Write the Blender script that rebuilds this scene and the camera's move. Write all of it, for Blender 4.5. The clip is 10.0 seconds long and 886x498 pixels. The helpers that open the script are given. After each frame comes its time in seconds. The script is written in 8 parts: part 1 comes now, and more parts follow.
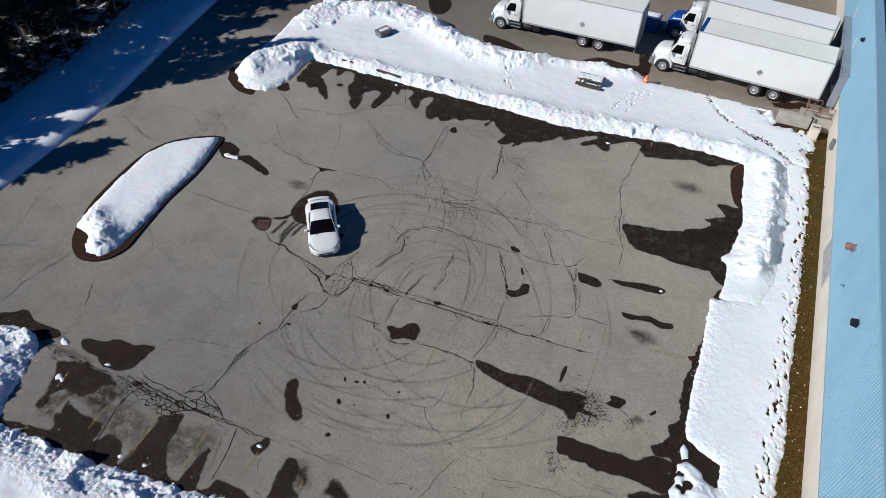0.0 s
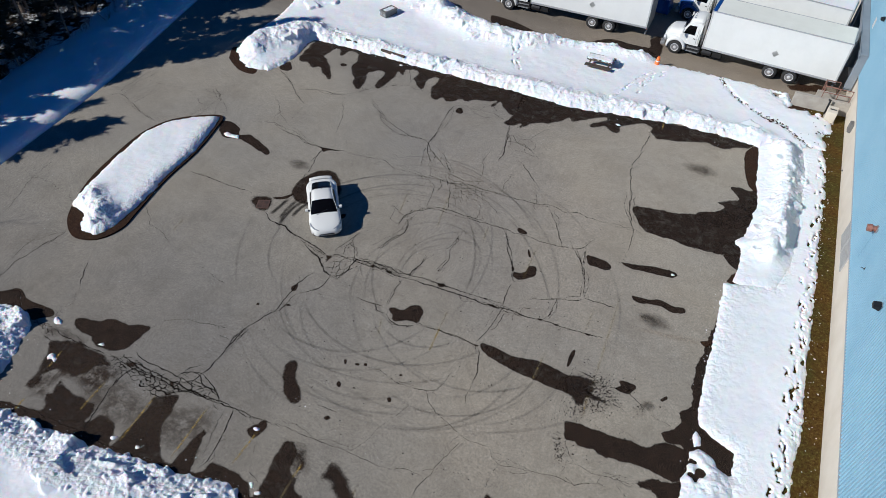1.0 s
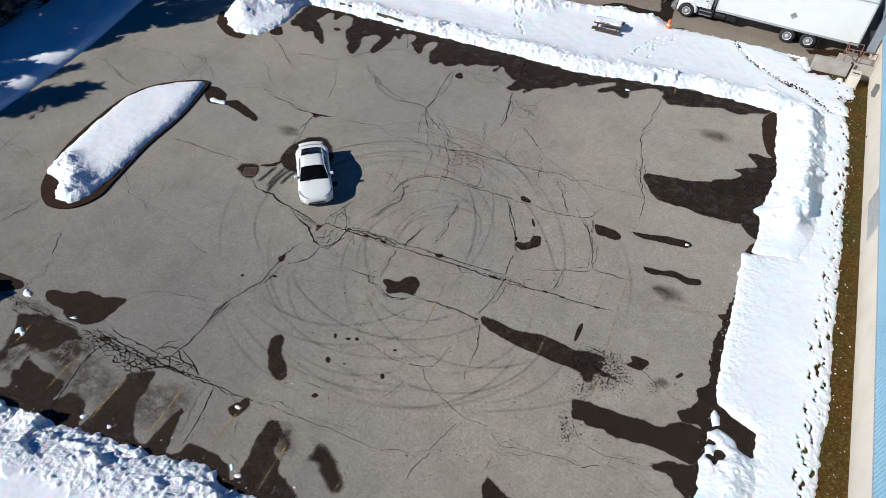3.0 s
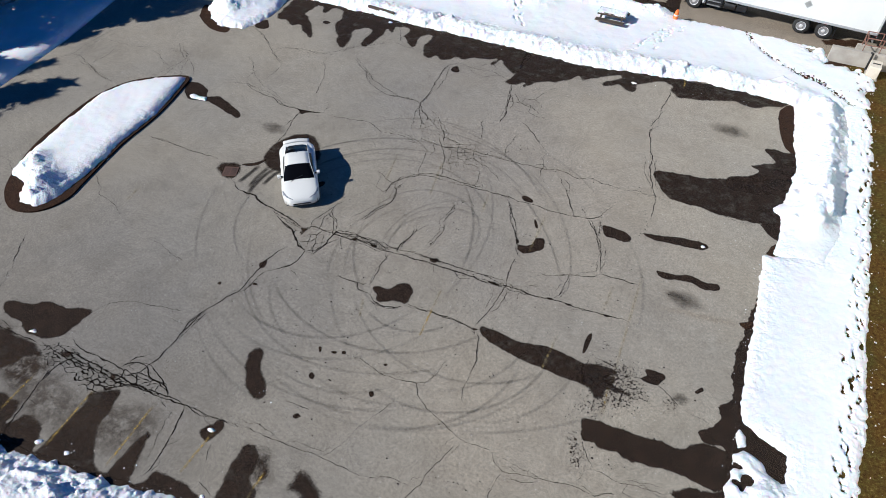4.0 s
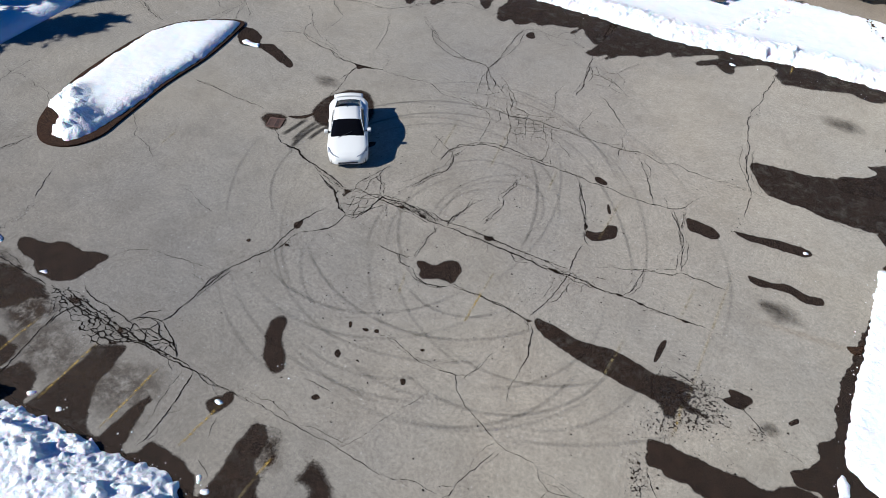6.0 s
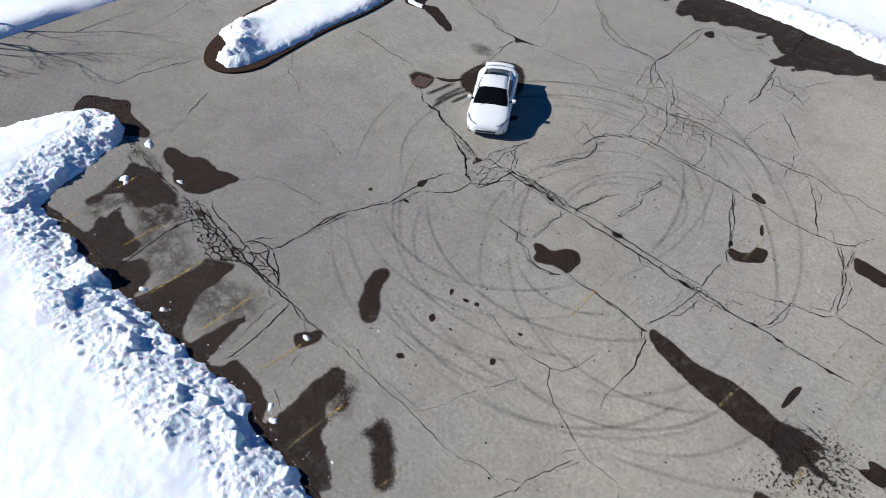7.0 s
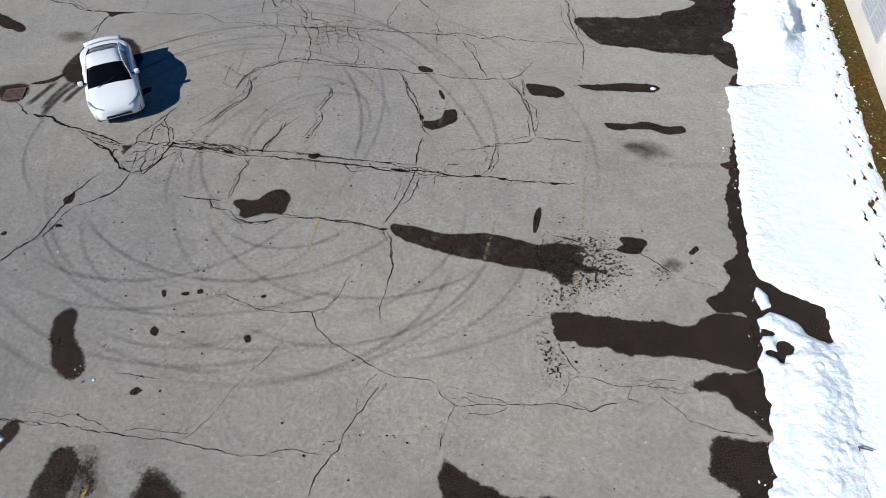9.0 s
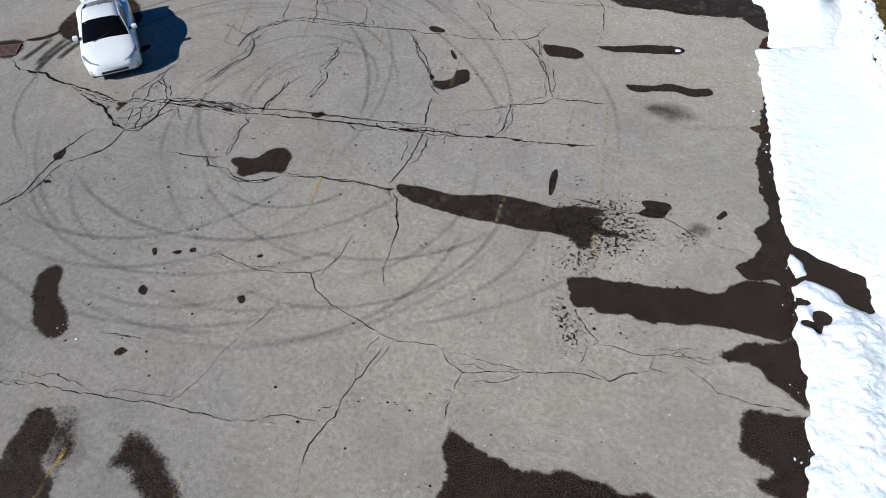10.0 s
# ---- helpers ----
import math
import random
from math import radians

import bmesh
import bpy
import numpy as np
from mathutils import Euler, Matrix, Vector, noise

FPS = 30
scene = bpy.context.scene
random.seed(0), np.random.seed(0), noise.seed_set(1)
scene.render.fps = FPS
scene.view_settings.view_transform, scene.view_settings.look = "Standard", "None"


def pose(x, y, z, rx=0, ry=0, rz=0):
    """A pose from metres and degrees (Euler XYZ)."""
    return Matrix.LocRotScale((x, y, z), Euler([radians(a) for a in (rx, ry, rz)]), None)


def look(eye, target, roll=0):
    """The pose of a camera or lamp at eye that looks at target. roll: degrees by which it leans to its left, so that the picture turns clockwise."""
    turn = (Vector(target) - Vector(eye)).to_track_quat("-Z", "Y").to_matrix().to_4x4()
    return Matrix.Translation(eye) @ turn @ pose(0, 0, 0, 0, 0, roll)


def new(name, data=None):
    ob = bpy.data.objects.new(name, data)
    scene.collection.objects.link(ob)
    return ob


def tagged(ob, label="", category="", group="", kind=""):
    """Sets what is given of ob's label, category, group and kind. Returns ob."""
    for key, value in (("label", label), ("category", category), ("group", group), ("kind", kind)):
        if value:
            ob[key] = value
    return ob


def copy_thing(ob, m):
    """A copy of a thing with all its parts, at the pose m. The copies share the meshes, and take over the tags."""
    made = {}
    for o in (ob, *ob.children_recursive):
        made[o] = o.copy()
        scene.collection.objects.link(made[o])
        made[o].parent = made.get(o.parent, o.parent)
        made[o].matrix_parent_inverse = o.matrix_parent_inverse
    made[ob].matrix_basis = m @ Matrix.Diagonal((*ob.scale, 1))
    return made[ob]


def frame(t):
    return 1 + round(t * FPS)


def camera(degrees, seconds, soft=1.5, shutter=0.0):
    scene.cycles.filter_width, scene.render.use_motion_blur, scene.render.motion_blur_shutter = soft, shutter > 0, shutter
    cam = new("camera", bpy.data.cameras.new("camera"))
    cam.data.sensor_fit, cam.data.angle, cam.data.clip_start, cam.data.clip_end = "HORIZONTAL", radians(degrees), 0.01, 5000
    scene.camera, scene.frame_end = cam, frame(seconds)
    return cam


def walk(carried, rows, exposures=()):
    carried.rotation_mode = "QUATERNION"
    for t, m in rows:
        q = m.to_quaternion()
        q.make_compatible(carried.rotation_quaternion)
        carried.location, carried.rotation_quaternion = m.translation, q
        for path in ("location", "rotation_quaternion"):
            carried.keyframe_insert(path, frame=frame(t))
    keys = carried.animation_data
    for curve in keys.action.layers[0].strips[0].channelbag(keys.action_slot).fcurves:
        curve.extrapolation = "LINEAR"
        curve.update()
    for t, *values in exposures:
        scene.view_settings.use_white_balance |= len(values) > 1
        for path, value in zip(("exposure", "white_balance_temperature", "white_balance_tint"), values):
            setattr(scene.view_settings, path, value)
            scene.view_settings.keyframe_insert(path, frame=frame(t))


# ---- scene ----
cam = camera(68.5, 10.0, 0.7)
PATH = [
    (0, (6.112, -17.575, 26.858), (5.55, -16.295, 25.428), 0.6),
    (0.5, (6.075, -17.452, 26.288), (5.505, -16.184, 24.851), 0.6),
    (1, (6.037, -17.341, 25.587), (5.467, -16.079, 24.144), 0.6),
    (1.5, (6.091, -17.195, 24.894), (5.518, -15.941, 23.445), 0.4),
    (2, (6.114, -17.205, 24.394), (5.542, -15.95, 22.946), 0.4),
    (2.5, (6.095, -17.082, 23.796), (5.526, -15.836, 22.338), 0.4),
    (2.7, (6.022, -16.886, 23.644), (5.458, -15.649, 22.176), 0.4),
    (3.8, (5.444, -15.203, 21.746), (4.875, -13.968, 20.28), 0.3),
    (4, (5.339, -14.897, 21.401), (4.772, -13.649, 19.944), 0.1),
    (4.5, (5.105, -14.2, 20.706), (4.557, -12.948, 19.246), 0.0),
    (5, (4.917, -13.7, 19.932), (4.369, -12.452, 18.467), 0.0),
    (5.5, (4.663, -13.408, 19.181), (4.102, -12.168, 17.715), 0.2),
    (6, (4.34, -13.321, 18.415), (3.65, -12.158, 16.942), 1.1),
    (6.1, (4.294, -13.333, 18.315), (3.559, -12.198, 16.842), 1.3),
    (6.2, (4.247, -13.345, 18.215), (3.431, -12.275, 16.735), 1.5),
    (7.3, (4.602, -12.681, 16.346), (3.609, -11.766, 14.871), 0.5),
    (7.4, (4.607, -12.624, 16.24), (3.678, -11.649, 14.761), 0.2),
    (7.5, (4.611, -12.568, 16.133), (3.731, -11.552, 14.651), 0.0),
    (7.7, (4.602, -12.524, 15.811), (3.854, -11.413, 14.326), -0.4),
    (8, (4.589, -12.459, 15.329), (4.053, -11.233, 13.842), -0.6),
    (8.5, (4.66, -12.424, 14.562), (4.343, -11.127, 13.073), -1.3),
    (9, (4.663, -12.395, 13.755), (4.361, -11.102, 12.259), -1.5),
    (9.5, (4.672, -12.346, 13.006), (4.356, -11.063, 11.505), -1.6),
    (10, (4.667, -12.278, 12.301), (4.336, -11.005, 10.795), -1.7),
]
walk(cam, [(t, look(eye, target, roll)) for t, eye, target, roll in PATH],
     [(0, -0.02, 5200, 10), (2.5, 0.12, 5200, 10), (4, 0.31, 5200, 10), (5, 0.345, 5180, 10), (6, 0.52, 5140, 10), (7.5, 0.53, 5030, 10), (8, 0.65, 5010, 10), (8.5, 0.51, 5010, 10), (9, 0.42, 5010, 10), (10, 0.43, 5010, 10)])

# ---- sun, sky and exposure ----
SUN_AZ, SUN_EL = radians(43.0), radians(33.0)      # the way the light travels, and its height
world = bpy.data.worlds.new("sky")
scene.world = world
world.use_nodes = True
wn = world.node_tree.nodes
sky = wn.new("ShaderNodeTexSky")
sky.sky_type, sky.sun_disc = "NISHITA", False
sky.sun_elevation = SUN_EL
sky.sun_rotation = radians(227.0)
sky.altitude = 3000
sky.air_density, sky.dust_density, sky.ozone_density = 1.0, 0.0, 8.0
deep = wn.new("ShaderNodeHueSaturation")                      # the deep blue of a cold clear day
deep.inputs["Hue"].default_value, deep.inputs["Saturation"].default_value = 0.5, 1.15
world.node_tree.links.new(sky.outputs["Color"], deep.inputs["Color"])
world.node_tree.links.new(deep.outputs["Color"], wn["Background"].inputs["Color"])
wn["Background"].inputs["Strength"].default_value = 0.046

sun_way = Vector((math.cos(SUN_AZ) * math.cos(SUN_EL), math.sin(SUN_AZ) * math.cos(SUN_EL), -math.sin(SUN_EL)))
sun_data = bpy.data.lights.new("sun", "SUN")
sun_data.energy, sun_data.angle, sun_data.color = 5.0, radians(0.5), (1.0, 0.855, 0.655)
sun = new("sun", sun_data)
sun.matrix_world = look(Vector((0, 0, 60)) - sun_way * 60, (0, 0, 60))


# ---- materials ----
def material(name, color, rough=0.7, metal=0.0, spec=0.5):
    m = bpy.data.materials.new(name)
    m.use_nodes = True
    b = m.node_tree.nodes["Principled BSDF"]
    b.inputs["Base Color"].default_value = (*color, 1)
    b.inputs["Roughness"].default_value = rough
    b.inputs["Metallic"].default_value = metal
    b.inputs["Specular IOR Level"].default_value = spec
    return m


def tex_noise(m, scale, detail=4.0, rough=0.6, coords="Object"):
    n, l = m.node_tree.nodes, m.node_tree.links
    c = n.new("ShaderNodeTexCoord")
    t = n.new("ShaderNodeTexNoise")
    t.inputs["Scale"].default_value, t.inputs["Detail"].default_value, t.inputs["Roughness"].default_value = scale, detail, rough
    l.new(c.outputs[coords], t.inputs["Vector"])
    return t.outputs["Fac"]


def ramp(m, fac, stops):
    n, l = m.node_tree.nodes, m.node_tree.links
    r = n.new("ShaderNodeValToRGB")
    while len(r.color_ramp.elements) < len(stops):
        r.color_ramp.elements.new(0.5)
    for e, (p, c) in zip(r.color_ramp.elements, stops):
        e.position, e.color = p, (*c, 1) if len(c) == 3 else c
    l.new(fac, r.inputs["Fac"])
    return r.outputs["Color"]


def mix(m, a, b, fac, kind="MIX"):
    n, l = m.node_tree.nodes, m.node_tree.links
    x = n.new("ShaderNodeMix")
    x.data_type, x.blend_type = "RGBA", kind
    for sock, v in ((x.inputs[6], a), (x.inputs[7], b), (x.inputs[0], fac)):
        if isinstance(v, (int, float)):
            sock.default_value = v
        elif isinstance(v, tuple):
            sock.default_value = (*v, 1)
        else:
            l.new(v, sock)
    return x.outputs[2]


def set_color(m, sock):
    m.node_tree.links.new(sock, m.node_tree.nodes["Principled BSDF"].inputs["Base Color"])


def bump(m, height, strength=0.4, distance=0.02):
    n, l = m.node_tree.nodes, m.node_tree.links
    b = n.new("ShaderNodeBump")
    b.inputs["Strength"].default_value, b.inputs["Distance"].default_value = strength, distance
    l.new(height, b.inputs["Height"])
    l.new(b.outputs["Normal"], n["Principled BSDF"].inputs["Normal"])


def speckled(name, dark, mid, light, rough, grain=30.0, patch=0.35, patch_amount=0.35, patch_color=(0.17, 0.15, 0.12), spec=0.3, holes=0.0, film=False, ends=(0.34, 0.64), dry=0.84):
    """Bituminous surface with stone grains and broad faint blotches; holes breaks it up into specks."""
    m = material(name, mid, rough, 0.0, spec)
    g = tex_noise(m, grain, 2.0, 0.8)
    c = ramp(m, g, [(ends[0], dark), (0.5, mid), (ends[1], light)])
    pebbles = ramp(m, tex_noise(m, grain * 0.2, 6.0, 0.85), [(0.36, (0.72, 0.72, 0.72)), (0.5, (1.0, 1.0, 1.0)), (0.63, (1.26, 1.26, 1.25))])
    c = mix(m, c, pebbles, 1.0, "MULTIPLY")
    p = tex_noise(m, patch, 6.0, 0.62)
    c = mix(m, c, patch_color, ramp(m, p, [(0.45, (0, 0, 0)), (0.7, (patch_amount,) * 3)]))
    q = tex_noise(m, 2.2, 6.0, 0.75)
    c = mix(m, c, ramp(m, q, [(0.32, (0.88, 0.88, 0.88)), (0.68, (1.08, 1.08, 1.08))]), 1.0, "MULTIPLY")
    w = tex_noise(m, 0.11, 4.0, 0.6)
    c = mix(m, c, ramp(m, w, [(0.35, (0.92, 0.93, 0.95)), (0.65, (1.06, 1.04, 1.0))]), 1.0, "MULTIPLY")
    set_color(m, c)
    bump(m, g, 0.12, 0.01)
    if film:
        n, l = m.node_tree.nodes, m.node_tree.links
        deep = n.new("ShaderNodeAttribute")
        deep.attribute_name = "depth"
        add = n.new("ShaderNodeMath")
        add.operation = "MULTIPLY_ADD"
        l.new(tex_noise(m, 14.0, 5.0, 0.8), add.inputs[0])
        add.inputs[1].default_value = 1.1
        l.new(deep.outputs["Fac"], add.inputs[2])
        cut = ramp(m, add.outputs[0], [(0.56, (0, 0, 0)), (0.8, (0.86, 0.86, 0.86)), (1.1, (1, 1, 1))])
        cut = mix(m, cut, ramp(m, tex_noise(m, 1.5, 9.0, 0.8), [(0.34, (dry, dry, dry)), (0.5 if dry > 0.7 else 0.56, (1, 1, 1))]), 1.0, "MULTIPLY")      # drying here and there
        l.new(cut, n["Principled BSDF"].inputs["Alpha"])
    if holes:
        n, l = m.node_tree.nodes, m.node_tree.links
        deep = n.new("ShaderNodeAttribute")
        deep.attribute_name = "depth"
        add = n.new("ShaderNodeMath")
        add.operation = "MULTIPLY_ADD"
        l.new(deep.outputs["Fac"], add.inputs[0])
        add.inputs[1].default_value = 0.12
        l.new(tex_noise(m, 9.5, 9.0, 0.72), add.inputs[2])
        cut = ramp(m, add.outputs[0], [(holes - 0.015, (0, 0, 0)), (holes + 0.015, (1, 1, 1))])
        m.node_tree.links.new(cut, m.node_tree.nodes["Principled BSDF"].inputs["Alpha"])
    return m


ASPHALT = speckled("asphalt", (0.194, 0.177, 0.147), (0.297, 0.271, 0.226), (0.4, 0.366, 0.31), 0.95, 46.0, spec=0.12)
lit = ASPHALT.node_tree.nodes["Principled BSDF"].inputs["Base Color"].links[0].from_socket
set_color(ASPHALT, mix(ASPHALT, lit, ramp(ASPHALT, tex_noise(ASPHALT, 0.045, 2.0, 0.5), [(0.4, (0.94, 0.94, 0.95)), (0.6, (1.05, 1.05, 1.04))]), 1.0, "MULTIPLY"))
flecks = ramp(ASPHALT, tex_noise(ASPHALT, 13.0, 1.0, 0.4), [(0.74, (0, 0, 0)), (0.77, (0.8, 0.8, 0.8))])      # pale chips of stone
set_color(ASPHALT, mix(ASPHALT, ASPHALT.node_tree.nodes["Principled BSDF"].inputs["Base Color"].links[0].from_socket, (0.55, 0.54, 0.52), flecks))
# the east half of the lot is older and bleached
span = ASPHALT.node_tree.nodes.new("ShaderNodeMapRange")
span.inputs["From Min"].default_value, span.inputs["From Max"].default_value = -9.0, 4.0
place = ASPHALT.node_tree.nodes.new("ShaderNodeSeparateXYZ")
where = ASPHALT.node_tree.nodes.new("ShaderNodeTexCoord")
ASPHALT.node_tree.links.new(where.outputs["Object"], place.inputs[0])
ASPHALT.node_tree.links.new(place.outputs["X"], span.inputs["Value"])
lit = ASPHALT.node_tree.nodes["Principled BSDF"].inputs["Base Color"].links[0].from_socket
set_color(ASPHALT, mix(ASPHALT, lit, ramp(ASPHALT, span.outputs["Result"], [(0.0, (0.93, 0.945, 0.965)), (1.0, (1.17, 1.155, 1.125))]), 1.0, "MULTIPLY"))
band = ASPHALT.node_tree.nodes.new("ShaderNodeMapRange")      # brightness gradient put into the colour: darker south end, lighter north
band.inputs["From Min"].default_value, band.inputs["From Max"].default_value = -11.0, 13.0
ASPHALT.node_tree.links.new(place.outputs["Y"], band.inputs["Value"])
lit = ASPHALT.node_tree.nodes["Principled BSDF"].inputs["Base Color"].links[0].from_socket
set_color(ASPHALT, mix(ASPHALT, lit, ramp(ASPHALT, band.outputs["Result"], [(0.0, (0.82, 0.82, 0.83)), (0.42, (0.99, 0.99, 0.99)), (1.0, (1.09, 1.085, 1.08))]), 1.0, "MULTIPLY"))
yard = ASPHALT.node_tree.nodes.new("ShaderNodeMapRange")      # the yard beyond the snow has another, darker paving
yard.inputs["From Min"].default_value, yard.inputs["From Max"].default_value = 23.5, 26.5
ASPHALT.node_tree.links.new(place.outputs["Y"], yard.inputs["Value"])
lit = ASPHALT.node_tree.nodes["Principled BSDF"].inputs["Base Color"].links[0].from_socket
set_color(ASPHALT, mix(ASPHALT, lit, ramp(ASPHALT, yard.outputs["Result"], [(0.0, (1.0, 1.0, 1.0)), (1.0, (0.69, 0.655, 0.635))]), 1.0, "MULTIPLY"))
WET = speckled("wet_asphalt", (0.0022, 0.0015, 0.0011), (0.0106, 0.007, 0.005), (0.115, 0.08, 0.058), 0.65, 38.0, 1.6, 0.5, (0.044, 0.028, 0.019), 0.1, film=True, ends=(0.42, 0.66))
WET_PATCHY = speckled("half_dry_asphalt", (0.0022, 0.0015, 0.0011), (0.0106, 0.007, 0.005), (0.115, 0.08, 0.058), 0.65, 38.0, 1.6, 0.5, (0.044, 0.028, 0.019), 0.1, film=True, ends=(0.42, 0.66), dry=0.6)
WET_BROKEN = speckled("broken_wet_asphalt", (0.006, 0.005, 0.004), (0.024, 0.019, 0.016), (0.09, 0.07, 0.06), 0.6, 30.0, 0.9, 0.5, (0.035, 0.023, 0.015), 0.2, 0.64)
SPECKS = speckled("wet_specks", (0.006, 0.005, 0.004), (0.024, 0.019, 0.016), (0.06, 0.05, 0.04), 0.6, 30.0, 0.9, 0.5, (0.035, 0.023, 0.015), 0.2, 0.655)
SOIL = speckled("wet_soil", (0.006, 0.003, 0.002), (0.024, 0.0125, 0.007), (0.075, 0.042, 0.024), 0.8, 20.0, 1.3, 0.6, (0.045, 0.02, 0.01), 0.15)
WET_SOIL = speckled("wet_soil_film", (0.006, 0.003, 0.002), (0.026, 0.0135, 0.0075), (0.09, 0.05, 0.028), 0.8, 22.0, 1.3, 0.6, (0.05, 0.022, 0.011), 0.15, film=True)
CRACK = material("crack", (0.009, 0.007, 0.006), 0.95, 0.0, 0.1)


def snow_material(name, a, b):
    """Snow: crumbly where it was ploughed ("loose"), finely rippled elsewhere."""
    m = material(name, a, 0.65, 0.0, 0.3)
    n, l = m.node_tree.nodes, m.node_tree.links
    broad = tex_noise(m, 0.5, 5.0, 0.6)
    set_color(m, mix(m, a, b, ramp(m, broad, [(0.45, (0, 0, 0)), (0.75, (0.8, 0.8, 0.8))])))
    loose = n.new("ShaderNodeAttribute")
    loose.attribute_name = "loose"
    cells = n.new("ShaderNodeTexVoronoi")
    cells.feature, cells.inputs["Scale"].default_value = "SMOOTH_F1", 8.0
    where = n.new("ShaderNodeTexCoord")
    wobble = n.new("ShaderNodeVectorMath")
    wobble.operation = "MULTIPLY_ADD"
    warp = n.new("ShaderNodeTexNoise")
    warp.inputs["Scale"].default_value, warp.inputs["Detail"].default_value = 5.0, 3.0
    l.new(where.outputs["Object"], warp.inputs["Vector"])
    l.new(warp.outputs["Color"], wobble.inputs[0])
    wobble.inputs[1].default_value = (0.35, 0.35, 0.35)
    l.new(where.outputs["Object"], wobble.inputs[2])
    l.new(wobble.outputs[0], cells.inputs["Vector"])
    lumps = mix(m, ramp(m, cells.outputs["Distance"], [(0.0, (1, 1, 1)), (0.8, (0, 0, 0))]), tex_noise(m, 11.0, 6.0, 0.75), 0.55)
    fine = mix(m, (0.5, 0.5, 0.5), mix(m, tex_noise(m, 2.0, 6.0, 0.6), tex_noise(m, 16.0, 4.0, 0.7), 0.5), 0.18)
    bump(m, mix(m, fine, lumps, loose.outputs["Fac"]), 0.55, 0.1)
    shader = n["Principled BSDF"]                               # light seeps through the grains, the blue farthest
    shader.inputs["Subsurface Weight"].default_value = 0.6
    shader.inputs["Subsurface Radius"].default_value = (0.45, 0.75, 1.0)
    shader.inputs["Subsurface Scale"].default_value = 0.06
    return m


SNOW = snow_material("snow", (0.85, 0.868, 0.88), (0.81, 0.83, 0.848))
OLD_SNOW = snow_material("old_snow", (0.84, 0.86, 0.88), (0.74, 0.75, 0.76))


def streaky(name, a, b, rough, scale=3.0, metal=0.0):
    m = material(name, a, rough, metal)
    set_color(m, mix(m, a, b, ramp(m, tex_noise(m, scale, 6.0, 0.65), [(0.4, (0, 0, 0)), (0.75, (1, 1, 1))])))
    bump(m, tex_noise(m, scale * 12, 3.0), 0.1, 0.01)
    return m


def faded(name, color, cover, scale=6.0, rough=0.9, least=0.35):
    """A worn film on the asphalt: broken by noise, soft at the sides by the strip's own width."""
    m = material(name, color, rough)
    n, l = m.node_tree.nodes, m.node_tree.links
    uv = n.new("ShaderNodeTexCoord")
    sep = n.new("ShaderNodeSeparateXYZ")
    l.new(uv.outputs["UV"], sep.inputs[0])
    side = ramp(m, sep.outputs["X"], [(0.0, (0, 0, 0)), (0.34, (1, 1, 1)), (0.66, (1, 1, 1)), (1.0, (0, 0, 0))])
    wear = ramp(m, tex_noise(m, scale, 6.0, 0.7), [(0.3 if least else 0.44, (cover * least,) * 3), (0.62, (cover,) * 3)])
    both = mix(m, side, wear, 1.0, "MULTIPLY")
    fade = ramp(m, sep.outputs["Y"], [(0.0, (0, 0, 0)), (0.25, (1, 1, 1)), (0.75, (1, 1, 1)), (1.0, (0, 0, 0))])
    both = mix(m, both, fade, 1.0, "MULTIPLY")
    l.new(both, n["Principled BSDF"].inputs["Alpha"])
    return m



def damp_film(name, color, cover):
    """Half-dried water: an uneven thin darkening."""
    m = material(name, color, 0.8, 0.0, 0.2)
    a = ramp(m, tex_noise(m, 1.8, 9.0, 0.78), [(0.4, (0, 0, 0)), (0.55, (cover,) * 3)])
    rim = m.node_tree.nodes.new("ShaderNodeAttribute")
    rim.attribute_name = "depth"
    a = mix(m, a, rim.outputs["Color"], 1.0, "MULTIPLY")
    m.node_tree.links.new(a, m.node_tree.nodes["Principled BSDF"].inputs["Alpha"])
    return m


DAMP = damp_film("damp_asphalt", (0.05, 0.033, 0.022), 0.75)
DAMP_THIN = damp_film("drying_asphalt", (0.06, 0.042, 0.029), 0.5)
RUBBER_MARK = faded("rubber_mark", (0.05, 0.05, 0.052), 0.26, 0.6)
RUBBER_FAINT = faded("rubber_mark_faint", (0.05, 0.05, 0.052), 0.185, 0.5)
WET_STREAK = faded("wet_streak", (0.022, 0.018, 0.014), 0.95, 1.0, 0.7)
YELLOW = faded("worn_yellow_paint", (0.45, 0.31, 0.07), 0.85, 9.0, least=0.0)
RUST_TRACE = faded("rust_trace", (0.33, 0.2, 0.08), 0.14, 4.0)
YELLOW_GHOST = faded("yellow_paint_ghost", (0.42, 0.33, 0.14), 0.42, 7.0, least=0.0)
STAIN = faded("oil_stain", (0.055, 0.042, 0.03), 0.6, 2.5)

WHITE_PAINT = streaky("white_paint", (0.73, 0.74, 0.715), (0.68, 0.69, 0.665), 0.35, 0.8)
CAR_WHITE = material("pearl_white_lacquer", (0.8, 0.8, 0.755), 0.3, 0.0, 0.4)
CAR_WHITE.node_tree.nodes["Principled BSDF"].inputs["Coat Weight"].default_value = 0.6
BLUE_PAINT = streaky("blue_lacquer", (0.012, 0.06, 0.24), (0.018, 0.08, 0.3), 0.3, 1.0)
GLASS_DARK = material("tinted_glass", (0.004, 0.004, 0.005), 0.1, 0.0, 0.16)
TYRE = streaky("tyre_rubber", (0.018, 0.018, 0.018), (0.035, 0.034, 0.033), 0.85, 8.0)
BLACK = material("black_plastic", (0.012, 0.012, 0.013), 0.5)
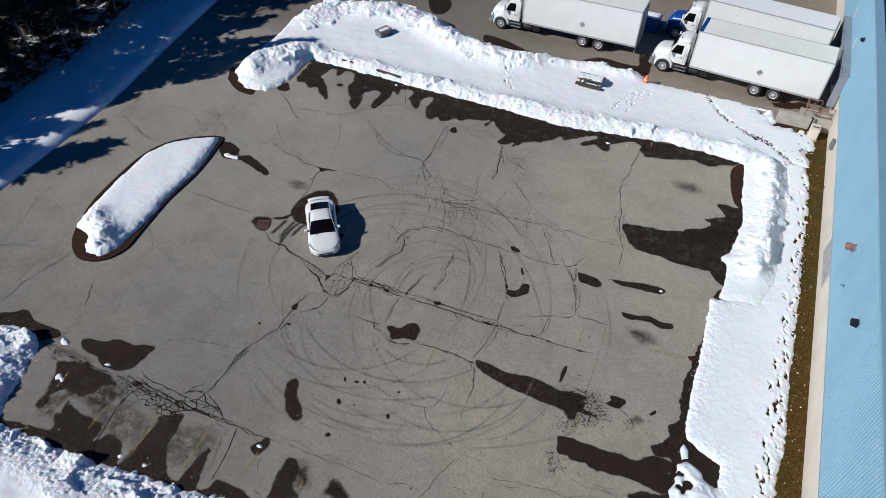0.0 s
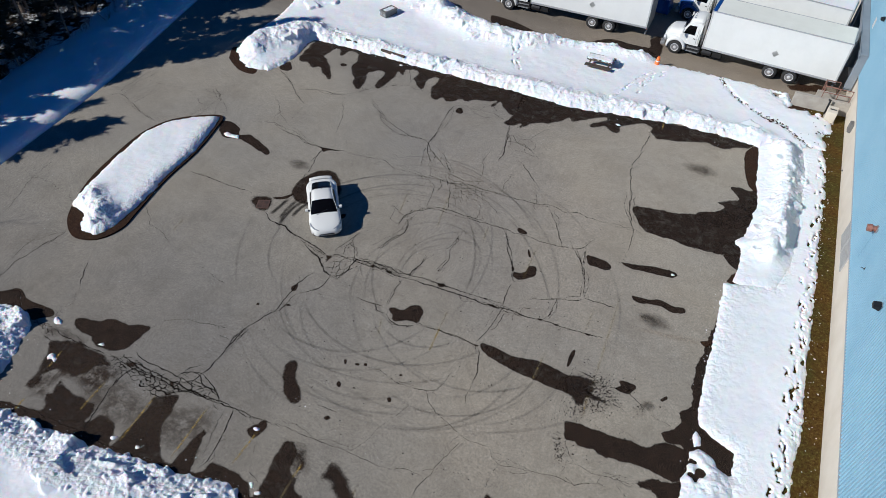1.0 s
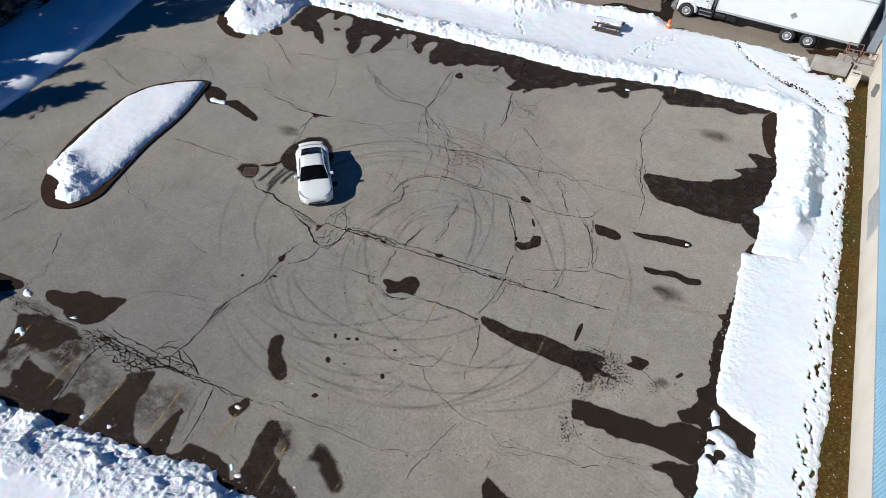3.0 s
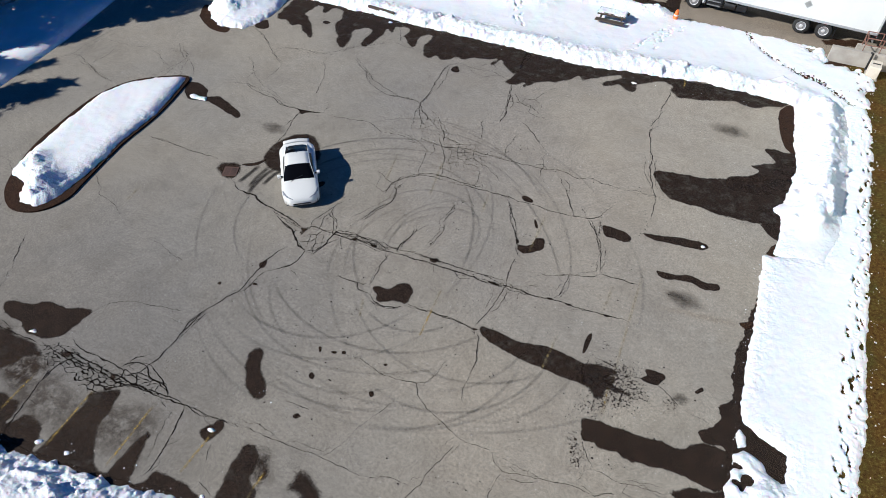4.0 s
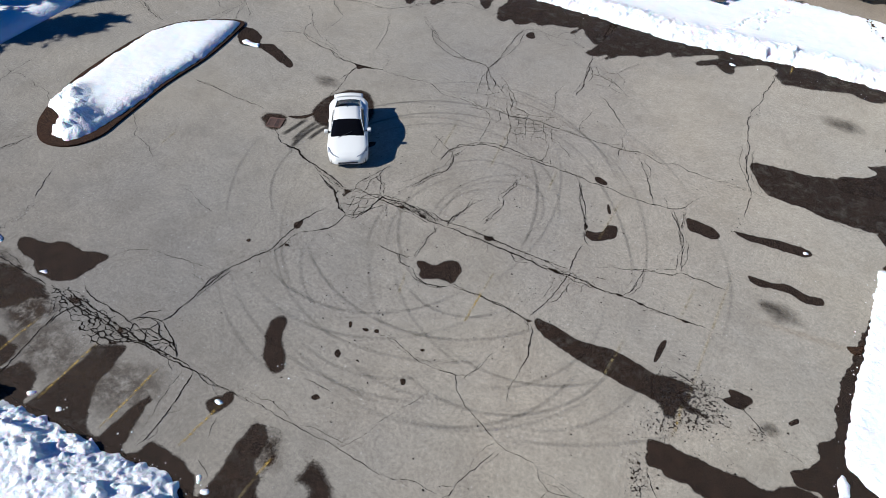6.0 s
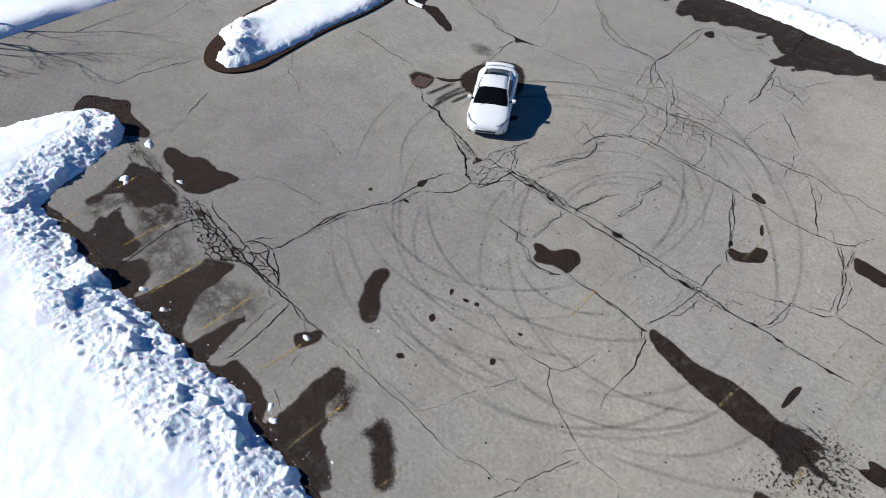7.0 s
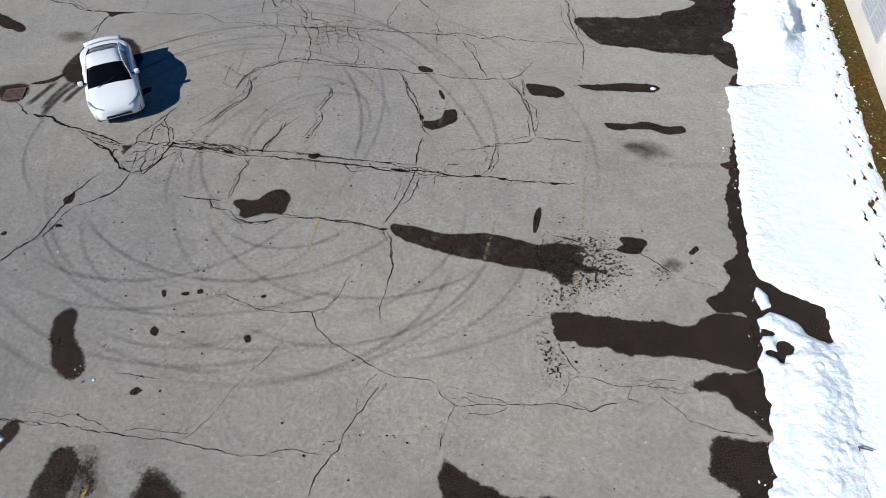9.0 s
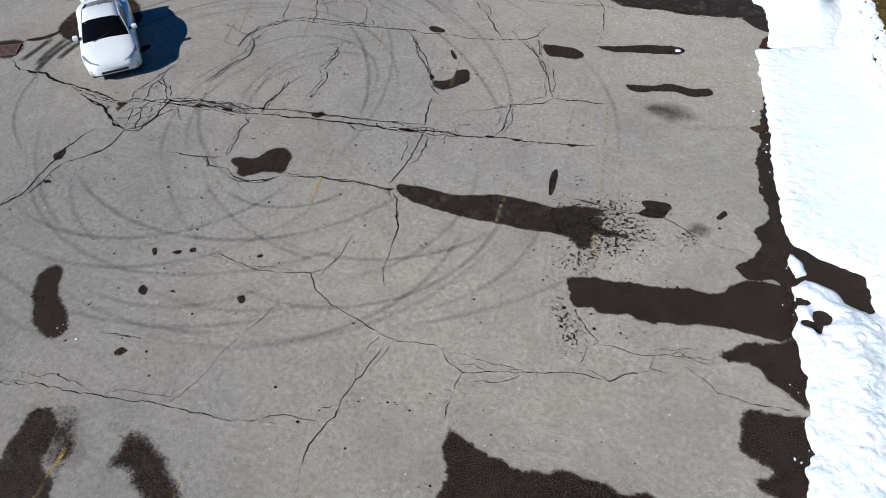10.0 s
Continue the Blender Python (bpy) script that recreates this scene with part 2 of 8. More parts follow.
RIM_STEEL = streaky("dull_rim_steel", (0.3, 0.3, 0.3), (0.2, 0.195, 0.19), 0.5, 6.0, 0.3)
CHROME = material("polished_metal", (0.8, 0.8, 0.8), 0.33, 0.45)
ALLOY = material("alloy", (0.4, 0.4, 0.42), 0.35, 1.0)
STEEL = streaky("grey_steel", (0.3, 0.31, 0.32), (0.22, 0.22, 0.22), 0.5, 4.0, 0.4)
TRIM = material("aluminium_trim", (0.5, 0.51, 0.52), 0.4, 0.5)
PALE_TRIM = streaky("pale_grey_trim", (0.52, 0.53, 0.52), (0.44, 0.45, 0.44), 0.45, 3.0)
BOX_ROOF = streaky("box_roof", (0.87, 0.88, 0.78), (0.8, 0.81, 0.71), 0.6, 0.6)
LAMP_WHITE = material("lamp_lens", (0.3, 0.32, 0.35), 0.08)
LAMP_RED = material("red_lens", (0.45, 0.02, 0.02), 0.2)
CREAM = streaky("cream_wall", (0.66, 0.6, 0.5), (0.58, 0.52, 0.42), 0.85, 0.7)
SIDING = streaky("blue_siding", (0.24, 0.395, 0.5), (0.2, 0.35, 0.46), 0.5, 0.35)
SIDING_DARK = streaky("slate_blue_metal", (0.27, 0.3, 0.33), (0.22, 0.25, 0.28), 0.5, 0.6)
MEMBRANE = streaky("roof_membrane", (0.7, 0.71, 0.72), (0.6, 0.6, 0.6), 0.8, 0.3)
CONCRETE = streaky("concrete", (0.42, 0.39, 0.34), (0.3, 0.27, 0.23), 0.9, 1.2)
RUST = streaky("rust_red_rail", (0.24, 0.12, 0.085), (0.15, 0.075, 0.055), 0.8, 6.0)
BROWN_METAL = streaky("brown_metal", (0.24, 0.09, 0.06), (0.3, 0.2, 0.16), 0.6, 8.0)
IRON = streaky("rusty_iron", (0.1, 0.06, 0.045), (0.15, 0.085, 0.06), 0.75, 9.0)
ORANGE = streaky("orange_plastic", (0.85, 0.2, 0.03), (0.75, 0.15, 0.02), 0.5, 5.0)
WOOD = streaky("weathered_wood", (0.2, 0.16, 0.12), (0.12, 0.09, 0.07), 0.85, 5.0)
OLD_TIMBER = streaky("dark_old_timber", (0.085, 0.065, 0.05), (0.045, 0.035, 0.028), 0.9, 6.0)
GREY_BOX = streaky("grey_cabinet", (0.17, 0.17, 0.165), (0.11, 0.11, 0.105), 0.6, 3.0)
GRASS = material("dead_grass", (0.06, 0.04, 0.015), 0.95, 0.0, 0.1)
blades = ramp(GRASS, tex_noise(GRASS, 9.0, 7.0, 0.8), [(0.33, (0.012, 0.007, 0.003)), (0.47, (0.075, 0.042, 0.014)), (0.56, (0.085, 0.066, 0.016)), (0.72, (0.3, 0.21, 0.1))])
brown = ramp(GRASS, tex_noise(GRASS, 0.5, 4.0, 0.6), [(0.4, (1.05, 0.92, 0.7)), (0.6, (0.8, 0.95, 0.75))])
blades = mix(GRASS, blades, brown, 1.0, "MULTIPLY")
set_color(GRASS, blades)
PLACARD = streaky("placard_grey", (0.53, 0.54, 0.53), (0.47, 0.48, 0.47), 0.6, 4.0)
LOUVRE = streaky("louvre_grey", (0.4, 0.4, 0.39), (0.33, 0.33, 0.32), 0.6, 4.0)
BARK = streaky("bark", (0.27, 0.21, 0.165), (0.13, 0.1, 0.08), 0.95, 6.0)
NEEDLES = streaky("pine_needles", (0.045, 0.045, 0.03), (0.095, 0.075, 0.045), 0.8, 1.5)
LITTER = material("leaf_litter", (0.03, 0.02, 0.012), 0.95, 0.0, 0.1)
leaves = ramp(LITTER, tex_noise(LITTER, 5.0, 6.0, 0.75), [(0.35, (0.006, 0.004, 0.003)), (0.55, (0.028, 0.018, 0.011)), (0.72, (0.06, 0.042, 0.026))])
set_color(LITTER, mix(LITTER, leaves, (0.7, 0.72, 0.74), ramp(LITTER, tex_noise(LITTER, 0.8, 7.0, 0.7), [(0.5, (0, 0, 0)), (0.54, (1, 1, 1))])))
bump(LITTER, tex_noise(LITTER, 4.0, 5.0, 0.7), 0.8, 0.1)


# ---- tools ----
def part(name, bm, mat, parent=None, label=""):
    me = bpy.data.meshes.new(name)
    bm.to_mesh(me)
    bm.free()
    for one in mat if isinstance(mat, (list, tuple)) else (mat,):
        me.materials.append(one)
    ob = new(name, me)
    ob.parent = parent
    if label:
        ob["label"] = label
    return ob


def empty(name, m, label, category, group="", kind=""):
    ob = new(name)
    ob.matrix_world = m
    return tagged(ob, label, category, group, kind)


def shaded(ob):
    ob.data.polygons.foreach_set("use_smooth", [True] * len(ob.data.polygons))
    return ob


def box(bm, x0, x1, y0, y1, z0, z1, bevel=0.0):
    r = bmesh.ops.create_cube(bm, size=1, matrix=Matrix.LocRotScale(((x0 + x1) / 2, (y0 + y1) / 2, (z0 + z1) / 2), None, (abs(x1 - x0), abs(y1 - y0), abs(z1 - z0))))
    if bevel:
        edges = {e for v in r["verts"] for e in v.link_edges}
        bmesh.ops.bevel(bm, geom=list(edges), offset=bevel, segments=2, affect="EDGES", profile=0.6)
    return bm


def rod(bm, a, b, r0, r1=None, seg=8, caps=True):
    a, b = Vector(a), Vector(b)
    way = b - a
    turn = way.to_track_quat("Z", "Y").to_matrix().to_4x4()
    bmesh.ops.create_cone(bm, cap_ends=caps, segments=seg, radius1=r0, radius2=r0 if r1 is None else r1, depth=way.length,
                          matrix=Matrix.Translation((a + b) / 2) @ turn)
    return bm


def bm_box(*args, bevel=0.0):
    return box(bmesh.new(), *args, bevel=bevel)


def bm_rod(*args, **kw):
    return rod(bmesh.new(), *args, **kw)


def loft(sections, closed=False, cap=True):
    """Skin a row of point rings (all of the same length)."""
    bm = bmesh.new()
    rings = [[bm.verts.new(p) for p in s] for s in sections]
    n = len(rings[0])
    for a, b in zip(rings, rings[1:]):
        for i in range(n if closed else n - 1):
            j = (i + 1) % n
            bm.faces.new((a[i], a[j], b[j], b[i]))
    if cap:
        bm.faces.new(rings[0])
        bm.faces.new(rings[-1])
    bmesh.ops.recalc_face_normals(bm, faces=bm.faces)
    return bm


def curve_through(pts, step, closed=True):
    """Points every step metres or so on a smooth line through pts."""
    p = [Vector((*q, 0)) for q in pts]
    n, line = len(p), []
    for i in range(n if closed else n - 1):
        a, b = p[i], p[(i + 1) % n]
        before = p[i - 1] if closed or i else a
        after = p[(i + 2) % n] if closed or i + 2 < n else b
        k = max(2, int((b - a).length / step))
        for j in range(k):
            t = j / k
            line.append(0.5 * (2 * a + (b - before) * t + (2 * before - 5 * a + 4 * b - after) * t * t + (3 * a - before - 3 * b + after) * t ** 3))
    if not closed:
        line.append(p[-1])
    return line


def value_noise(x, y, seed):
    rng = np.random.RandomState(seed)
    table = rng.rand(64, 64)
    xi, yi = np.floor(x).astype(int), np.floor(y).astype(int)
    u, v = x - xi, y - yi
    u, v = u * u * (3 - 2 * u), v * v * (3 - 2 * v)
    at = lambda i, j: table[i % 64, j % 64]
    return (at(xi, yi) * (1 - u) + at(xi + 1, yi) * u) * (1 - v) + (at(xi, yi + 1) * (1 - u) + at(xi + 1, yi + 1) * u) * v


def fbm(x, y, size, octaves=4, seed=0):
    total, gain, norm = 0.0, 1.0, 0.0
    for k in range(octaves):
        total = total + gain * value_noise(x / size * 2 ** k + 13.7 * k, y / size * 2 ** k + 5.1 * k, seed + k)
        norm += gain
        gain *= 0.55
    return total / norm


def to_line(x, y, pts):
    """The distance of each grid place from a line of points."""
    best = np.full(x.shape, 1e9)
    for (ax, ay), (bx, by) in zip(pts, pts[1:]):
        dx, dy = bx - ax, by - ay
        t = np.clip(((x - ax) * dx + (y - ay) * dy) / (dx * dx + dy * dy + 1e-9), 0, 1)
        best = np.minimum(best, np.hypot(x - ax - t * dx, y - ay - t * dy))
    return best


def inside(x, y, pts):
    odd = np.zeros(x.shape, bool)
    for (ax, ay), (bx, by) in zip(pts, pts[1:] + pts[:1]):
        cross = (ay > y) != (by > y)
        odd ^= cross & (x < (bx - ax) * (y - ay) / ((by - ay) if by != ay else 1e-9) + ax)
    return odd


def snow_bank(name, label, outline, base, edge, cell, ridges=(), clods=(), jag=0.25, prints=(), seed=1, mat=None, floor=0.0, wave=0.06, category="snow bank", bald=(), crags=0.55, slabs=(), skirt=0.35, kind=""):
    """Snow lying inside an outline: a crust of height base that breaks off within edge metres, ploughed ridges (line, height, width), clods and footprints."""
    xs, ys = [p[0] for p in outline], [p[1] for p in outline]
    gx = np.arange(min(xs) - 0.4, max(xs) + 0.4 + cell, cell)
    gy = np.arange(min(ys) - 0.4, max(ys) + 0.4 + cell, cell)
    x, y = np.meshgrid(gx, gy)
    rng = np.random.RandomState(seed)
    d = to_line(x, y, outline + outline[:1]) * np.where(inside(x, y, outline), 1, -1)
    d = d + jag * 2 * (fbm(x, y, 0.9, 4, seed) - 0.5) + jag * 1.1 * (fbm(x, y, 0.22, 2, seed + 3) - 0.5)
    up = 1 - np.exp(-np.maximum(d, 0) / edge)
    z = up * (base + wave * 2 * (fbm(x, y, 2.5, 4, seed + 7) - 0.5))
    rough = np.full(x.shape, 0.08)
    near = np.clip(d / (0.6 + 2 * edge), 0, 1)
    for line, height, width in ridges:
        g = np.exp(-(to_line(x, y, line) / width) ** 2)
        z = z + g * near * height * (0.35 + 1.3 * fbm(x, y, 1.6, 4, seed + 11))
        rough = np.maximum(rough, g)
    puff = lambda size, octaves, s: np.abs(fbm(x, y, size, octaves, s) - 0.5) * 2      # round lumps with creases between
    z = z + crags * rough * near * (0.3 * (fbm(x, y, 0.9, 3, seed + 17) - 0.5) + 0.3 * puff(1.1, 3, seed + 19) - 0.08)
    under = z.copy()
    spots = np.argwhere((rough > 0.25) & (d > 0.05))
    for r in [size * (0.5 + rng.rand()) for count, size in slabs for _ in range(count)]:      # broken plates, tilted
        j, k = spots[rng.randint(len(spots))]
        n = int(r / cell) + 1
        w = np.s_[max(j - n, 0):j + n + 1, max(k - n, 0):k + n + 1]
        a = rng.rand() * 3.14
        u, v = (x[w] - x[j, k]) * math.cos(a) + (y[w] - y[j, k]) * math.sin(a), (y[w] - y[j, k]) * math.cos(a) - (x[w] - x[j, k]) * math.sin(a)
        q = np.minimum(1 - np.abs(u) / r, (0.5 + 0.4 * rng.rand()) - np.abs(v) / r) + 0.5 * (fbm(x[w], y[w], 0.35, 3, seed + 41) - 0.5)
        face = under[j, k] + r * rng.uniform(-0.08, 0.14) + u * rng.uniform(-0.3, 0.3) + v * rng.uniform(-0.45, 0.45)
        z[w] = np.maximum(z[w], np.where((q > 0) & (d[w] > 0.1), np.minimum(face, under[j, k] + q * r * 1.6 - 0.06), -9))
    under = z.copy()
    for r in [size * (0.4 + rng.rand() ** 2) for count, size in (clods if len(spots) else ()) for _ in range(count)]:
        j, k = spots[rng.randint(len(spots))]
        n = int(r * 1.3 / cell) + 1
        w = np.s_[max(j - n, 0):j + n + 1, max(k - n, 0):k + n + 1]
        a, flat = rng.rand() * 3.14, 0.55 + 0.4 * rng.rand()
        u, v = (x[w] - x[j, k]) * math.cos(a) + (y[w] - y[j, k]) * math.sin(a), ((y[w] - y[j, k]) * math.cos(a) - (x[w] - x[j, k]) * math.sin(a)) / flat
        q = 1 - (np.abs(u / r) ** 2.6 + np.abs(v / r) ** 2.6)
        tilt = u * rng.uniform(-0.35, 0.35) + v * rng.uniform(-0.35, 0.35)
        z[w] = np.maximum(z[w], np.where(q > 0, under[j, k] + tilt + r * (0.75 * np.sqrt(np.maximum(q, 0)) - 0.25), -9))
    crumb = np.exp(-(np.maximum(d - 0.1, 0) / 0.55) ** 2)
    z = z + np.clip(d / 0.2, 0, 1) * (np.clip(rough * 1.4, 0, 1) * crags * 1.3 + 0.55 * crumb + 0.06) * (0.07 * puff(0.3, 3, seed + 29) + 0.05 * (fbm(x, y, 0.14, 2, seed + 31) - 0.5) - 0.03)
    for px, py, r, depth in bald:
        z = z - depth * np.exp(-((x - px) ** 2 + (y - py) ** 2) / r ** 2) * np.clip(3.2 * fbm(x, y, 0.5, 5, seed + 23) - 1.0, 0, 2)
    wear = np.clip(3.4 * fbm(x, y, 0.13, 3, seed + 37) - 1.25, 0, 1)
    for px, py, a, depth, size in prints:
        u, v = ((x - px) * math.cos(a) + (y - py) * math.sin(a)) / size, ((y - py) * math.cos(a) - (x - px) * math.sin(a)) / size
        sole = np.exp(-((u / 0.165) ** 4 + ((v + 0.015 * np.sin(u * 22)) / 0.05) ** 4))
        z = z + 0.01 * np.exp(-((u / 0.21) ** 4 + (v / 0.11) ** 4)) - depth * sole * wear
    z = np.where(d < 0, np.maximum(d * 1.2, -0.3), np.maximum(z, -0.3)) + floor
    keep = d > -skirt
    ids = np.full(x.shape, -1)
    ids[keep] = np.arange(keep.sum())
    verts = np.stack([x[keep], y[keep], z[keep]], 1)
    f = np.stack([ids[:-1, :-1], ids[:-1, 1:], ids[1:, 1:], ids[1:, :-1]], -1).reshape(-1, 4)
    f = f[(f >= 0).all(1)]
    me = bpy.data.meshes.new(name)
    me.from_pydata(verts.tolist(), [], f.tolist())
    me.materials.append(mat or SNOW)
    loose = me.attributes.new("loose", "FLOAT", "POINT")
    loose.data.foreach_set("value", np.clip(rough * 1.3 + 0.8 * crumb, 0, 1)[keep])
    ob = shaded(new(name, me))
    return tagged(ob, label, category, kind=kind)


def tread(line, stride, depth, side=0.12, seed=3, size=1.0):
    """Footprints along a line, left and right in turn."""
    rng, made, p = random.Random(seed), [], curve_through(line, 0.05, False)
    run, foot = 0.0, 1
    for a, b in zip(p, p[1:]):
        run += (b - a).length
        if run > stride:
            run, foot = rng.uniform(-0.12, 0.1), -foot
            w = (b - a).normalized()
            made.append((b.x - w.y * side * foot + rng.uniform(-0.07, 0.07), b.y + w.x * side * foot + rng.uniform(-0.07, 0.07), math.atan2(w.y, w.x) + rng.uniform(-0.25, 0.25), depth * rng.uniform(0.7, 1.3), size * rng.uniform(0.85, 1.2)))
    return made


# ---- the ground ----
from mathutils.geometry import delaunay_2d_cdt


def sheet(name, pts, z, mat, parent=None, label=""):
    bm = bmesh.new()
    bm.faces.new([bm.verts.new((x, y, z)) for x, y in pts])
    return part(name, bm, mat, parent, label)


ground = tagged(sheet("ground", [(-400, -400), (400, -400), (400, 400), (-400, 400)], -0.12, OLD_SNOW), "snow-covered open ground round the lot", "ground", kind="structure")
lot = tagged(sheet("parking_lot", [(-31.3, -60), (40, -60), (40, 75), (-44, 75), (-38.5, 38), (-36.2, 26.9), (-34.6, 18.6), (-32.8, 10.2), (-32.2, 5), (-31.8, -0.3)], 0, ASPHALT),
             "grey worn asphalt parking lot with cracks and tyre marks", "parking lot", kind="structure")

level = [0.0015]


def next_level():
    """Each film lies a hair above the one before, so that no two share a plane."""
    level[0] += 0.00002
    return level[0]


def wet_patch(outline, mat, rough, soft=0.1, name="wet_patch"):
    """Meltwater on the asphalt, with an uneven rim; "depth" tells how far a place lies from the rim."""
    line = curve_through(outline, 0.07)
    z, k, bm = next_level(), len(bpy.data.objects), bmesh.new()
    n, rim = len(line), []
    for i, p in enumerate(line):
        w = line[(i + 1) % n] - line[i - 1]
        w = Vector((-w.y, w.x, 0)).normalized() if w.length else Vector((1, 0, 0))
        off = rough * (noise.noise((p.x * 1.9, p.y * 1.9, k)) * 1.1 + noise.noise((p.x * 6, p.y * 6, k)) * 0.7 + noise.noise((p.x * 17, p.y * 17, k)) * 0.45)
        rim.append(Vector((p.x + w.x * off, p.y + w.y * off)))
    edge, step = [(p.x, p.y) for p in rim], max(0.05, soft * 0.6)
    gx, gy = np.meshgrid(np.arange(min(p[0] for p in edge), max(p[0] for p in edge), step), np.arange(min(p[1] for p in edge), max(p[1] for p in edge), step))
    far = to_line(gx, gy, edge + edge[:1])
    good = inside(gx, gy, edge) & (far > step * 0.4) & (far < soft + step * 1.5)
    places, _, faces = delaunay_2d_cdt(rim + [Vector(p) for p in zip(gx[good].tolist(), gy[good].tolist())], [], [list(range(n))], 1, 1e-5)[:3]
    at = bm.verts.layers.float.new("depth")
    reach = np.clip(to_line(np.array([p.x for p in places]), np.array([p.y for p in places]), edge + edge[:1]) / soft, 0, 1).tolist()
    vs = [bm.verts.new((p.x, p.y, z)) for p in places]
    for v, d in zip(vs, reach):
        v[at] = d
    for f in faces:
        bm.faces.new([vs[i] for i in f])
    bmesh.ops.recalc_face_normals(bm, faces=bm.faces)
    return part(name, bm, mat, lot)


def ragged(pts, depth, spread, rng):
    """A line broken again and again off its course."""
    p = [Vector((*q, 0)) for q in pts]
    for step in range(depth):
        spread *= 1.25 if step else 0.55                           # straight in its course, jagged close up
        made = [p[0]]
        for a, b in zip(p, p[1:]):
            w = b - a
            made += [(a + b) / 2 + Vector((-w.y, w.x, 0)) * rng.uniform(-spread, spread), b]
        p = made
    return p


def strip(bm, line, width, z, rng, taper=True):
    """A ribbon along a line that swells and pinches as it goes."""
    n, last, phase = len(line), None, rng.uniform(0, 90)
    for i, p in enumerate(line):
        w = line[min(i + 1, n - 1)] - line[max(i - 1, 0)]
        w = Vector((-w.y, w.x, 0)).normalized()
        swell = 0.74 + 0.5 * noise.noise((p.x * 1.3, p.y * 1.3, phase)) + 0.8 * noise.noise((p.x * 7, p.y * 7, phase))
        h = width / 2 * max(0.2, swell) * rng.uniform(0.6, 1.3) * (min(1, 0.25 + 6 * min(i, n - 1 - i) / n) if taper else 1)
        pair = bm.verts.new((p.x - w.x * h, p.y - w.y * h, z)), bm.verts.new((p.x + w.x * h, p.y + w.y * h, z))
        if last:
            bm.faces.new((last[0], pair[0], pair[1], last[1]))
        last = pair


def crack(pts, width):
    rng, bm, z = random.Random(len(bpy.data.objects)), bmesh.new(), next_level()
    line = ragged(pts, 5, 0.14, rng)
    width *= 1.25 if width < 0.025 else 0.88 if width > 0.045 else 1.0
    strip(bm, line, width, z, rng)
    if width > 0.025:                                           # hairlines that leave the main crack and join it again
        for _ in range(max(1, len(line) // 36)):
            i = rng.randrange(0, max(1, len(line) - 30))
            j = min(len(line) - 1, i + rng.randrange(14, 30))
            w = line[j] - line[i]
            off = Vector((-w.y, w.x, 0)) * rng.uniform(-0.16, 0.16)
            strip(bm, ragged([line[i].xy, ((line[i] + line[j]) / 2 + off).xy, line[j].xy], 4, 0.13, rng), 0.016, z, rng)
    for _ in range(int(len(line) / 160)):                       # short side branches
        i = rng.randrange(2, len(line) - 2)
        a = rng.uniform(0, 6.28)
        far = line[i] + Vector((math.cos(a), math.sin(a), 0)) * rng.uniform(0.2, 0.6)
        strip(bm, ragged([line[i].xy, far.xy], 4, 0.2, rng), width * 0.35, z, rng)
    part("crack", bm, CRACK, lot)


def crack_net(outline, cell, width, stretch=1.0):
    """Alligator cracking: uneven cells, drawn out along x, some of them open."""
    rng, bm, z = random.Random(len(bpy.data.objects)), bmesh.new(), next_level()
    xs, ys = [p[0] for p in outline], [p[1] for p in outline]
    seeds = []
    for _ in range(int(9 * (max(xs) - min(xs) + 2 * cell) * (max(ys) - min(ys) + 2 * cell) / cell / cell)):
        q = Vector((rng.uniform(min(xs) - cell, max(xs) + cell) / stretch, rng.uniform(min(ys) - cell, max(ys) + cell)))
        gap = cell * (0.62 + 0.5 * noise.noise((q.x * 1.4, q.y * 1.4, 3)))
        if all((q - o).length > gap for o in seeds):
            seeds.append(q)
    places, _, faces = delaunay_2d_cdt(seeds, [], [], 0, 1e-5)[:3]
    middle, across = [], {}
    for n, f in enumerate(faces):
        p = [places[i] for i in f]
        w = [rng.uniform(0.5, 1.5) for _ in p]
        m = (p[0] * w[0] + p[1] * w[1] + p[2] * w[2]) / sum(w)
        middle.append(Vector((m.x * stretch, m.y)))
        for i in range(3):
            across.setdefault(frozenset((f[i], f[i - 1])), []).append(n)
    for pair in across.values():
        if len(pair) == 2:
            a, b = middle[pair[0]], middle[pair[1]]
            if rng.random() > 0.12 and inside(np.array([a.x, b.x]), np.array([a.y, b.y]), outline).all():
                thick = 0.85 + 1.3 * noise.noise((a.x * 0.9, a.y * 2.2, 7)) + rng.uniform(-0.3, 0.3)
                strip(bm, ragged([a, b], 3, 0.16, rng), width * max(0.35, thick), z, rng, False)
    part("crack_net", bm, CRACK, lot)


def film_strip(name, line, width, mat):
    """A thin film with its own width and length as texture coordinates."""
    bm, z = bmesh.new(), next_level()
    uv, n, last = bm.loops.layers.uv.new("film"), len(line), None
    for i, p in enumerate(line):
        w = line[min(i + 1, n - 1)] - line[max(i - 1, 0)]
        w = Vector((-w.y, w.x, 0)).normalized() * width / 2
        pair = bm.verts.new((p.x - w.x, p.y - w.y, z)), bm.verts.new((p.x + w.x, p.y + w.y, z))
        if last:
            f = bm.faces.new((last[0], pair[0], pair[1], last[1]))
            for l, c in zip(f.loops, ((0, (i - 1) / n), (0, i / n), (1, i / n), (1, (i - 1) / n))):
                l[uv].uv = c
        last = pair
    return part(name, bm, mat, lot)


def tyre_mark(cx, cy, r, a0, a1, width=0.17, mat=None):
    n = max(6, int(abs(a1 - a0) / 4))
    film_strip("tyre_mark", [Vector((cx + r * math.cos(radians(a0 + (a1 - a0) * i / n)), cy + r * math.sin(radians(a0 + (a1 - a0) * i / n)), 0)) for i in range(n + 1)], width, mat or RUBBER_MARK)


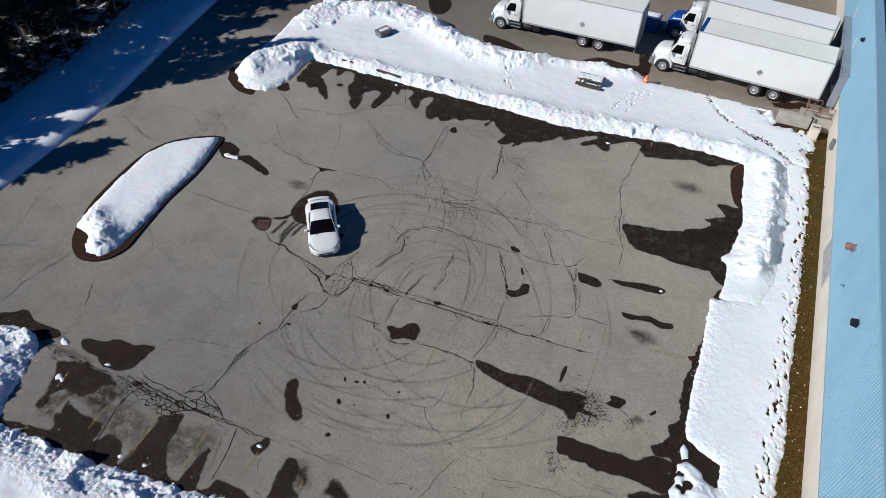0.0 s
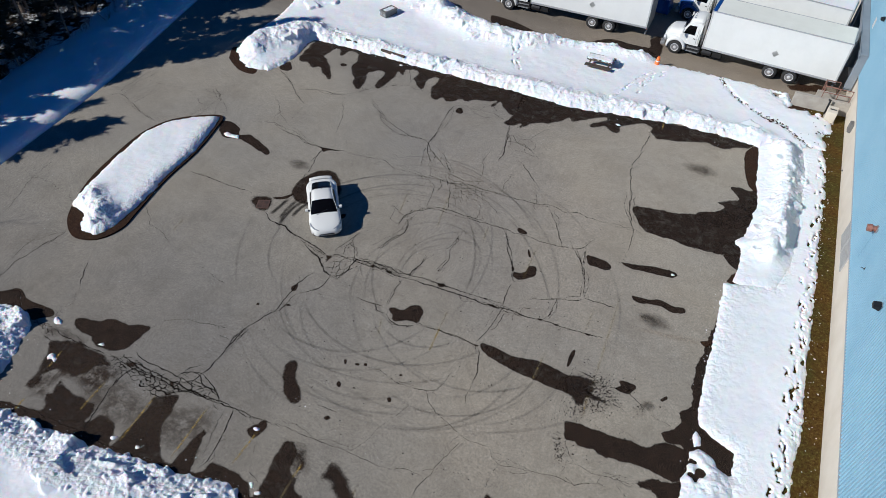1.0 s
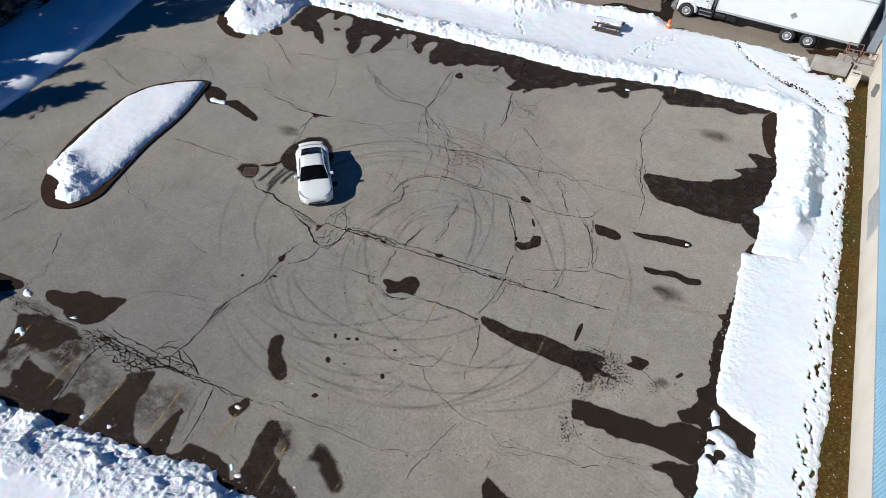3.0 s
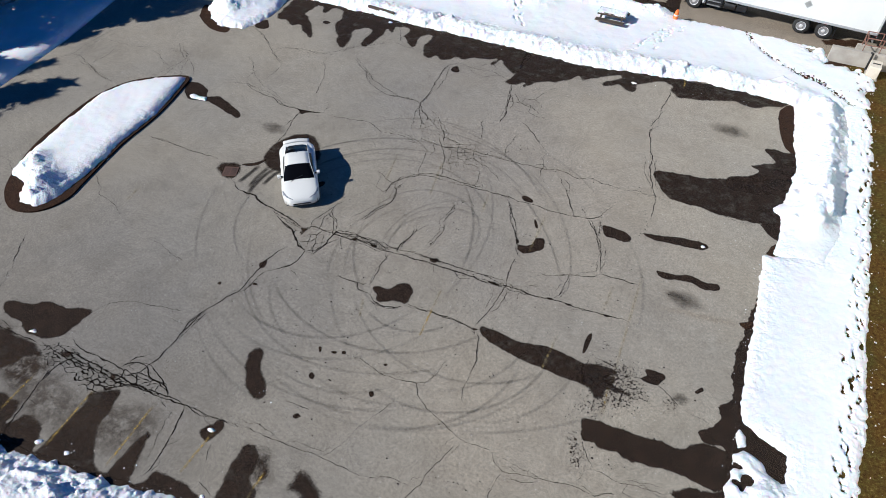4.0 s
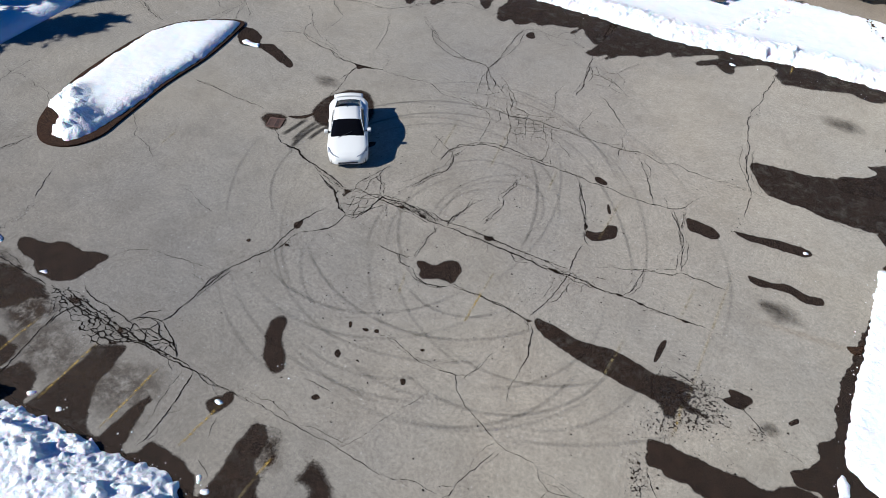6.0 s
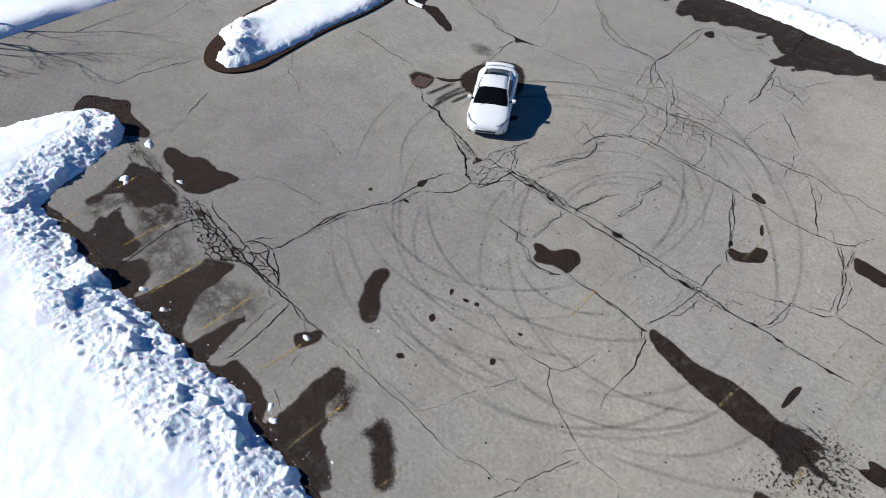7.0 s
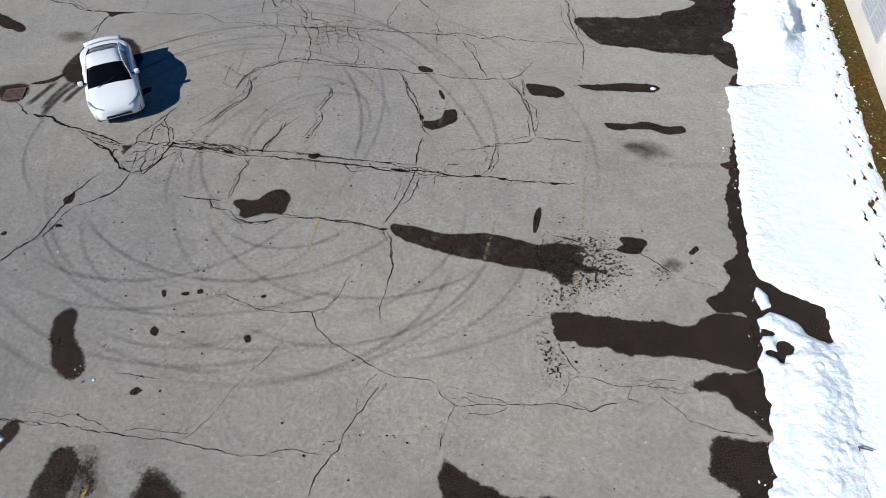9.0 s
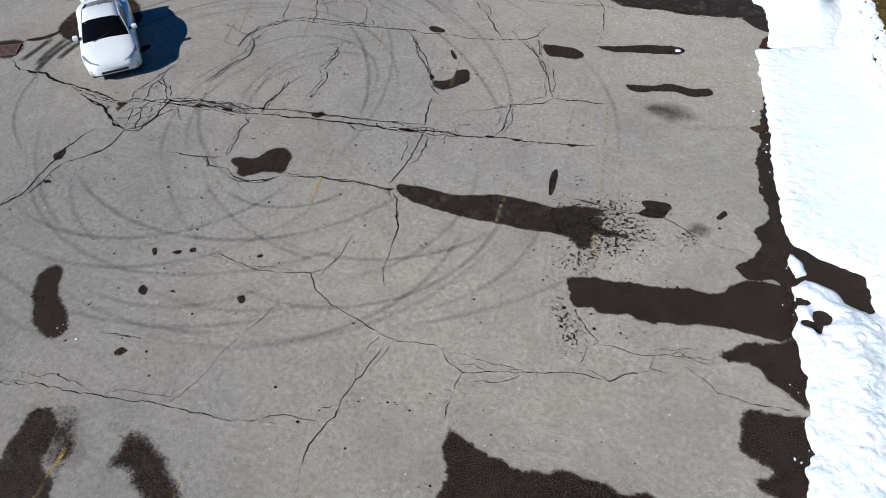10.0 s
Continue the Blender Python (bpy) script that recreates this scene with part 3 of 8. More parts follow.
def painted_line(pts, mat):
    a, b = (Vector((*p, 0)) for p in pts)
    film_strip("painted_line", [a + (b - a) * i / 8 for i in range(9)], 0.13, mat)


def drips(places, size, seed):
    """Small round wet spots, each with an uneven rim."""
    rng = random.Random(seed)
    for x, y in places:
        r = size * rng.uniform(0.5, 1.4)
        wet_patch([(x + r * rng.uniform(0.7, 1.3) * math.cos(a), y + r * rng.uniform(0.6, 1.1) * math.sin(a)) for a in (0, 1.05, 2.1, 3.15, 4.2, 5.25)], WET, 0.03, 0.05)


def spatter(outline, mat):
    """Wet grit thrown about: a broken film of specks."""
    wet_patch(outline, mat, 0.2, 0.4, "wet_specks")


tyre_mark(-7.36, 1.66, 5.07, -127, -12)
tyre_mark(-7.12, 1.80, 6.13, -121, -21, mat=RUBBER_FAINT)
tyre_mark(-5.79, 4.07, 8.31, -96, -49, mat=RUBBER_FAINT)
tyre_mark(-4.72, 3.44, 6.31, -141, -63)
tyre_mark(-5.24, 0.22, 4.03, -161, -111, mat=RUBBER_FAINT)
tyre_mark(-4.97, 2.44, 6.66, -148, -92, mat=RUBBER_FAINT)
tyre_mark(-4.87, -0.87, 4.26, -113, -42, mat=RUBBER_FAINT)
tyre_mark(-4.01, 1.81, 7.42, -111, -78, mat=RUBBER_FAINT)
tyre_mark(-0.85, 2.43, 6.33, -159, -122, mat=RUBBER_FAINT)
tyre_mark(-0.29, 3.55, 6.52, -146, -92, mat=RUBBER_FAINT)
tyre_mark(-3.11, 1.08, 2.50, -136, -22)
tyre_mark(-6.43, 6.52, 5.75, 64, 148, mat=RUBBER_FAINT)
tyre_mark(-6.38, 3.57, 6.66, 65, 152)
tyre_mark(-5.79, 3.38, 6.16, 81, 157)
tyre_mark(-6.64, 3.31, 5.45, 70, 171, mat=RUBBER_FAINT)
tyre_mark(-6.03, 3.51, 5.08, -9, 189, mat=RUBBER_FAINT)
tyre_mark(-4.40, 4.31, 2.63, -394, -150, mat=RUBBER_FAINT)
tyre_mark(-2.23, 3.44, 3.53, -258, -158, mat=RUBBER_FAINT)
tyre_mark(-8.64, 3.01, 4.44, 167, 242)
tyre_mark(-2.17, 3.77, 4.91, -180, -112)
tyre_mark(-4.70, 3.26, 6.16, -81, -28, mat=RUBBER_FAINT)
tyre_mark(-0.73, 2.44, 5.15, -110, -39)
tyre_mark(-1.16, 0.07, 4.40, -117, 6)
tyre_mark(-2.70, -0.62, 5.03, -86, -4)
tyre_mark(-3.12, 7.24, 12.53, -70, -45, mat=RUBBER_FAINT)
tyre_mark(-3.19, 0.26, 5.11, -119, -50, mat=RUBBER_FAINT)
tyre_mark(-5.20, 1.53, 8.01, -133, -95, mat=RUBBER_FAINT)
tyre_mark(-3.60, 3.91, 8.42, -163, -118, mat=RUBBER_FAINT)
tyre_mark(-9.97, 2.41, 8.22, -6, 44)
tyre_mark(-9.16, -1.42, 12.72, 21, 54)
tyre_mark(-6.76, 2.17, 9.71, 4, 56, mat=RUBBER_FAINT)
tyre_mark(-1.53, 2.91, 7.55, -5, 43, mat=RUBBER_FAINT)
tyre_mark(-7.37, 2.71, 9.41, 31, 86, mat=RUBBER_FAINT)
tyre_mark(-5.01, 4.40, 5.80, 37, 86, mat=RUBBER_FAINT)
tyre_mark(-3.85, 3.54, 8.88, 39, 73, mat=RUBBER_FAINT)
tyre_mark(-5.38, 4.77, 9.80, -170, -137, mat=RUBBER_FAINT)
tyre_mark(-3.15, 3.24, 2.32, -260, -145, mat=RUBBER_FAINT)
tyre_mark(-3.54, 1.45, 7.35, -99, -22, mat=RUBBER_FAINT)
tyre_mark(-5.23, 2.85, 8.53, -136, -51, mat=RUBBER_FAINT)
tyre_mark(-3.13, 2.49, 3.82, -231, -140, mat=RUBBER_FAINT)
tyre_mark(-3.16, 3.85, 2.28, -302, -149, mat=RUBBER_FAINT)
tyre_mark(-10.37, 3.78, 9, -26, 39, mat=RUBBER_FAINT)
tyre_mark(-0.06, 0.09, 4.37, -69, 4, mat=RUBBER_FAINT)
tyre_mark(-8.49, 5.11, 4.12, -275, -149, mat=RUBBER_FAINT)
tyre_mark(-2.47, 2.31, 5.04, -233, -138, mat=RUBBER_FAINT)
tyre_mark(-2.08, 0.58, 4.36, -73, 21, mat=RUBBER_FAINT)
tyre_mark(-5.71, 3.91, 7.52, 35, 125, mat=RUBBER_FAINT)
wet_patch([(-22.39, 18.69), (-21.38, 18.26), (-20.66, 17.89), (-20.21, 18.1), (-19.57, 17.53), (-18.9, 16.99), (-18.62, 17.13), (-18.99, 17.8), (-19.53, 18.6), (-20.32, 19.4), (-20.69, 19.68), (-20.65, 20.17), (-20.47, 20.91), (-20.08, 20.91), (-19.76, 20.31), (-19.49, 20.25), (-19.34, 20.98), (-18.84, 21.12), (-18.52, 20.9), (-18.17, 19.96), (-18.25, 19.38), (-17.65, 18.44), (-17.19, 17.97), (-16.91, 17.27), (-16.29, 16.74), (-15.98, 17.05), (-16.14, 17.88), (-16.49, 18.99), (-16.28, 19.26), (-16.03, 19.55), (-15.47, 19.47), (-15.43, 18.47), (-15.31, 17.69), (-14.92, 17.39), (-14.67, 17.67), (-14.64, 18.51), (-14.5, 19.25), (-14.61, 20.05), (-14.24, 19.71), (-14.1, 19.95), (-14.24, 20.57), (-13.77, 20.71), (-13.77, 22.3), (-15.93, 22.3), (-18.08, 22.3), (-20.23, 22.3), (-22.39, 22.3)], WET_PATCHY, 0.09, 0.3)
wet_patch([(-13.77, 20.71), (-13.44, 20.78), (-13.2, 20.2), (-13.28, 19.65), (-12.93, 19.48), (-12.55, 18.91), (-12.14, 18.7), (-11.93, 18.97), (-12.11, 19.53), (-12.09, 20.21), (-11.73, 20.56), (-11.46, 20.18), (-11.53, 19.32), (-11.25, 18.56), (-11.07, 18.09), (-10.47, 17.9), (-10.25, 18.32), (-9.8, 18.07), (-9.25, 18.33), (-9.05, 18.73), (-8.56, 18.65), (-7.96, 19.09), (-7.04, 19.37), (-6.7, 19.53), (-6.89, 18.98), (-6.72, 18.76), (-6.38, 19.53), (-6.09, 19.21), (-5.57, 18.7), (-4.97, 18.68), (-4.97, 22.3), (-7.17, 22.3), (-9.37, 22.3), (-11.57, 22.3), (-13.77, 22.3)], WET_PATCHY, 0.09, 0.3)
wet_patch([(-5.03, 18.51), (-5.34, 17.57), (-5.01, 17.22), (-4.51, 17.46), (-4.23, 17.73), (-4.28, 17.14), (-3.81, 17.65), (-3.57, 18.04), (-2.95, 18.48), (-2.58, 18.51), (-2.29, 18.79), (-1.73, 19.41), (-1.45, 19.76), (-1.17, 19.46), (-0.69, 19.76), (0.05, 20.47), (0.72, 20.79), (0.54, 20.34), (0.03, 19.88), (-0.03, 19.43), (0.5, 19.54), (0.96, 19.89), (1.35, 19.52), (1.97, 19.54), (2.03, 20.33), (2.41, 20.72), (3.04, 21.16), (3.37, 21.32), (3.79, 21.09), (3.81, 20.61), (4.14, 20.29), (4.39, 19.93), (4.87, 20.16), (5.39, 20.2), (6.54, 20.61), (7.35, 20.92), (7.89, 20.72), (8.56, 20.77), (9.51, 21.28), (9.99, 21.44), (9.99, 22.3), (6.24, 22.3), (2.48, 22.3), (-1.28, 22.3), (-5.03, 22.3)], WET_PATCHY, 0.09, 0.3)
wet_patch([(-18.45, -6.99), (-18.05, -6.73), (-17.23, -6.5), (-16.97, -6.22), (-16.34, -6.16), (-15.73, -6.06), (-15.11, -5.81), (-14.68, -5.76), (-14.75, -6.37), (-14.82, -6.84), (-14.77, -7.17), (-15.05, -7.47), (-15.51, -7.69), (-15.97, -7.73), (-16.44, -7.77), (-16.88, -7.51), (-17.34, -7.47), (-17.95, -7.4)], WET, 0.07, 0.22)
wet_patch([(-18.53, -8.43), (-17.48, -7.94), (-16.65, -7.9), (-15.73, -7.96), (-15.0, -8.03), (-14.81, -8.38), (-15.42, -8.6), (-15.59, -9.08), (-15.99, -9.49), (-16.83, -9.49), (-17.12, -9.69), (-17.26, -10.02), (-17.0, -10.54), (-17.32, -10.85), (-17.59, -10.82), (-17.69, -10.38), (-17.77, -9.93), (-17.99, -9.53), (-18.01, -9.2), (-18.28, -8.81)], WET_PATCHY, 0.12, 0.35)
wet_patch([(-16.34, -10.23), (-16.36, -9.76), (-16.09, -9.86), (-15.5, -10.09), (-14.91, -10.04), (-14.37, -10.09), (-14.01, -10.13), (-13.74, -10.55), (-13.72, -10.92), (-13.5, -10.47), (-13.16, -10.34), (-12.59, -10.45), (-12.16, -10.82), (-12.02, -11.18), (-11.75, -11.6), (-12.36, -11.88), (-13.55, -11.61), (-14.75, -11.66), (-15.64, -11.73), (-16.45, -11.87), (-16.81, -11.56), (-15.97, -11.29), (-16.16, -10.93), (-16.39, -10.63), (-16.22, -10.49)], WET_PATCHY, 0.08, 0.3)
wet_patch([(-11.98, -8.82), (-11.76, -8.56), (-11.43, -8.41), (-10.95, -8.19), (-10.78, -8.63), (-10.66, -9.11), (-10.65, -9.55), (-10.43, -9.93), (-10.15, -10.3), (-9.67, -10.76), (-9.36, -10.88), (-8.8, -10.88), (-8.46, -11.11), (-9.33, -11.39), (-10.27, -11.31), (-10.85, -11.31), (-11.84, -11.5), (-11.91, -10.98), (-11.87, -10.4), (-11.83, -9.81), (-11.8, -9.19)], WET_PATCHY, 0.06, 0.26)
wet_patch([(-8.85, -9.05), (-8.63, -9.18), (-8.61, -9.45), (-8.48, -9.94), (-8.26, -10.37), (-8.18, -10.73), (-7.98, -10.76), (-7.72, -10.51), (-7.61, -10.15), (-7.13, -10.05), (-6.32, -10.04), (-5.71, -10.21), (-5.21, -10.73), (-5.37, -11.28), (-6.15, -11.28), (-6.99, -11.23), (-8.13, -11.17), (-9.06, -11.01), (-9.13, -10.51), (-9.07, -10.08), (-9.02, -9.64), (-8.97, -9.25)], WET, 0.06, 0.26)
wet_patch([(-17.3, -9.38), (-16.17, -8.85), (-14.93, -8.1), (-14.09, -8.28), (-14.15, -9.21), (-14.48, -9.83), (-15.57, -9.87), (-16.31, -9.96), (-16.32, -10.85), (-16.97, -11.15), (-17.34, -10.54)], DAMP, 0.2, 0.4)
wet_patch([(-19.11, -7.75), (-17.89, -7.55), (-16.57, -7.65), (-16.6, -7.95), (-18.52, -8.28), (-19.01, -8.79)], DAMP, 0.2, 0.4)
wet_patch([(-16.93, -8.35), (-14.15, -8.25), (-11.91, -8.61), (-10.11, -8.05), (-8.75, -8.07), (-7.98, -10.54), (-10.33, -10.61), (-12.46, -10.87), (-13.73, -11.1)], DAMP_THIN, 0.2, 0.8)
wet_patch([(-5.69, -7.79), (-4.41, -7.9), (-3.65, -8.67), (-3.87, -9.33), (-4.75, -9.39)], DAMP_THIN, 0.15, 0.5)
wet_patch([(-14.13, 5.33), (-14.36, 6.51), (-13.92, 7.74), (-12.87, 8.18), (-11.64, 7.09), (-11.39, 6.05), (-12.28, 5.37), (-13.07, 4.81)], WET_PATCHY, 0.06, 0.35)
wet_patch([(4.99, 8.19), (5.83, 8.39), (7.01, 8.7), (7.85, 8.64), (7.71, 8.26), (6.52, 8.08), (5.61, 7.97)], WET, 0.06, 0.1)
wet_patch([(6.05, 6.13), (6.91, 6.27), (7.46, 6.48), (8.14, 6.34), (8.64, 6.45), (8.71, 6.08), (8.16, 5.91), (7.33, 6.01), (6.42, 5.8)], WET, 0.06, 0.1)
wet_patch([(4.64, 12.93), (7.36, 13.53), (9.62, 14.94), (10.59, 16.32), (11.51, 17.02), (11.53, 14.34), (11.19, 11.26), (10.45, 11.11), (9.39, 11), (8.15, 10.91), (6.85, 11.04), (5.7, 11.11), (4.96, 11.85)], WET_PATCHY, 0.1, 0.16)
wet_patch([(9.9, 21.25), (10.85, 21.81), (11.27, 17.76), (10.53, 17.48), (10, 19.26)], WET_SOIL, 0.06, 0.1)
wet_patch([(0.17, 0.15), (0.56, 0.22), (1.91, 0.11), (2.98, 0.35), (4.45, 0.21), (5.31, 0.1), (5.83, 0), (5.62, -0.52), (4.61, -0.78), (3.07, -0.75), (1.59, -0.6), (0.43, -0.28)], WET_PATCHY, 0.05, 0.14)
wet_patch([(5.14, -2.13), (6.04, -1.97), (6.37, -1.97), (7.55, -1.87), (8.51, -1.76), (8.97, -1.47), (9.5, -1.23), (10.06, -1.33), (10.74, -1.39), (10.49, -2.42), (10.46, -2.73), (9.49, -2.95), (9.02, -2.9), (8.29, -2.87), (7.43, -2.99), (6.93, -3.08), (6.55, -3.01), (6.05, -3.05), (5.59, -2.94), (5.28, -2.85)], WET, 0.1, 0.16)
wet_patch([(8.51, -3.57), (8.88, -3.26), (9.61, -3.01), (10.58, -2.71), (10.36, -4.44), (10.04, -4.41), (9.89, -4.28), (9.52, -4.03), (9.2, -3.75), (8.74, -3.71)], WET, 0.1, 0.2)
wet_patch([(9.08, -4.75), (9.78, -4.76), (10.34, -4.64), (10.39, -5.42), (10.24, -6.57), (9.41, -6.54), (9.07, -6.35), (9.03, -6.25), (9.37, -6.06), (8.85, -5.77), (8.78, -5.49), (8.95, -5.08)], WET, 0.1, 0.25)
wet_patch([(3.09, -6.55), (3.35, -6.55), (3.88, -6.78), (4.37, -6.96), (4.77, -7.07), (5.57, -6.9), (6.21, -6.94), (6.85, -7.04), (7.88, -6.96), (8.68, -7.03), (8.64, -7.74), (3.78, -8.86), (3.31, -7.38)], WET, 0.1, 0.2)
wet_patch([(10.29, 6.56), (9.97, 4.5), (9.81, 2.65), (9.89, 0.87), (9.49, 0.38), (9.71, -0.14), (9.1, -0.87), (9.36, -1.28), (10.06, -1.37), (10.36, -3.24), (12.56, -2.24), (12.25, 0.26), (11.25, 0.41), (10.55, 3.34), (10.66, 6.72)], WET, 0.1, 0.1)
wet_patch([(-8.78, 17.57), (-8.52, 17.79), (-8.22, 17.36), (-8.41, 17.08), (-8.71, 17.22)], WET, 0.06, 0.1)
wet_patch([(-18.55, -12.03), (-17.06, -11.56), (-14.41, -11.42), (-12.17, -11.32), (-10.01, -11.1), (-8.37, -10.83), (-7, -10.75), (-5.54, -10.6), (-4.19, -10.72), (-2.58, -10.65), (-0.81, -10.64), (-1.35, -11.24), (-2.83, -11.25), (-5.43, -11.37), (-8.45, -11.51), (-11.57, -11.86), (-15.71, -12.07)], WET, 0.06, 0.1)
wet_patch([(6.64, 0.44), (7.04, 0.78), (7.42, 0.63), (7.27, 0.36), (6.84, 0.29)], WET, 0.06, 0.1)
wet_patch([(-22.56, 9.46), (-21.79, 9.73), (-20.88, 9.38), (-20.45, 8.84), (-19.7, 9.05), (-17.85, 8.34), (-17.5, 7.93), (-17.8, 7.8), (-19.42, 8.22), (-20.12, 8.38), (-21.28, 8.17), (-22.01, 8.76)], WET, 0.06, 0.1)
wet_patch([(-24.22, -7.96), (-23.14, -7.14), (-22.46, -6.66), (-21.59, -7.01), (-19.91, -7.01), (-19.62, -7.39), (-20.65, -7.93), (-22.98, -8.99)], WET, 0.06, 0.1)
wet_patch([(-27.74, 17.83), (-27.02, 16.32), (-25.42, 15.3), (-24.09, 15.23), (-24.28, 16), (-25.28, 16.23), (-26.76, 17.54)], WET_SOIL, 0.06, 0.1)
wet_patch([(-15.68, 3.59), (-16.18, 4.0), (-15.67, 4.46), (-14.88, 4.61), (-14.6, 4.1), (-14.62, 3.45), (-15.1, 3.33)], WET, 0.08, 0.5)
wet_patch([(-14.8, 4.55), (-14.2, 4.75), (-13.95, 5.3), (-14.05, 5.4), (-14.35, 4.95), (-14.85, 4.65)], WET, 0.04, 0.1)
wet_patch([(-11.65, 31.22), (-9.98, 31.14), (-7.96, 30.39), (-6.88, 29.68), (-7.35, 28.66), (-9.12, 28.83), (-10.99, 29.81)], WET, 0.06, 0.1)
wet_patch([(-2.85, 30.17), (-1.83, 31.62), (0.05, 31.52), (1.89, 31.41), (2.21, 29.89), (-0.29, 29.18)], WET, 0.06, 0.1)
wet_patch([(-18.74, 35.27), (-17.56, 36.47), (-16.39, 35.1), (-16.41, 33.25), (-17.46, 33.12)], WET, 0.06, 0.1)
wet_patch([(-23.87, -8.57), (-24.1, -7.83), (-23.34, -7.7), (-22.97, -7.09), (-22.37, -6.89), (-21.96, -7.25), (-21.88, -7.56), (-21.19, -7.32), (-20.28, -7.08), (-19.99, -7.27), (-20.06, -7.72), (-20.34, -7.91), (-21.36, -7.78), (-22.33, -7.8), (-23.03, -8.04)], WET, 0.06, 0.1)
wet_patch([(-5.44, -8.23), (-5.36, -8.01), (-5.05, -7.92), (-4.58, -8.27), (-4.51, -8.67), (-4.42, -9.03), (-3.99, -9.24), (-3.82, -9.65), (-3.32, -9.79), (-2.72, -10.14), (-2.39, -10.37), (-3.37, -11.45), (-4.67, -10.87), (-5.23, -10.84), (-5.24, -10.29), (-5.31, -9.43), (-5.43, -8.84)], WET_PATCHY, 0.06, 0.3)
wet_patch([(-4.38, -8.63), (-4.3, -8.43), (-4.07, -8.47), (-4.01, -8.81), (-4.03, -9.05), (-4.2, -9.02)], WET_SOIL, 0.06, 0.4)
wet_patch([(-3.64, -8.05), (-3.62, -7.85), (-3.23, -7.94), (-2.57, -8.11), (-2.08, -8.39), (-1.53, -8.83), (-1.29, -9.15), (-1.71, -9.62), (-2.24, -9.21), (-2.73, -8.93), (-3.07, -8.88), (-3.28, -8.68), (-3.2, -8.48), (-3.34, -8.29)], WET, 0.12, 0.55)
wet_patch([(-7.23, -8.31), (-7.09, -7.99), (-6.89, -7.88), (-6.96, -7.69), (-6.64, -7.58), (-6.47, -7.9), (-6.58, -8.23), (-6.68, -8.55), (-6.96, -8.53)], WET, 0.06, 0.22)
wet_patch([(-7.6, -4.92), (-7.49, -4.51), (-7.18, -4.44), (-6.83, -4.96), (-6.68, -5.25), (-6.13, -5.69), (-5.89, -6.03), (-5.94, -6.34), (-6.29, -6.41), (-6.85, -6.11), (-7.26, -5.61)], WET, 0.06, 0.3)
wet_patch([(-22.83, 16.74), (-22.92, 17.46), (-22.5, 17.81), (-21.93, 17.02), (-22.17, 16.61)], WET, 0.06, 0.1)
wet_patch([(-19.02, 19.15), (-18.86, 19.41), (-18.52, 19.3), (-18.58, 19.03), (-18.82, 18.95)], WET, 0.06, 0.1)
wet_patch([(7.98, 13.94), (8.86, 14.41), (9.36, 15.04), (8.94, 15.37), (9.51, 15.76), (10.05, 16.19), (9.46, 17.02), (9.92, 17.3), (10.54, 17.19), (11.24, 17.37), (11.43, 15.46), (10.37, 13.57), (8.37, 13.02)], WET_PATCHY, 0.06, 0.1)
wet_patch([(9.89, 11.02), (10.32, 11.23), (10.85, 11.38), (10.98, 10.23), (10.66, 10.25), (10.24, 10.57)], WET, 0.06, 0.1)
wet_patch([(4.41, 0.1), (4.98, 0.35), (5.86, 0.42), (5.82, 0.16), (5.45, -0.17), (6.17, -0.38), (6.69, -0.43), (6.56, -0.65), (6.05, -0.6), (5.63, -0.66), (5.62, -1), (5.32, -1.18), (4.98, -0.82), (4.7, -0.77)], WET, 0.06, 0.3)
wet_patch([(10.32, 9.17), (10.55, 9.86), (11, 10.07), (11.1, 9.21)], WET_SOIL, 0.06, 0.1)
wet_patch([(9.7, 4.66), (10.05, 4.89), (10.26, 5.06), (10.23, 4.64), (9.97, 4.45)], WET_SOIL, 0.06, 0.1)
wet_patch([(-9.62, 1.95), (-9.4, 2.0), (-9.15, 2.12), (-9.25, 1.8), (-9.33, 1.45), (-9.45, 1.7)], WET, 0.04, 0.25)
wet_patch([(-3.29, 2.63), (-2.99, 2.81), (-2.84, 2.65), (-3.04, 2.46)], WET, 0.03, 0.12)
wet_patch([(-0.49, 2.52), (-0.06, 2.61), (-0.15, 2.43), (-0.36, 2.41)], WET, 0.03, 0.1)
wet_patch([(-6.08, 2.32), (-5.82, 2.4), (-5.79, 2.24), (-5.94, 2.19)], WET, 0.03, 0.05)
wet_patch([(-7.11, 2.32), (-6.85, 2.39), (-6.87, 2.21)], WET, 0.03, 0.05)
wet_patch([(-10.65, 4.83), (-10.3, 5.2), (-10.18, 4.94), (-10.42, 4.67)], WET, 0.03, 0.05)
wet_patch([(-10, -0.71), (-9.81, -0.44), (-9.67, -0.85), (-9.83, -0.95)], WET, 0.03, 0.05)
wet_patch([(-15.1, 9.96), (-14.76, 9.96), (-14.38, 10.01), (-13.93, 10.07), (-14.36, 9.76), (-14.5, 9.56), (-14.76, 9.74)], WET, 0.03, 0.05)
wet_patch([(4.27, 0.67), (4.27, 1.45), (4.36, 1.68), (4.45, 1.59), (4.45, 0.87), (4.38, 0.59)], WET, 0.03, 0.05)
wet_patch([(6.74, 0.85), (6.99, 0.98), (7.42, 0.96), (7.51, 0.76), (7.3, 0.52), (6.96, 0.56)], WET, 0.03, 0.05)
wet_patch([(8.63, 0.67), (8.85, 0.98), (8.91, 0.84), (8.74, 0.63)], WET, 0.03, 0.05)
wet_patch([(-5.8, -6.49), (-5.8, -6.35), (-5.71, -6.37)], WET, 0.03, 0.05)
wet_patch([(-4.5, -6.42), (-4.37, -6.25), (-4.24, -6.35), (-4.35, -6.47)], WET, 0.03, 0.05)
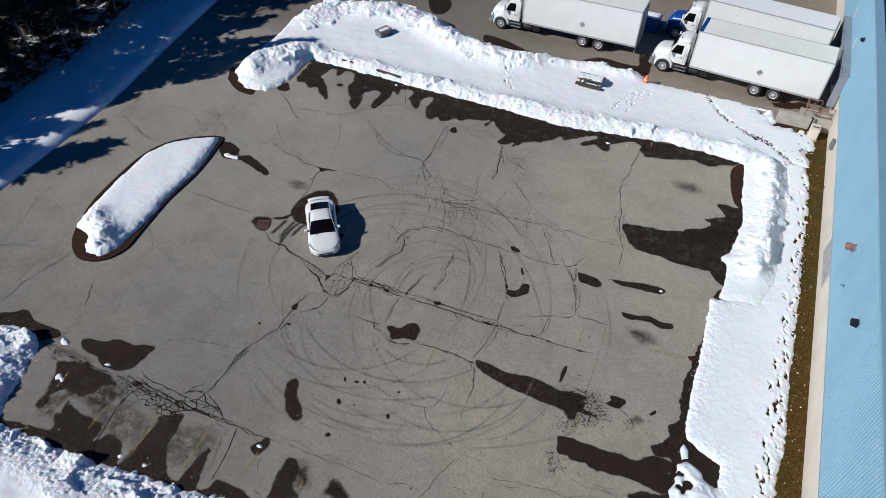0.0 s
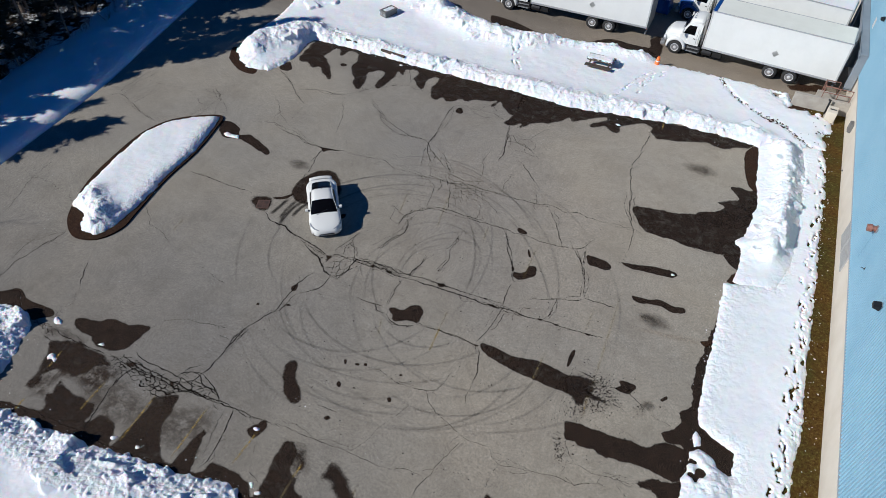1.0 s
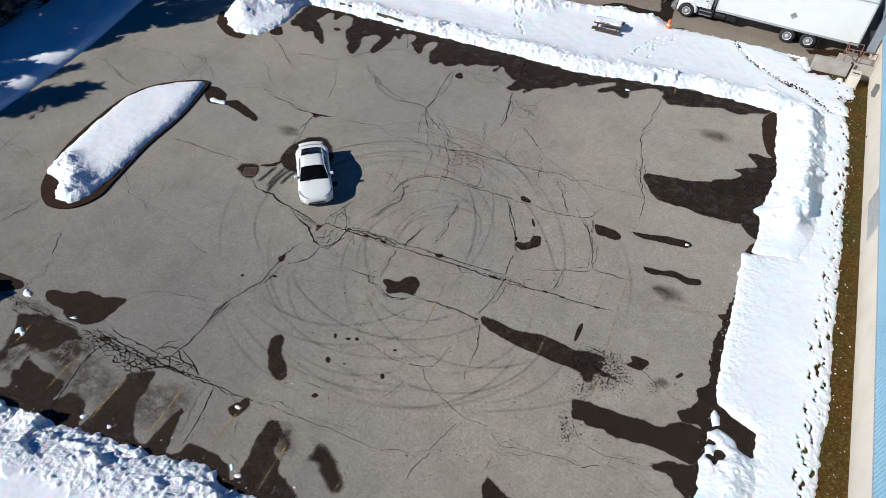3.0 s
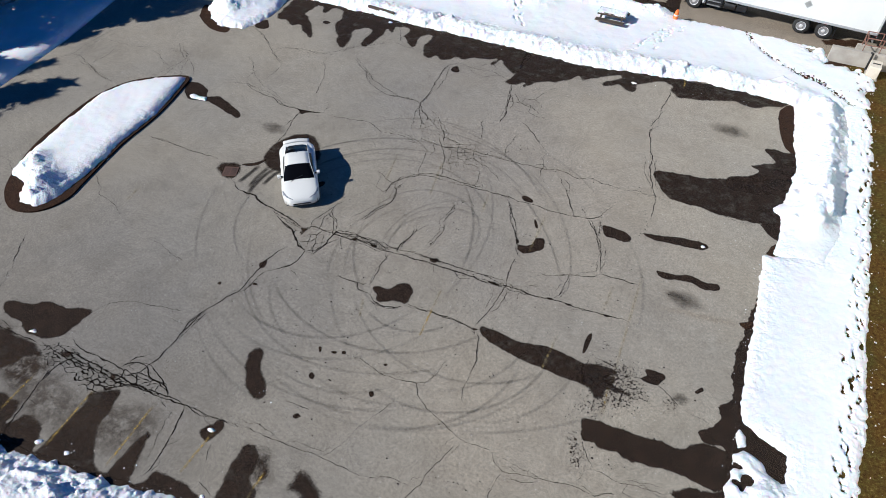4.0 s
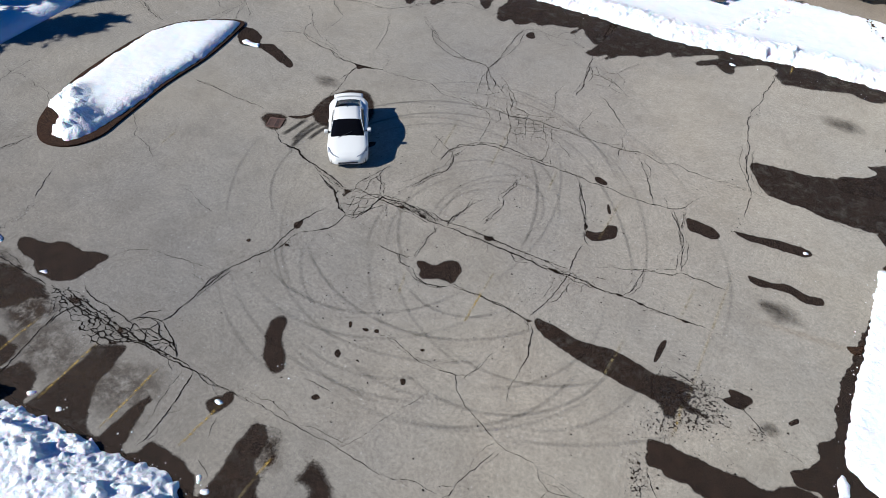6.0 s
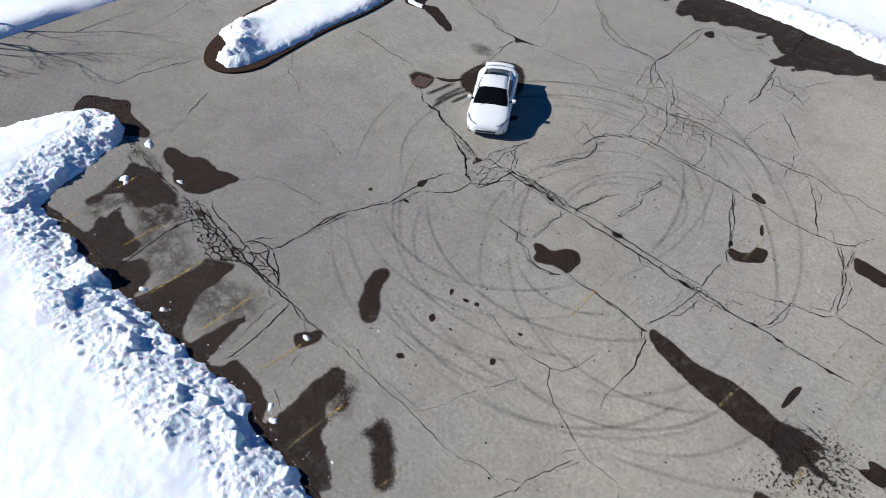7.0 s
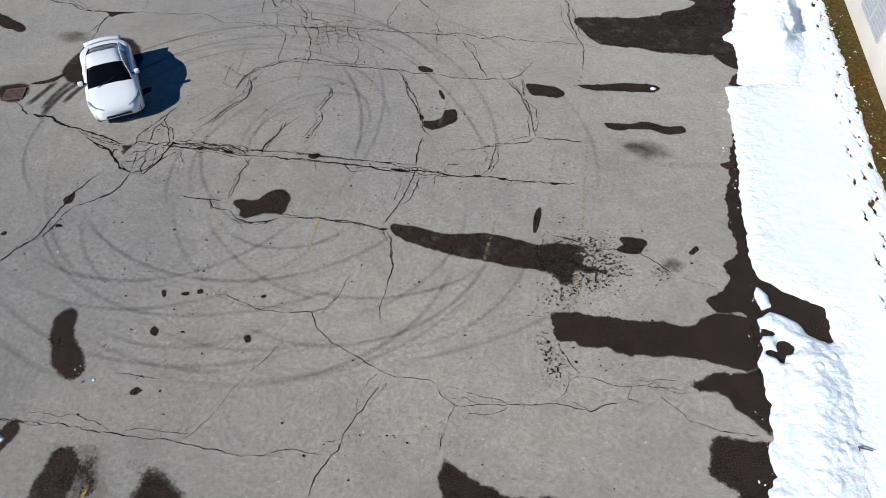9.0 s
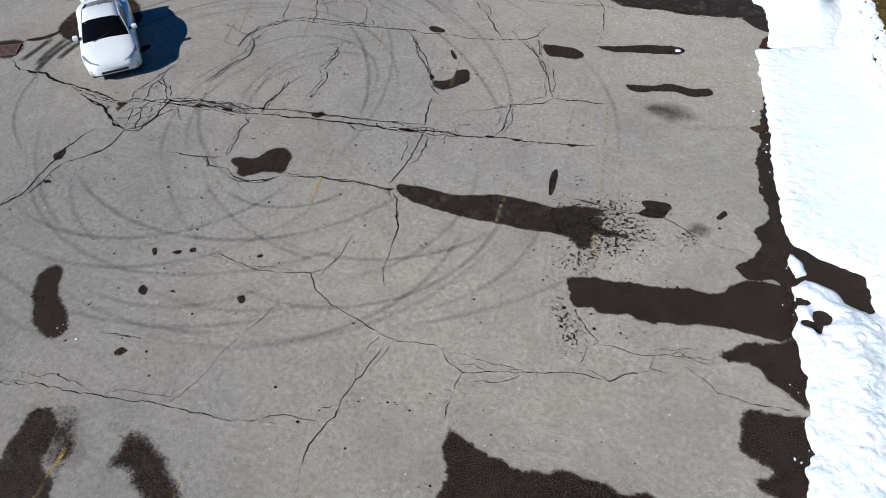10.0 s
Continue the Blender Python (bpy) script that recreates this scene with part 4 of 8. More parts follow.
wet_patch([(0.12, 6.94), (0.2, 7), (0.47, 6.52), (0.38, 6.48)], WET, 0.03, 0.05)
wet_patch([(-0.95, 8.23), (-0.79, 8.37), (-0.36, 8.23), (-0.36, 8), (-0.77, 8)], WET, 0.03, 0.05)
wet_patch([(-0.37, 2.52), (-0.16, 2.55), (0.08, 2.5), (-0.06, 2.39)], WET, 0.03, 0.05)
wet_patch([(1.19, 2.6), (1.32, 2.61), (1.29, 2.49)], WET, 0.03, 0.05)
wet_patch([(2.14, 2.71), (2.44, 2.72), (2.3, 2.62)], WET, 0.03, 0.05)
wet_patch([(2.94, 2.72), (3.26, 2.76), (3.13, 2.63)], WET, 0.03, 0.05)
wet_patch([(4.55, 2.82), (4.87, 2.84), (4.73, 2.73)], WET, 0.03, 0.05)
wet_patch([(-0.24, 5.39), (-0.06, 5.41), (-0.01, 5.19), (-0.12, 5.17)], WET, 0.03, 0.05)
wet_patch([(-4.92, -4.68), (-4.88, -4.55), (-4.68, -4.62), (-4.67, -4.82), (-4.82, -4.81)], WET, 0.03, 0.05)
wet_patch([(-2.47, -4.41), (-2.33, -4.31), (-2.21, -4.46), (-2.31, -4.57)], WET, 0.03, 0.05)
wet_patch([(-4.14, -4.59), (-4.07, -4.53), (-3.98, -4.6)], WET, 0.03, 0.05)
wet_patch([(-5.27, -3.44), (-5.15, -3.39), (-5.04, -3.59), (-5.13, -3.65)], WET, 0.03, 0.05)
wet_patch([(-4.71, -3.45), (-4.5, -3.34), (-4.48, -3.45)], WET, 0.03, 0.05)
wet_patch([(-4.33, -3.24), (-4.2, -3.17), (-4.12, -3.29), (-4.24, -3.35)], WET, 0.03, 0.05)
wet_patch([(-2.56, -3.11), (-2.44, -3), (-2.36, -3.09), (-2.45, -3.16)], WET, 0.03, 0.05)
wet_patch([(-4.42, -6.38), (-4.35, -6.26), (-4.2, -6.31), (-4.29, -6.41)], WET, 0.03, 0.05)
wet_patch([(-0.16, -0.06), (0.0, -0.04), (0.14, 0.0), (0.2, -0.05), (0.1, -0.14), (0.09, -0.26), (0.03, -0.16)], WET, 0.03, 0.08)
wet_patch([(-4.78, 0.16), (-4.58, 0.32), (-4.16, 0.37), (-3.88, 0.75), (-3.53, 0.95), (-3.17, 0.74), (-3.02, 0.3), (-3.09, -0.09), (-3.5, -0.14), (-3.85, -0.33), (-4.11, -0.46), (-4.37, -0.36), (-4.45, -0.15), (-4.67, -0.08)], WET, 0.06, 0.16)
wet_patch([(-0.21, 5.45), (-0.02, 5.16), (0.05, 4.81), (0.42, 4.68), (0.89, 4.95), (1.1, 5.33), (1.04, 5.83), (0.86, 5.95), (0.62, 5.8), (0.58, 5.48), (0.35, 5.19), (0.02, 5.17)], WET, 0.06, 0.1)
wet_patch([(3.18, 7.89), (3.39, 8.01), (3.91, 7.96), (4.44, 7.86), (4.59, 7.54), (4.33, 7.25), (3.69, 7.24), (3.39, 7.35)], WET, 0.06, 0.1)
wet_patch([(-5.43, -8.15), (-4.68, -7.76), (-4.29, -8.18), (-4.01, -8.81), (-3.93, -9.29), (-4.38, -9.22), (-4.62, -8.55), (-4.88, -8.1)], WET, 0.06, 0.8)
wet_patch([(11.6, 30.5), (12.7, 31.2), (14.1, 31.45), (14.2, 30.7), (13.0, 30.2), (11.9, 30.0)], WET_SOIL, 0.15, 0.3)
wet_patch([(1.3, 33.25), (1.9, 33.55), (2.5, 31.1), (2.1, 30.55), (1.4, 31.2)], WET, 0.15, 0.3)
crack([(-17.01, 10.32), (-16.09, 9.88), (-15.17, 9.92), (-14.72, 9.87), (-14.07, 9.92), (-13.38, 10.25)], 0.06)
crack([(-14.69, 9.82), (-14.69, 9.31), (-14.72, 8.41)], 0.06)
crack([(-14.72, 9.04), (-14.44, 8.3), (-14.29, 7.46), (-14.3, 6.69)], 0.03)
crack([(-13.38, 10.25), (-11.87, 10.26), (-10.83, 10.49), (-9.82, 10.05), (-8.76, 10.18), (-7.2, 10.03)], 0.025)
crack([(-13.47, 10.4), (-13.65, 11.03), (-13.99, 11.54)], 0.02)
crack([(-16.58, 15.64), (-15.78, 14.1), (-15.23, 12.9), (-14.79, 11.36)], 0.02)
crack([(-19.94, 15.02), (-18.46, 15.55), (-16.65, 15.77), (-15.93, 16.59), (-15.27, 17.38), (-14.18, 18.23), (-13.33, 18.71), (-11.56, 18.65)], 0.022)
crack([(-14.53, 16.06), (-13.19, 14.95), (-11.66, 13.88), (-10.41, 13.43), (-9.26, 13.5), (-8.83, 13.17), (-8.19, 12.49)], 0.022)
crack([(-14.02, 20.68), (-13.45, 19.74), (-13.11, 18.9)], 0.022)
crack([(-4.84, 17.3), (-4.65, 16.49), (-4.34, 15.28), (-4.09, 14.43), (-4.1, 13.41)], 0.06)
crack([(-4.39, 15.59), (-3.69, 15.72), (-3.06, 15.56), (-2.59, 15.26)], 0.022)
crack([(-4.51, 16.21), (-4.07, 15.54), (-4.07, 14.95)], 0.03)
crack([(3.81, 20.96), (3.91, 20.18), (3.76, 18.77), (3.65, 16.51), (3.84, 15.11), (4.14, 14.11), (4.23, 13.05), (4.66, 11.93), (4.95, 11.05), (5.08, 10.13), (5.14, 9.21)], 0.045)
crack([(3.88, 13.98), (4.03, 12.84), (4.37, 12.05), (4.76, 11.21)], 0.02)
crack([(4.44, 13.8), (4.58, 12.67), (4.85, 11.76), (5.49, 10.96)], 0.022)
crack([(-4.74, 7.78), (-3.76, 7.87), (-2.78, 7.93), (-1.69, 7.93), (-0.49, 7.91), (0.66, 7.82), (1.71, 7.93), (2.56, 8.15), (2.92, 8.5), (3.38, 9.58)], 0.038)
crack([(-7.13, 5.63), (-7.17, 6.12), (-7.17, 6.53), (-6.82, 7.06), (-6.21, 7.61), (-5.6, 7.79), (-4.74, 7.78)], 0.038)
crack([(-7.0, 6.46), (-6.59, 5.79), (-6.6, 5.09), (-6.88, 4.52), (-7.21, 3.57)], 0.03)
crack([(-8.3, 7.05), (-7.67, 6.66), (-7.15, 6.49)], 0.02)
crack([(-1.66, 7.85), (-1.03, 6.79), (-0.47, 5.9), (-0.05, 5.2)], 0.035)
crack([(2.47, 7.96), (2.91, 7.48), (3.27, 6.76), (3.57, 6.04)], 0.032)
crack([(3.0, 8.21), (3.16, 7.15)], 0.022)
crack([(2.47, 7.96), (1.95, 8.66)], 0.018)
crack([(5.86, 11.08), (6.97, 11.11), (8.14, 11.18), (9.58, 11.2)], 0.028)
crack([(-14.65, 3.43), (-13.9, 2.91), (-13.38, 2.85), (-12.86, 2.9), (-12.32, 2.6), (-11.79, 2.51), (-11.19, 2.4), (-10.52, 2.29), (-9.67, 1.99)], 0.1)
crack([(-11.03, 2.15), (-10.58, 1.89), (-9.93, 1.69), (-9.41, 1.26), (-9.03, 0.87), (-8.62, 0.8)], 0.075)
crack([(-11.71, 2.5), (-10.87, 2.18), (-9.98, 1.99), (-9.52, 2.02)], 0.035)
crack([(-8.6, 0.72), (-8.57, 0.1), (-8.74, -0.31), (-9.11, -0.69), (-9.5, -0.95)], 0.055)
crack([(-9.47, 0.62), (-9.72, 0.03), (-9.86, -0.42), (-9.83, -0.9), (-9.84, -1.52), (-9.84, -2.31), (-10.17, -2.89), (-10.49, -3.68), (-10.58, -4.28), (-10.58, -4.82), (-10.63, -5.27)], 0.06)
crack([(-9.5, -0.95), (-9.6, -1.33), (-9.61, -1.85), (-9.67, -2.31), (-10.03, -2.63)], 0.03)
crack([(-9.36, 2.65), (-9.07, 3.31), (-8.92, 3.76), (-8.77, 4.27)], 0.022)
crack([(-8.9, 3.48), (-8.37, 3.11), (-8.01, 2.5)], 0.022)
crack([(-8.53, 0.76), (-8.19, 0.96), (-7.99, 1.4), (-7.98, 1.93), (-7.97, 2.38), (-7.4, 2.42), (-6.7, 2.35), (-5.95, 2.35), (-5.37, 2.28)], 0.05)
crack([(-8.02, 2.45), (-7.2, 2.65), (-6.31, 2.54), (-5.7, 2.3)], 0.03)
crack([(-9.45, 1.96), (-8.99, 2.27), (-8.54, 2.2), (-8.17, 2.2), (-7.86, 2.35)], 0.04)
crack([(-10.61, -6.88), (-10.17, -7.08), (-9.8, -7.22), (-9.31, -7.54)], 0.05)
crack([(-14.02, -9.02), (-13.99, -8.51), (-13.9, -8.14), (-13.66, -7.86), (-12.98, -7.87), (-12.31, -7.88), (-11.63, -8.03)], 0.05)
crack([(-14.92, -7.72), (-13.82, -7.72), (-12.98, -7.74), (-12.13, -7.79), (-11.38, -7.76), (-10.8, -7.83), (-10.12, -7.75)], 0.08)
crack([(-14.36, -7.21), (-13.73, -7.42), (-13.16, -7.43), (-12.48, -7.44), (-11.97, -7.42), (-11.26, -7.62)], 0.06)
crack([(-12.77, -8.33), (-12.0, -8.43), (-11.38, -8.28), (-10.93, -7.96), (-10.27, -7.86), (-9.16, -7.71)], 0.06)
crack([(-11.26, -7.62), (-10.89, -7.33), (-10.41, -7.29), (-9.95, -7.33), (-9.31, -7.54)], 0.05)
crack([(-11.52, -7.35), (-11.32, -7.01), (-10.93, -6.87), (-10.61, -6.88)], 0.03)
crack([(-11.38, -7.76), (-11.5, -7.42), (-11.11, -7.5), (-10.55, -7.55)], 0.04)
crack([(-8.35, -7.73), (-7.52, -7.7), (-6.78, -7.66), (-6.03, -7.66)], 0.016)
crack([(-10.29, -7.3), (-9.96, -7.36), (-9.14, -7.66), (-9.12, -7.84)], 0.016)
crack([(-31.15, 9.12), (-29.32, 8.61), (-26.56, 7.63)], 0.031)
crack([(-31.75, 8.35), (-31.15, 9.12), (-31.26, 11.08), (-30.94, 12.89)], 0.015)
crack([(-29.32, 8.61), (-29.11, 9.6), (-29.23, 10.78)], 0.015)
crack([(-24.87, 8.99), (-24.61, 9.96), (-24.29, 11.57), (-25.95, 12.95)], 0.015)
crack([(-26.12, 12.24), (-24.51, 12.08), (-22.73, 10.28)], 0.015)
crack([(-24.45, 8.91), (-24.17, 10.75)], 0.015)
crack([(-27.47, 11.6), (-24.69, 10.5)], 0.015)
crack([(-30.72, 11.34), (-28.48, 11.44), (-27.2, 11.73)], 0.015)
crack([(-21.01, 4.45), (-19.76, 4.49), (-17.79, 4.39), (-16.25, 4.38)], 0.053)
crack([(-21.57, 1.12), (-19.95, -0.12), (-17.93, -0.87)], 0.015)
crack([(-7.79, 3.52), (-7.05, 4.83), (-6.78, 5.45), (-7.07, 6.76)], 0.015)
crack([(-3.72, -3.33), (-2.46, -3.43), (-1.29, -3.4), (-0.75, -3.31), (-0.46, -2.35), (-0.41, -1.82)], 0.00975)
crack([(-23.63, -2.66), (-24, -4.13), (-24.28, -5.41), (-24.22, -6.92)], 0.031)
crack([(-23.63, -2.66), (-24.73, -3.84), (-24.62, -5.47)], 0.015)
crack([(-30.63, 8.8), (-28.75, 8.16), (-26.5, 7.6)], 0.015)
crack([(-30.63, 8.8), (-30.88, 11.08), (-30.53, 12.5)], 0.015)
crack([(-22.49, 4.33), (-22.31, 6.29), (-24.04, 11.46), (-25.52, 12.74)], 0.015)
crack([(-29.39, 1.77), (-28.95, -0.41), (-28.14, -2.79), (-27.95, -3.73)], 0.015)
crack([(-30.12, 0.22), (-25.96, -0.17), (-24.9, -0.77)], 0.015)
crack([(8.15, 10.91), (9.4, 10.91)], 0.015)
crack([(-7.93, 7.27), (-7.83, 5.99), (-7.32, 5.71)], 0.015)
crack([(-20.95, 13.61), (-17.69, 11), (-15.13, 9.99)], 0.015)
crack([(2.96, 7.59), (3.5, 6.3), (3.66, 4.94), (2.64, 4.22), (1.14, 3.49)], 0.015)
crack([(-1.02, 6.64), (-0.18, 5.43), (-0.01, 4.58)], 0.015)
crack([(-20.15, 34.6), (-18.91, 31.48), (-17.1, 28.9)], 0.015)
crack([(-10.96, 35.2), (-9.67, 32.37), (-9.1, 29.45)], 0.015)
crack([(-6.87, 2.33), (-6.81, 2.65)], 0.015)
crack([(-5.9, 2.32), (-5.91, 2.69)], 0.015)
crack([(-5.42, 2.21), (-5.28, 2.51)], 0.015)
crack([(-4.79, 2.37), (-4.83, 2.55)], 0.015)
crack([(-3.06, 2.52), (-2.97, 2.87)], 0.015)
crack([(-2.03, 2.48), (-1.75, 2.23), (-1.25, 2.48)], 0.015)
crack([(-7.4, 2.39), (-7.04, 2.19), (-6.69, 2.21)], 0.015)
crack([(-4.83, 2.55), (-4.89, 2.92), (-4.67, 3.43), (-4.59, 3.88), (-4.68, 4.18)], 0.031)
crack([(-4.89, 2.92), (-4.54, 3.4), (-4.28, 3.6)], 0.015)
crack([(-4.59, 3.88), (-4.34, 4.5)], 0.015)
crack([(-7.51, 3.33), (-7.1, 4.07), (-6.86, 4.8), (-6.57, 5.2), (-6.67, 5.91), (-6.85, 6.25), (-6.62, 7.09)], 0.031)
crack([(-7.18, 5.87), (-6.93, 6.66)], 0.015)
crack([(-5.09, 2.15), (-5.1, 1.5), (-5.12, 0.9), (-4.98, 0.23)], 0.015)
crack([(-8.59, -0.41), (-8.13, -0.65)], 0.015)
crack([(-8.59, 0.71), (-8.11, 1.11), (-7.95, 1.74)], 0.015)
crack([(-6.68, 0.06), (-6.03, 0.05), (-5.55, 0.12), (-5.31, -0.2), (-4.73, -0.22), (-4.41, -0.5), (-3.87, -0.59), (-3.49, -0.47), (-3.18, -0.23)], 0.031)
crack([(-5.55, 0.12), (-5.09, 0.22)], 0.015)
crack([(-3.24, -0.12), (-2.62, -0.04), (-1.79, -0.01), (-1.07, 0.04), (-0.41, -0.05), (-0.02, -0.13), (0.22, -0.47)], 0.031)
crack([(-10.71, -3.83), (-10.6, -4.22), (-10.75, -4.5), (-10.66, -4.85), (-10.54, -5.26), (-10.55, -5.49)], 0.00975)
crack([(-10.49, -3.82), (-10.41, -4.19), (-10.54, -4.56)], 0.00975)
crack([(-10.74, -4.41), (-10.82, -4.76)], 0.00975)
crack([(-10.61, -5.51), (-10.58, -5.88)], 0.00975)
crack([(-10.27, -2.89), (-10.56, -3.27), (-10.71, -3.83)], 0.00975)
crack([(-10.14, -7.77), (-10.15, -7.38), (-9.62, -7.28), (-9.19, -7.61)], 0.016)
crack([(-15.36, -7.83), (-14.3, -7.95), (-13.07, -7.98), (-12.22, -7.95), (-11.44, -8.01), (-10.8, -7.8), (-10.14, -7.77), (-9.24, -7.7), (-8.35, -7.73)], 0.053)
crack([(-8.15, -7.7), (-7.69, -7.68), (-6.97, -7.67), (-6.51, -7.62), (-5.81, -7.62)], 0.016)
crack([(-8.33, -7.75), (-8.18, -8.3), (-8.01, -8.94), (-7.89, -9.57), (-7.83, -9.99), (-7.9, -10.45)], 0.0345)
crack([(-7.85, -9.62), (-7.65, -9.91), (-7.74, -10.22)], 0.00975)
crack([(-7.83, -9.99), (-7.98, -10.16), (-7.93, -10.55)], 0.00975)
crack([(-8.71, -7.85), (-8.43, -9.12), (-8.17, -10.03)], 0.00975)
crack([(-13.97, -9.06), (-14.03, -8.47), (-13.93, -8.29), (-13.79, -8.01)], 0.031)
crack([(-14.64, -5.73), (-14.38, -5.2), (-13.91, -4.88), (-13.2, -4.63), (-12.31, -4.42), (-11.75, -4.37), (-10.97, -4.23)], 0.015)
crack([(-11.53, -4.79), (-10.87, -4.79)], 0.015)
crack([(-15.28, -1.58), (-14.18, -1.78), (-13.17, -2.01)], 0.015)
crack([(-7.49, -7.72), (-7.21, -7.92), (-7.02, -7.96)], 0.00975)
crack([(-6.25, -9.09), (-6.44, -8.82), (-6.51, -8.53)], 0.00975)
crack([(-4.97, -6.01), (-4.21, -5.97)], 0.00975)
crack([(-5.99, -9.82), (-5.63, -9.91), (-5.37, -10.04)], 0.00975)
crack([(-20.18, -7.98), (-19.44, -7.89), (-19.02, -7.77)], 0.031)
crack([(-19.85, -5.3), (-20.32, -4.59), (-20.79, -3.84)], 0.031)
crack([(-18.86, -7.84), (-17.86, -7.99), (-17.05, -7.97), (-16.26, -7.95), (-15.49, -7.93)], 0.053)
crack([(-18.51, -7.79), (-17.61, -7.7), (-17.12, -7.83)], 0.015)
crack([(-14.12, -8.57), (-13.98, -9.06), (-13.92, -9.64), (-13.81, -10.14), (-13.71, -10.54), (-13.61, -11.02), (-13.35, -11.56)], 0.053)
crack([(-23.85, -8.63), (-24.2, -8.23), (-24.5, -8)], 0.015)
crack([(-19, -8.34), (-18.25, -8.42), (-17.64, -8.19)], 0.031)
crack([(-22.9, 16.71), (-22, 16.25), (-21.17, 15.63), (-20.1, 14.75), (-19.51, 14.22), (-18.7, 13.8)], 0.031)
crack([(-19.84, 14.6), (-19.19, 13.97), (-18.44, 13.54)], 0.015)
crack([(-18.5, 13.51), (-18.39, 12.54), (-18.34, 11.7)], 0.015)
crack([(-19.9, 14.92), (-19.12, 15.4), (-18.32, 15.59), (-17.34, 15.51), (-16.57, 15.74)], 0.015)
crack([(-18.83, 15.43), (-17.85, 15.35), (-17.07, 15.55)], 0.015)
crack([(-16.39, 15.69), (-15.93, 16.18), (-15.7, 17.1), (-15.14, 17.45), (-14.27, 17.64)], 0.015)
crack([(-20.52, 10.35), (-19.18, 10.88), (-18.55, 10.51), (-17.7, 10.33), (-16.97, 10.32), (-16.02, 9.97), (-15.3, 9.93), (-14.73, 9.91), (-13.98, 10.04), (-13.4, 10.21)], 0.031)
crack([(-19.21, 10.92), (-18.46, 10.79), (-17.32, 10.62), (-16.53, 10.3)], 0.015)
crack([(-19.04, 10.88), (-17.99, 10.54)], 0.015)
crack([(-19.21, 10.92), (-19.54, 11.5), (-19.48, 12.28)], 0.015)
crack([(4.69, 0.66), (5.21, 0.56), (5.67, 0.46), (5.95, 0.4), (6.39, 0.35), (7.07, 0.4), (7.5, 0.3), (7.86, 0.06), (8.22, -0.22)], 0.031)
crack([(8.22, -0.22), (8.87, -0.37), (9.34, -0.47)], 0.015)
crack([(-7.27, 5.99), (-6.99, 7.06), (-5.98, 7.9), (-4.56, 8.02), (-2.77, 8.05)], 0.031)
crack([(-3.67, 2.35), (-3.09, 2.36), (-2.53, 2.38), (-1.98, 2.41), (-1.35, 2.45), (-0.64, 2.51), (-0.01, 2.51), (0.59, 2.57), (1.2, 2.57), (1.88, 2.61), (2.45, 2.69), (3.02, 2.72), (3.68, 2.73), (4.32, 2.79), (5.02, 2.85), (5.93, 2.88)], 0.053)
crack([(-3.78, 2.59), (-3.32, 2.64), (-2.85, 2.67), (-2.1, 2.68), (-1.36, 2.71), (-0.74, 2.77), (-0.12, 2.8), (0.32, 2.85)], 0.031)
crack([(0.28, 2.83), (0.55, 2.68), (0.99, 2.68), (1.37, 2.58), (1.74, 2.51)], 0.015)
crack([(0.26, 2.5), (0.65, 2.4), (1.11, 2.58)], 0.015)
crack([(0.45, 2.45), (0.73, 2.41), (1.36, 2.6)], 0.015)
crack([(0.3, 2.64), (0.3, 2.01), (0.27, 1.38), (0.17, 0.86), (0.06, 0.47), (-0.06, 0.13)], 0.031)
crack([(0.57, 2.25), (0.53, 1.73), (0.46, 1.22), (0.22, 0.94)], 0.015)
crack([(-0.02, 2.06), (0.04, 1.65), (0.01, 1.03)], 0.015)
crack([(0.28, 2.83), (0.23, 3.21), (0.16, 3.93), (0.2, 4.23)], 0.031)
crack([(-1.45, 7.72), (-1.05, 7.03), (-0.65, 6.45), (-0.35, 5.86), (-0.17, 5.47), (0.2, 4.51), (0.38, 4.38)], 0.031)
crack([(2.58, 8.04), (2.85, 7.67), (3.06, 7.21), (3.29, 6.92), (3.52, 6.27), (3.72, 5.56), (3.89, 5.01)], 0.031)
crack([(3.48, 6.77), (3.73, 6.43), (3.86, 5.62), (3.89, 5.01)], 0.015)
crack([(2.87, 8.25), (3.14, 7.87), (3.21, 7.12)], 0.015)
crack([(2.18, 4.09), (2.67, 4.37), (3.18, 4.45), (3.65, 4.62), (3.88, 4.94)], 0.031)
crack([(3.9, 4.95), (4.36, 4.9), (4.93, 4.98), (5.57, 5.01)], 0.031)
crack([(2.43, 2.75), (2.6, 3.04), (2.62, 3.75), (2.62, 4.41)], 0.031)
crack([(2.61, 2.85), (2.84, 3.58), (2.69, 4.31)], 0.015)
crack([(2.39, 3.2), (2.47, 3.68)], 0.015)
crack([(-3.71, 6.43), (-3.54, 5.9), (-3.66, 5.35), (-3.71, 5.01), (-3.46, 4.56), (-3.5, 4.08), (-3.63, 3.2)], 0.031)
crack([(3.4, 2.52), (3.61, 2.67), (3.86, 2.65)], 0.015)
crack([(-8.15, 2.26), (-7.64, 2.22), (-6.93, 2.27), (-5.97, 2.29), (-5.46, 2.21), (-4.79, 2.3), (-4.09, 2.32), (-2.97, 2.41), (-2.07, 2.44), (-1.18, 2.45), (-0.3, 2.46), (0.35, 2.47)], 0.053)
crack([(-8.12, 2.31), (-7.51, 2.44), (-6.97, 2.58), (-5.98, 2.56), (-5.44, 2.44), (-4.77, 2.54), (-3.99, 2.65), (-2.98, 2.73), (-2.17, 2.72), (-1.27, 2.73), (-0.36, 2.69), (0.19, 2.69)], 0.031)
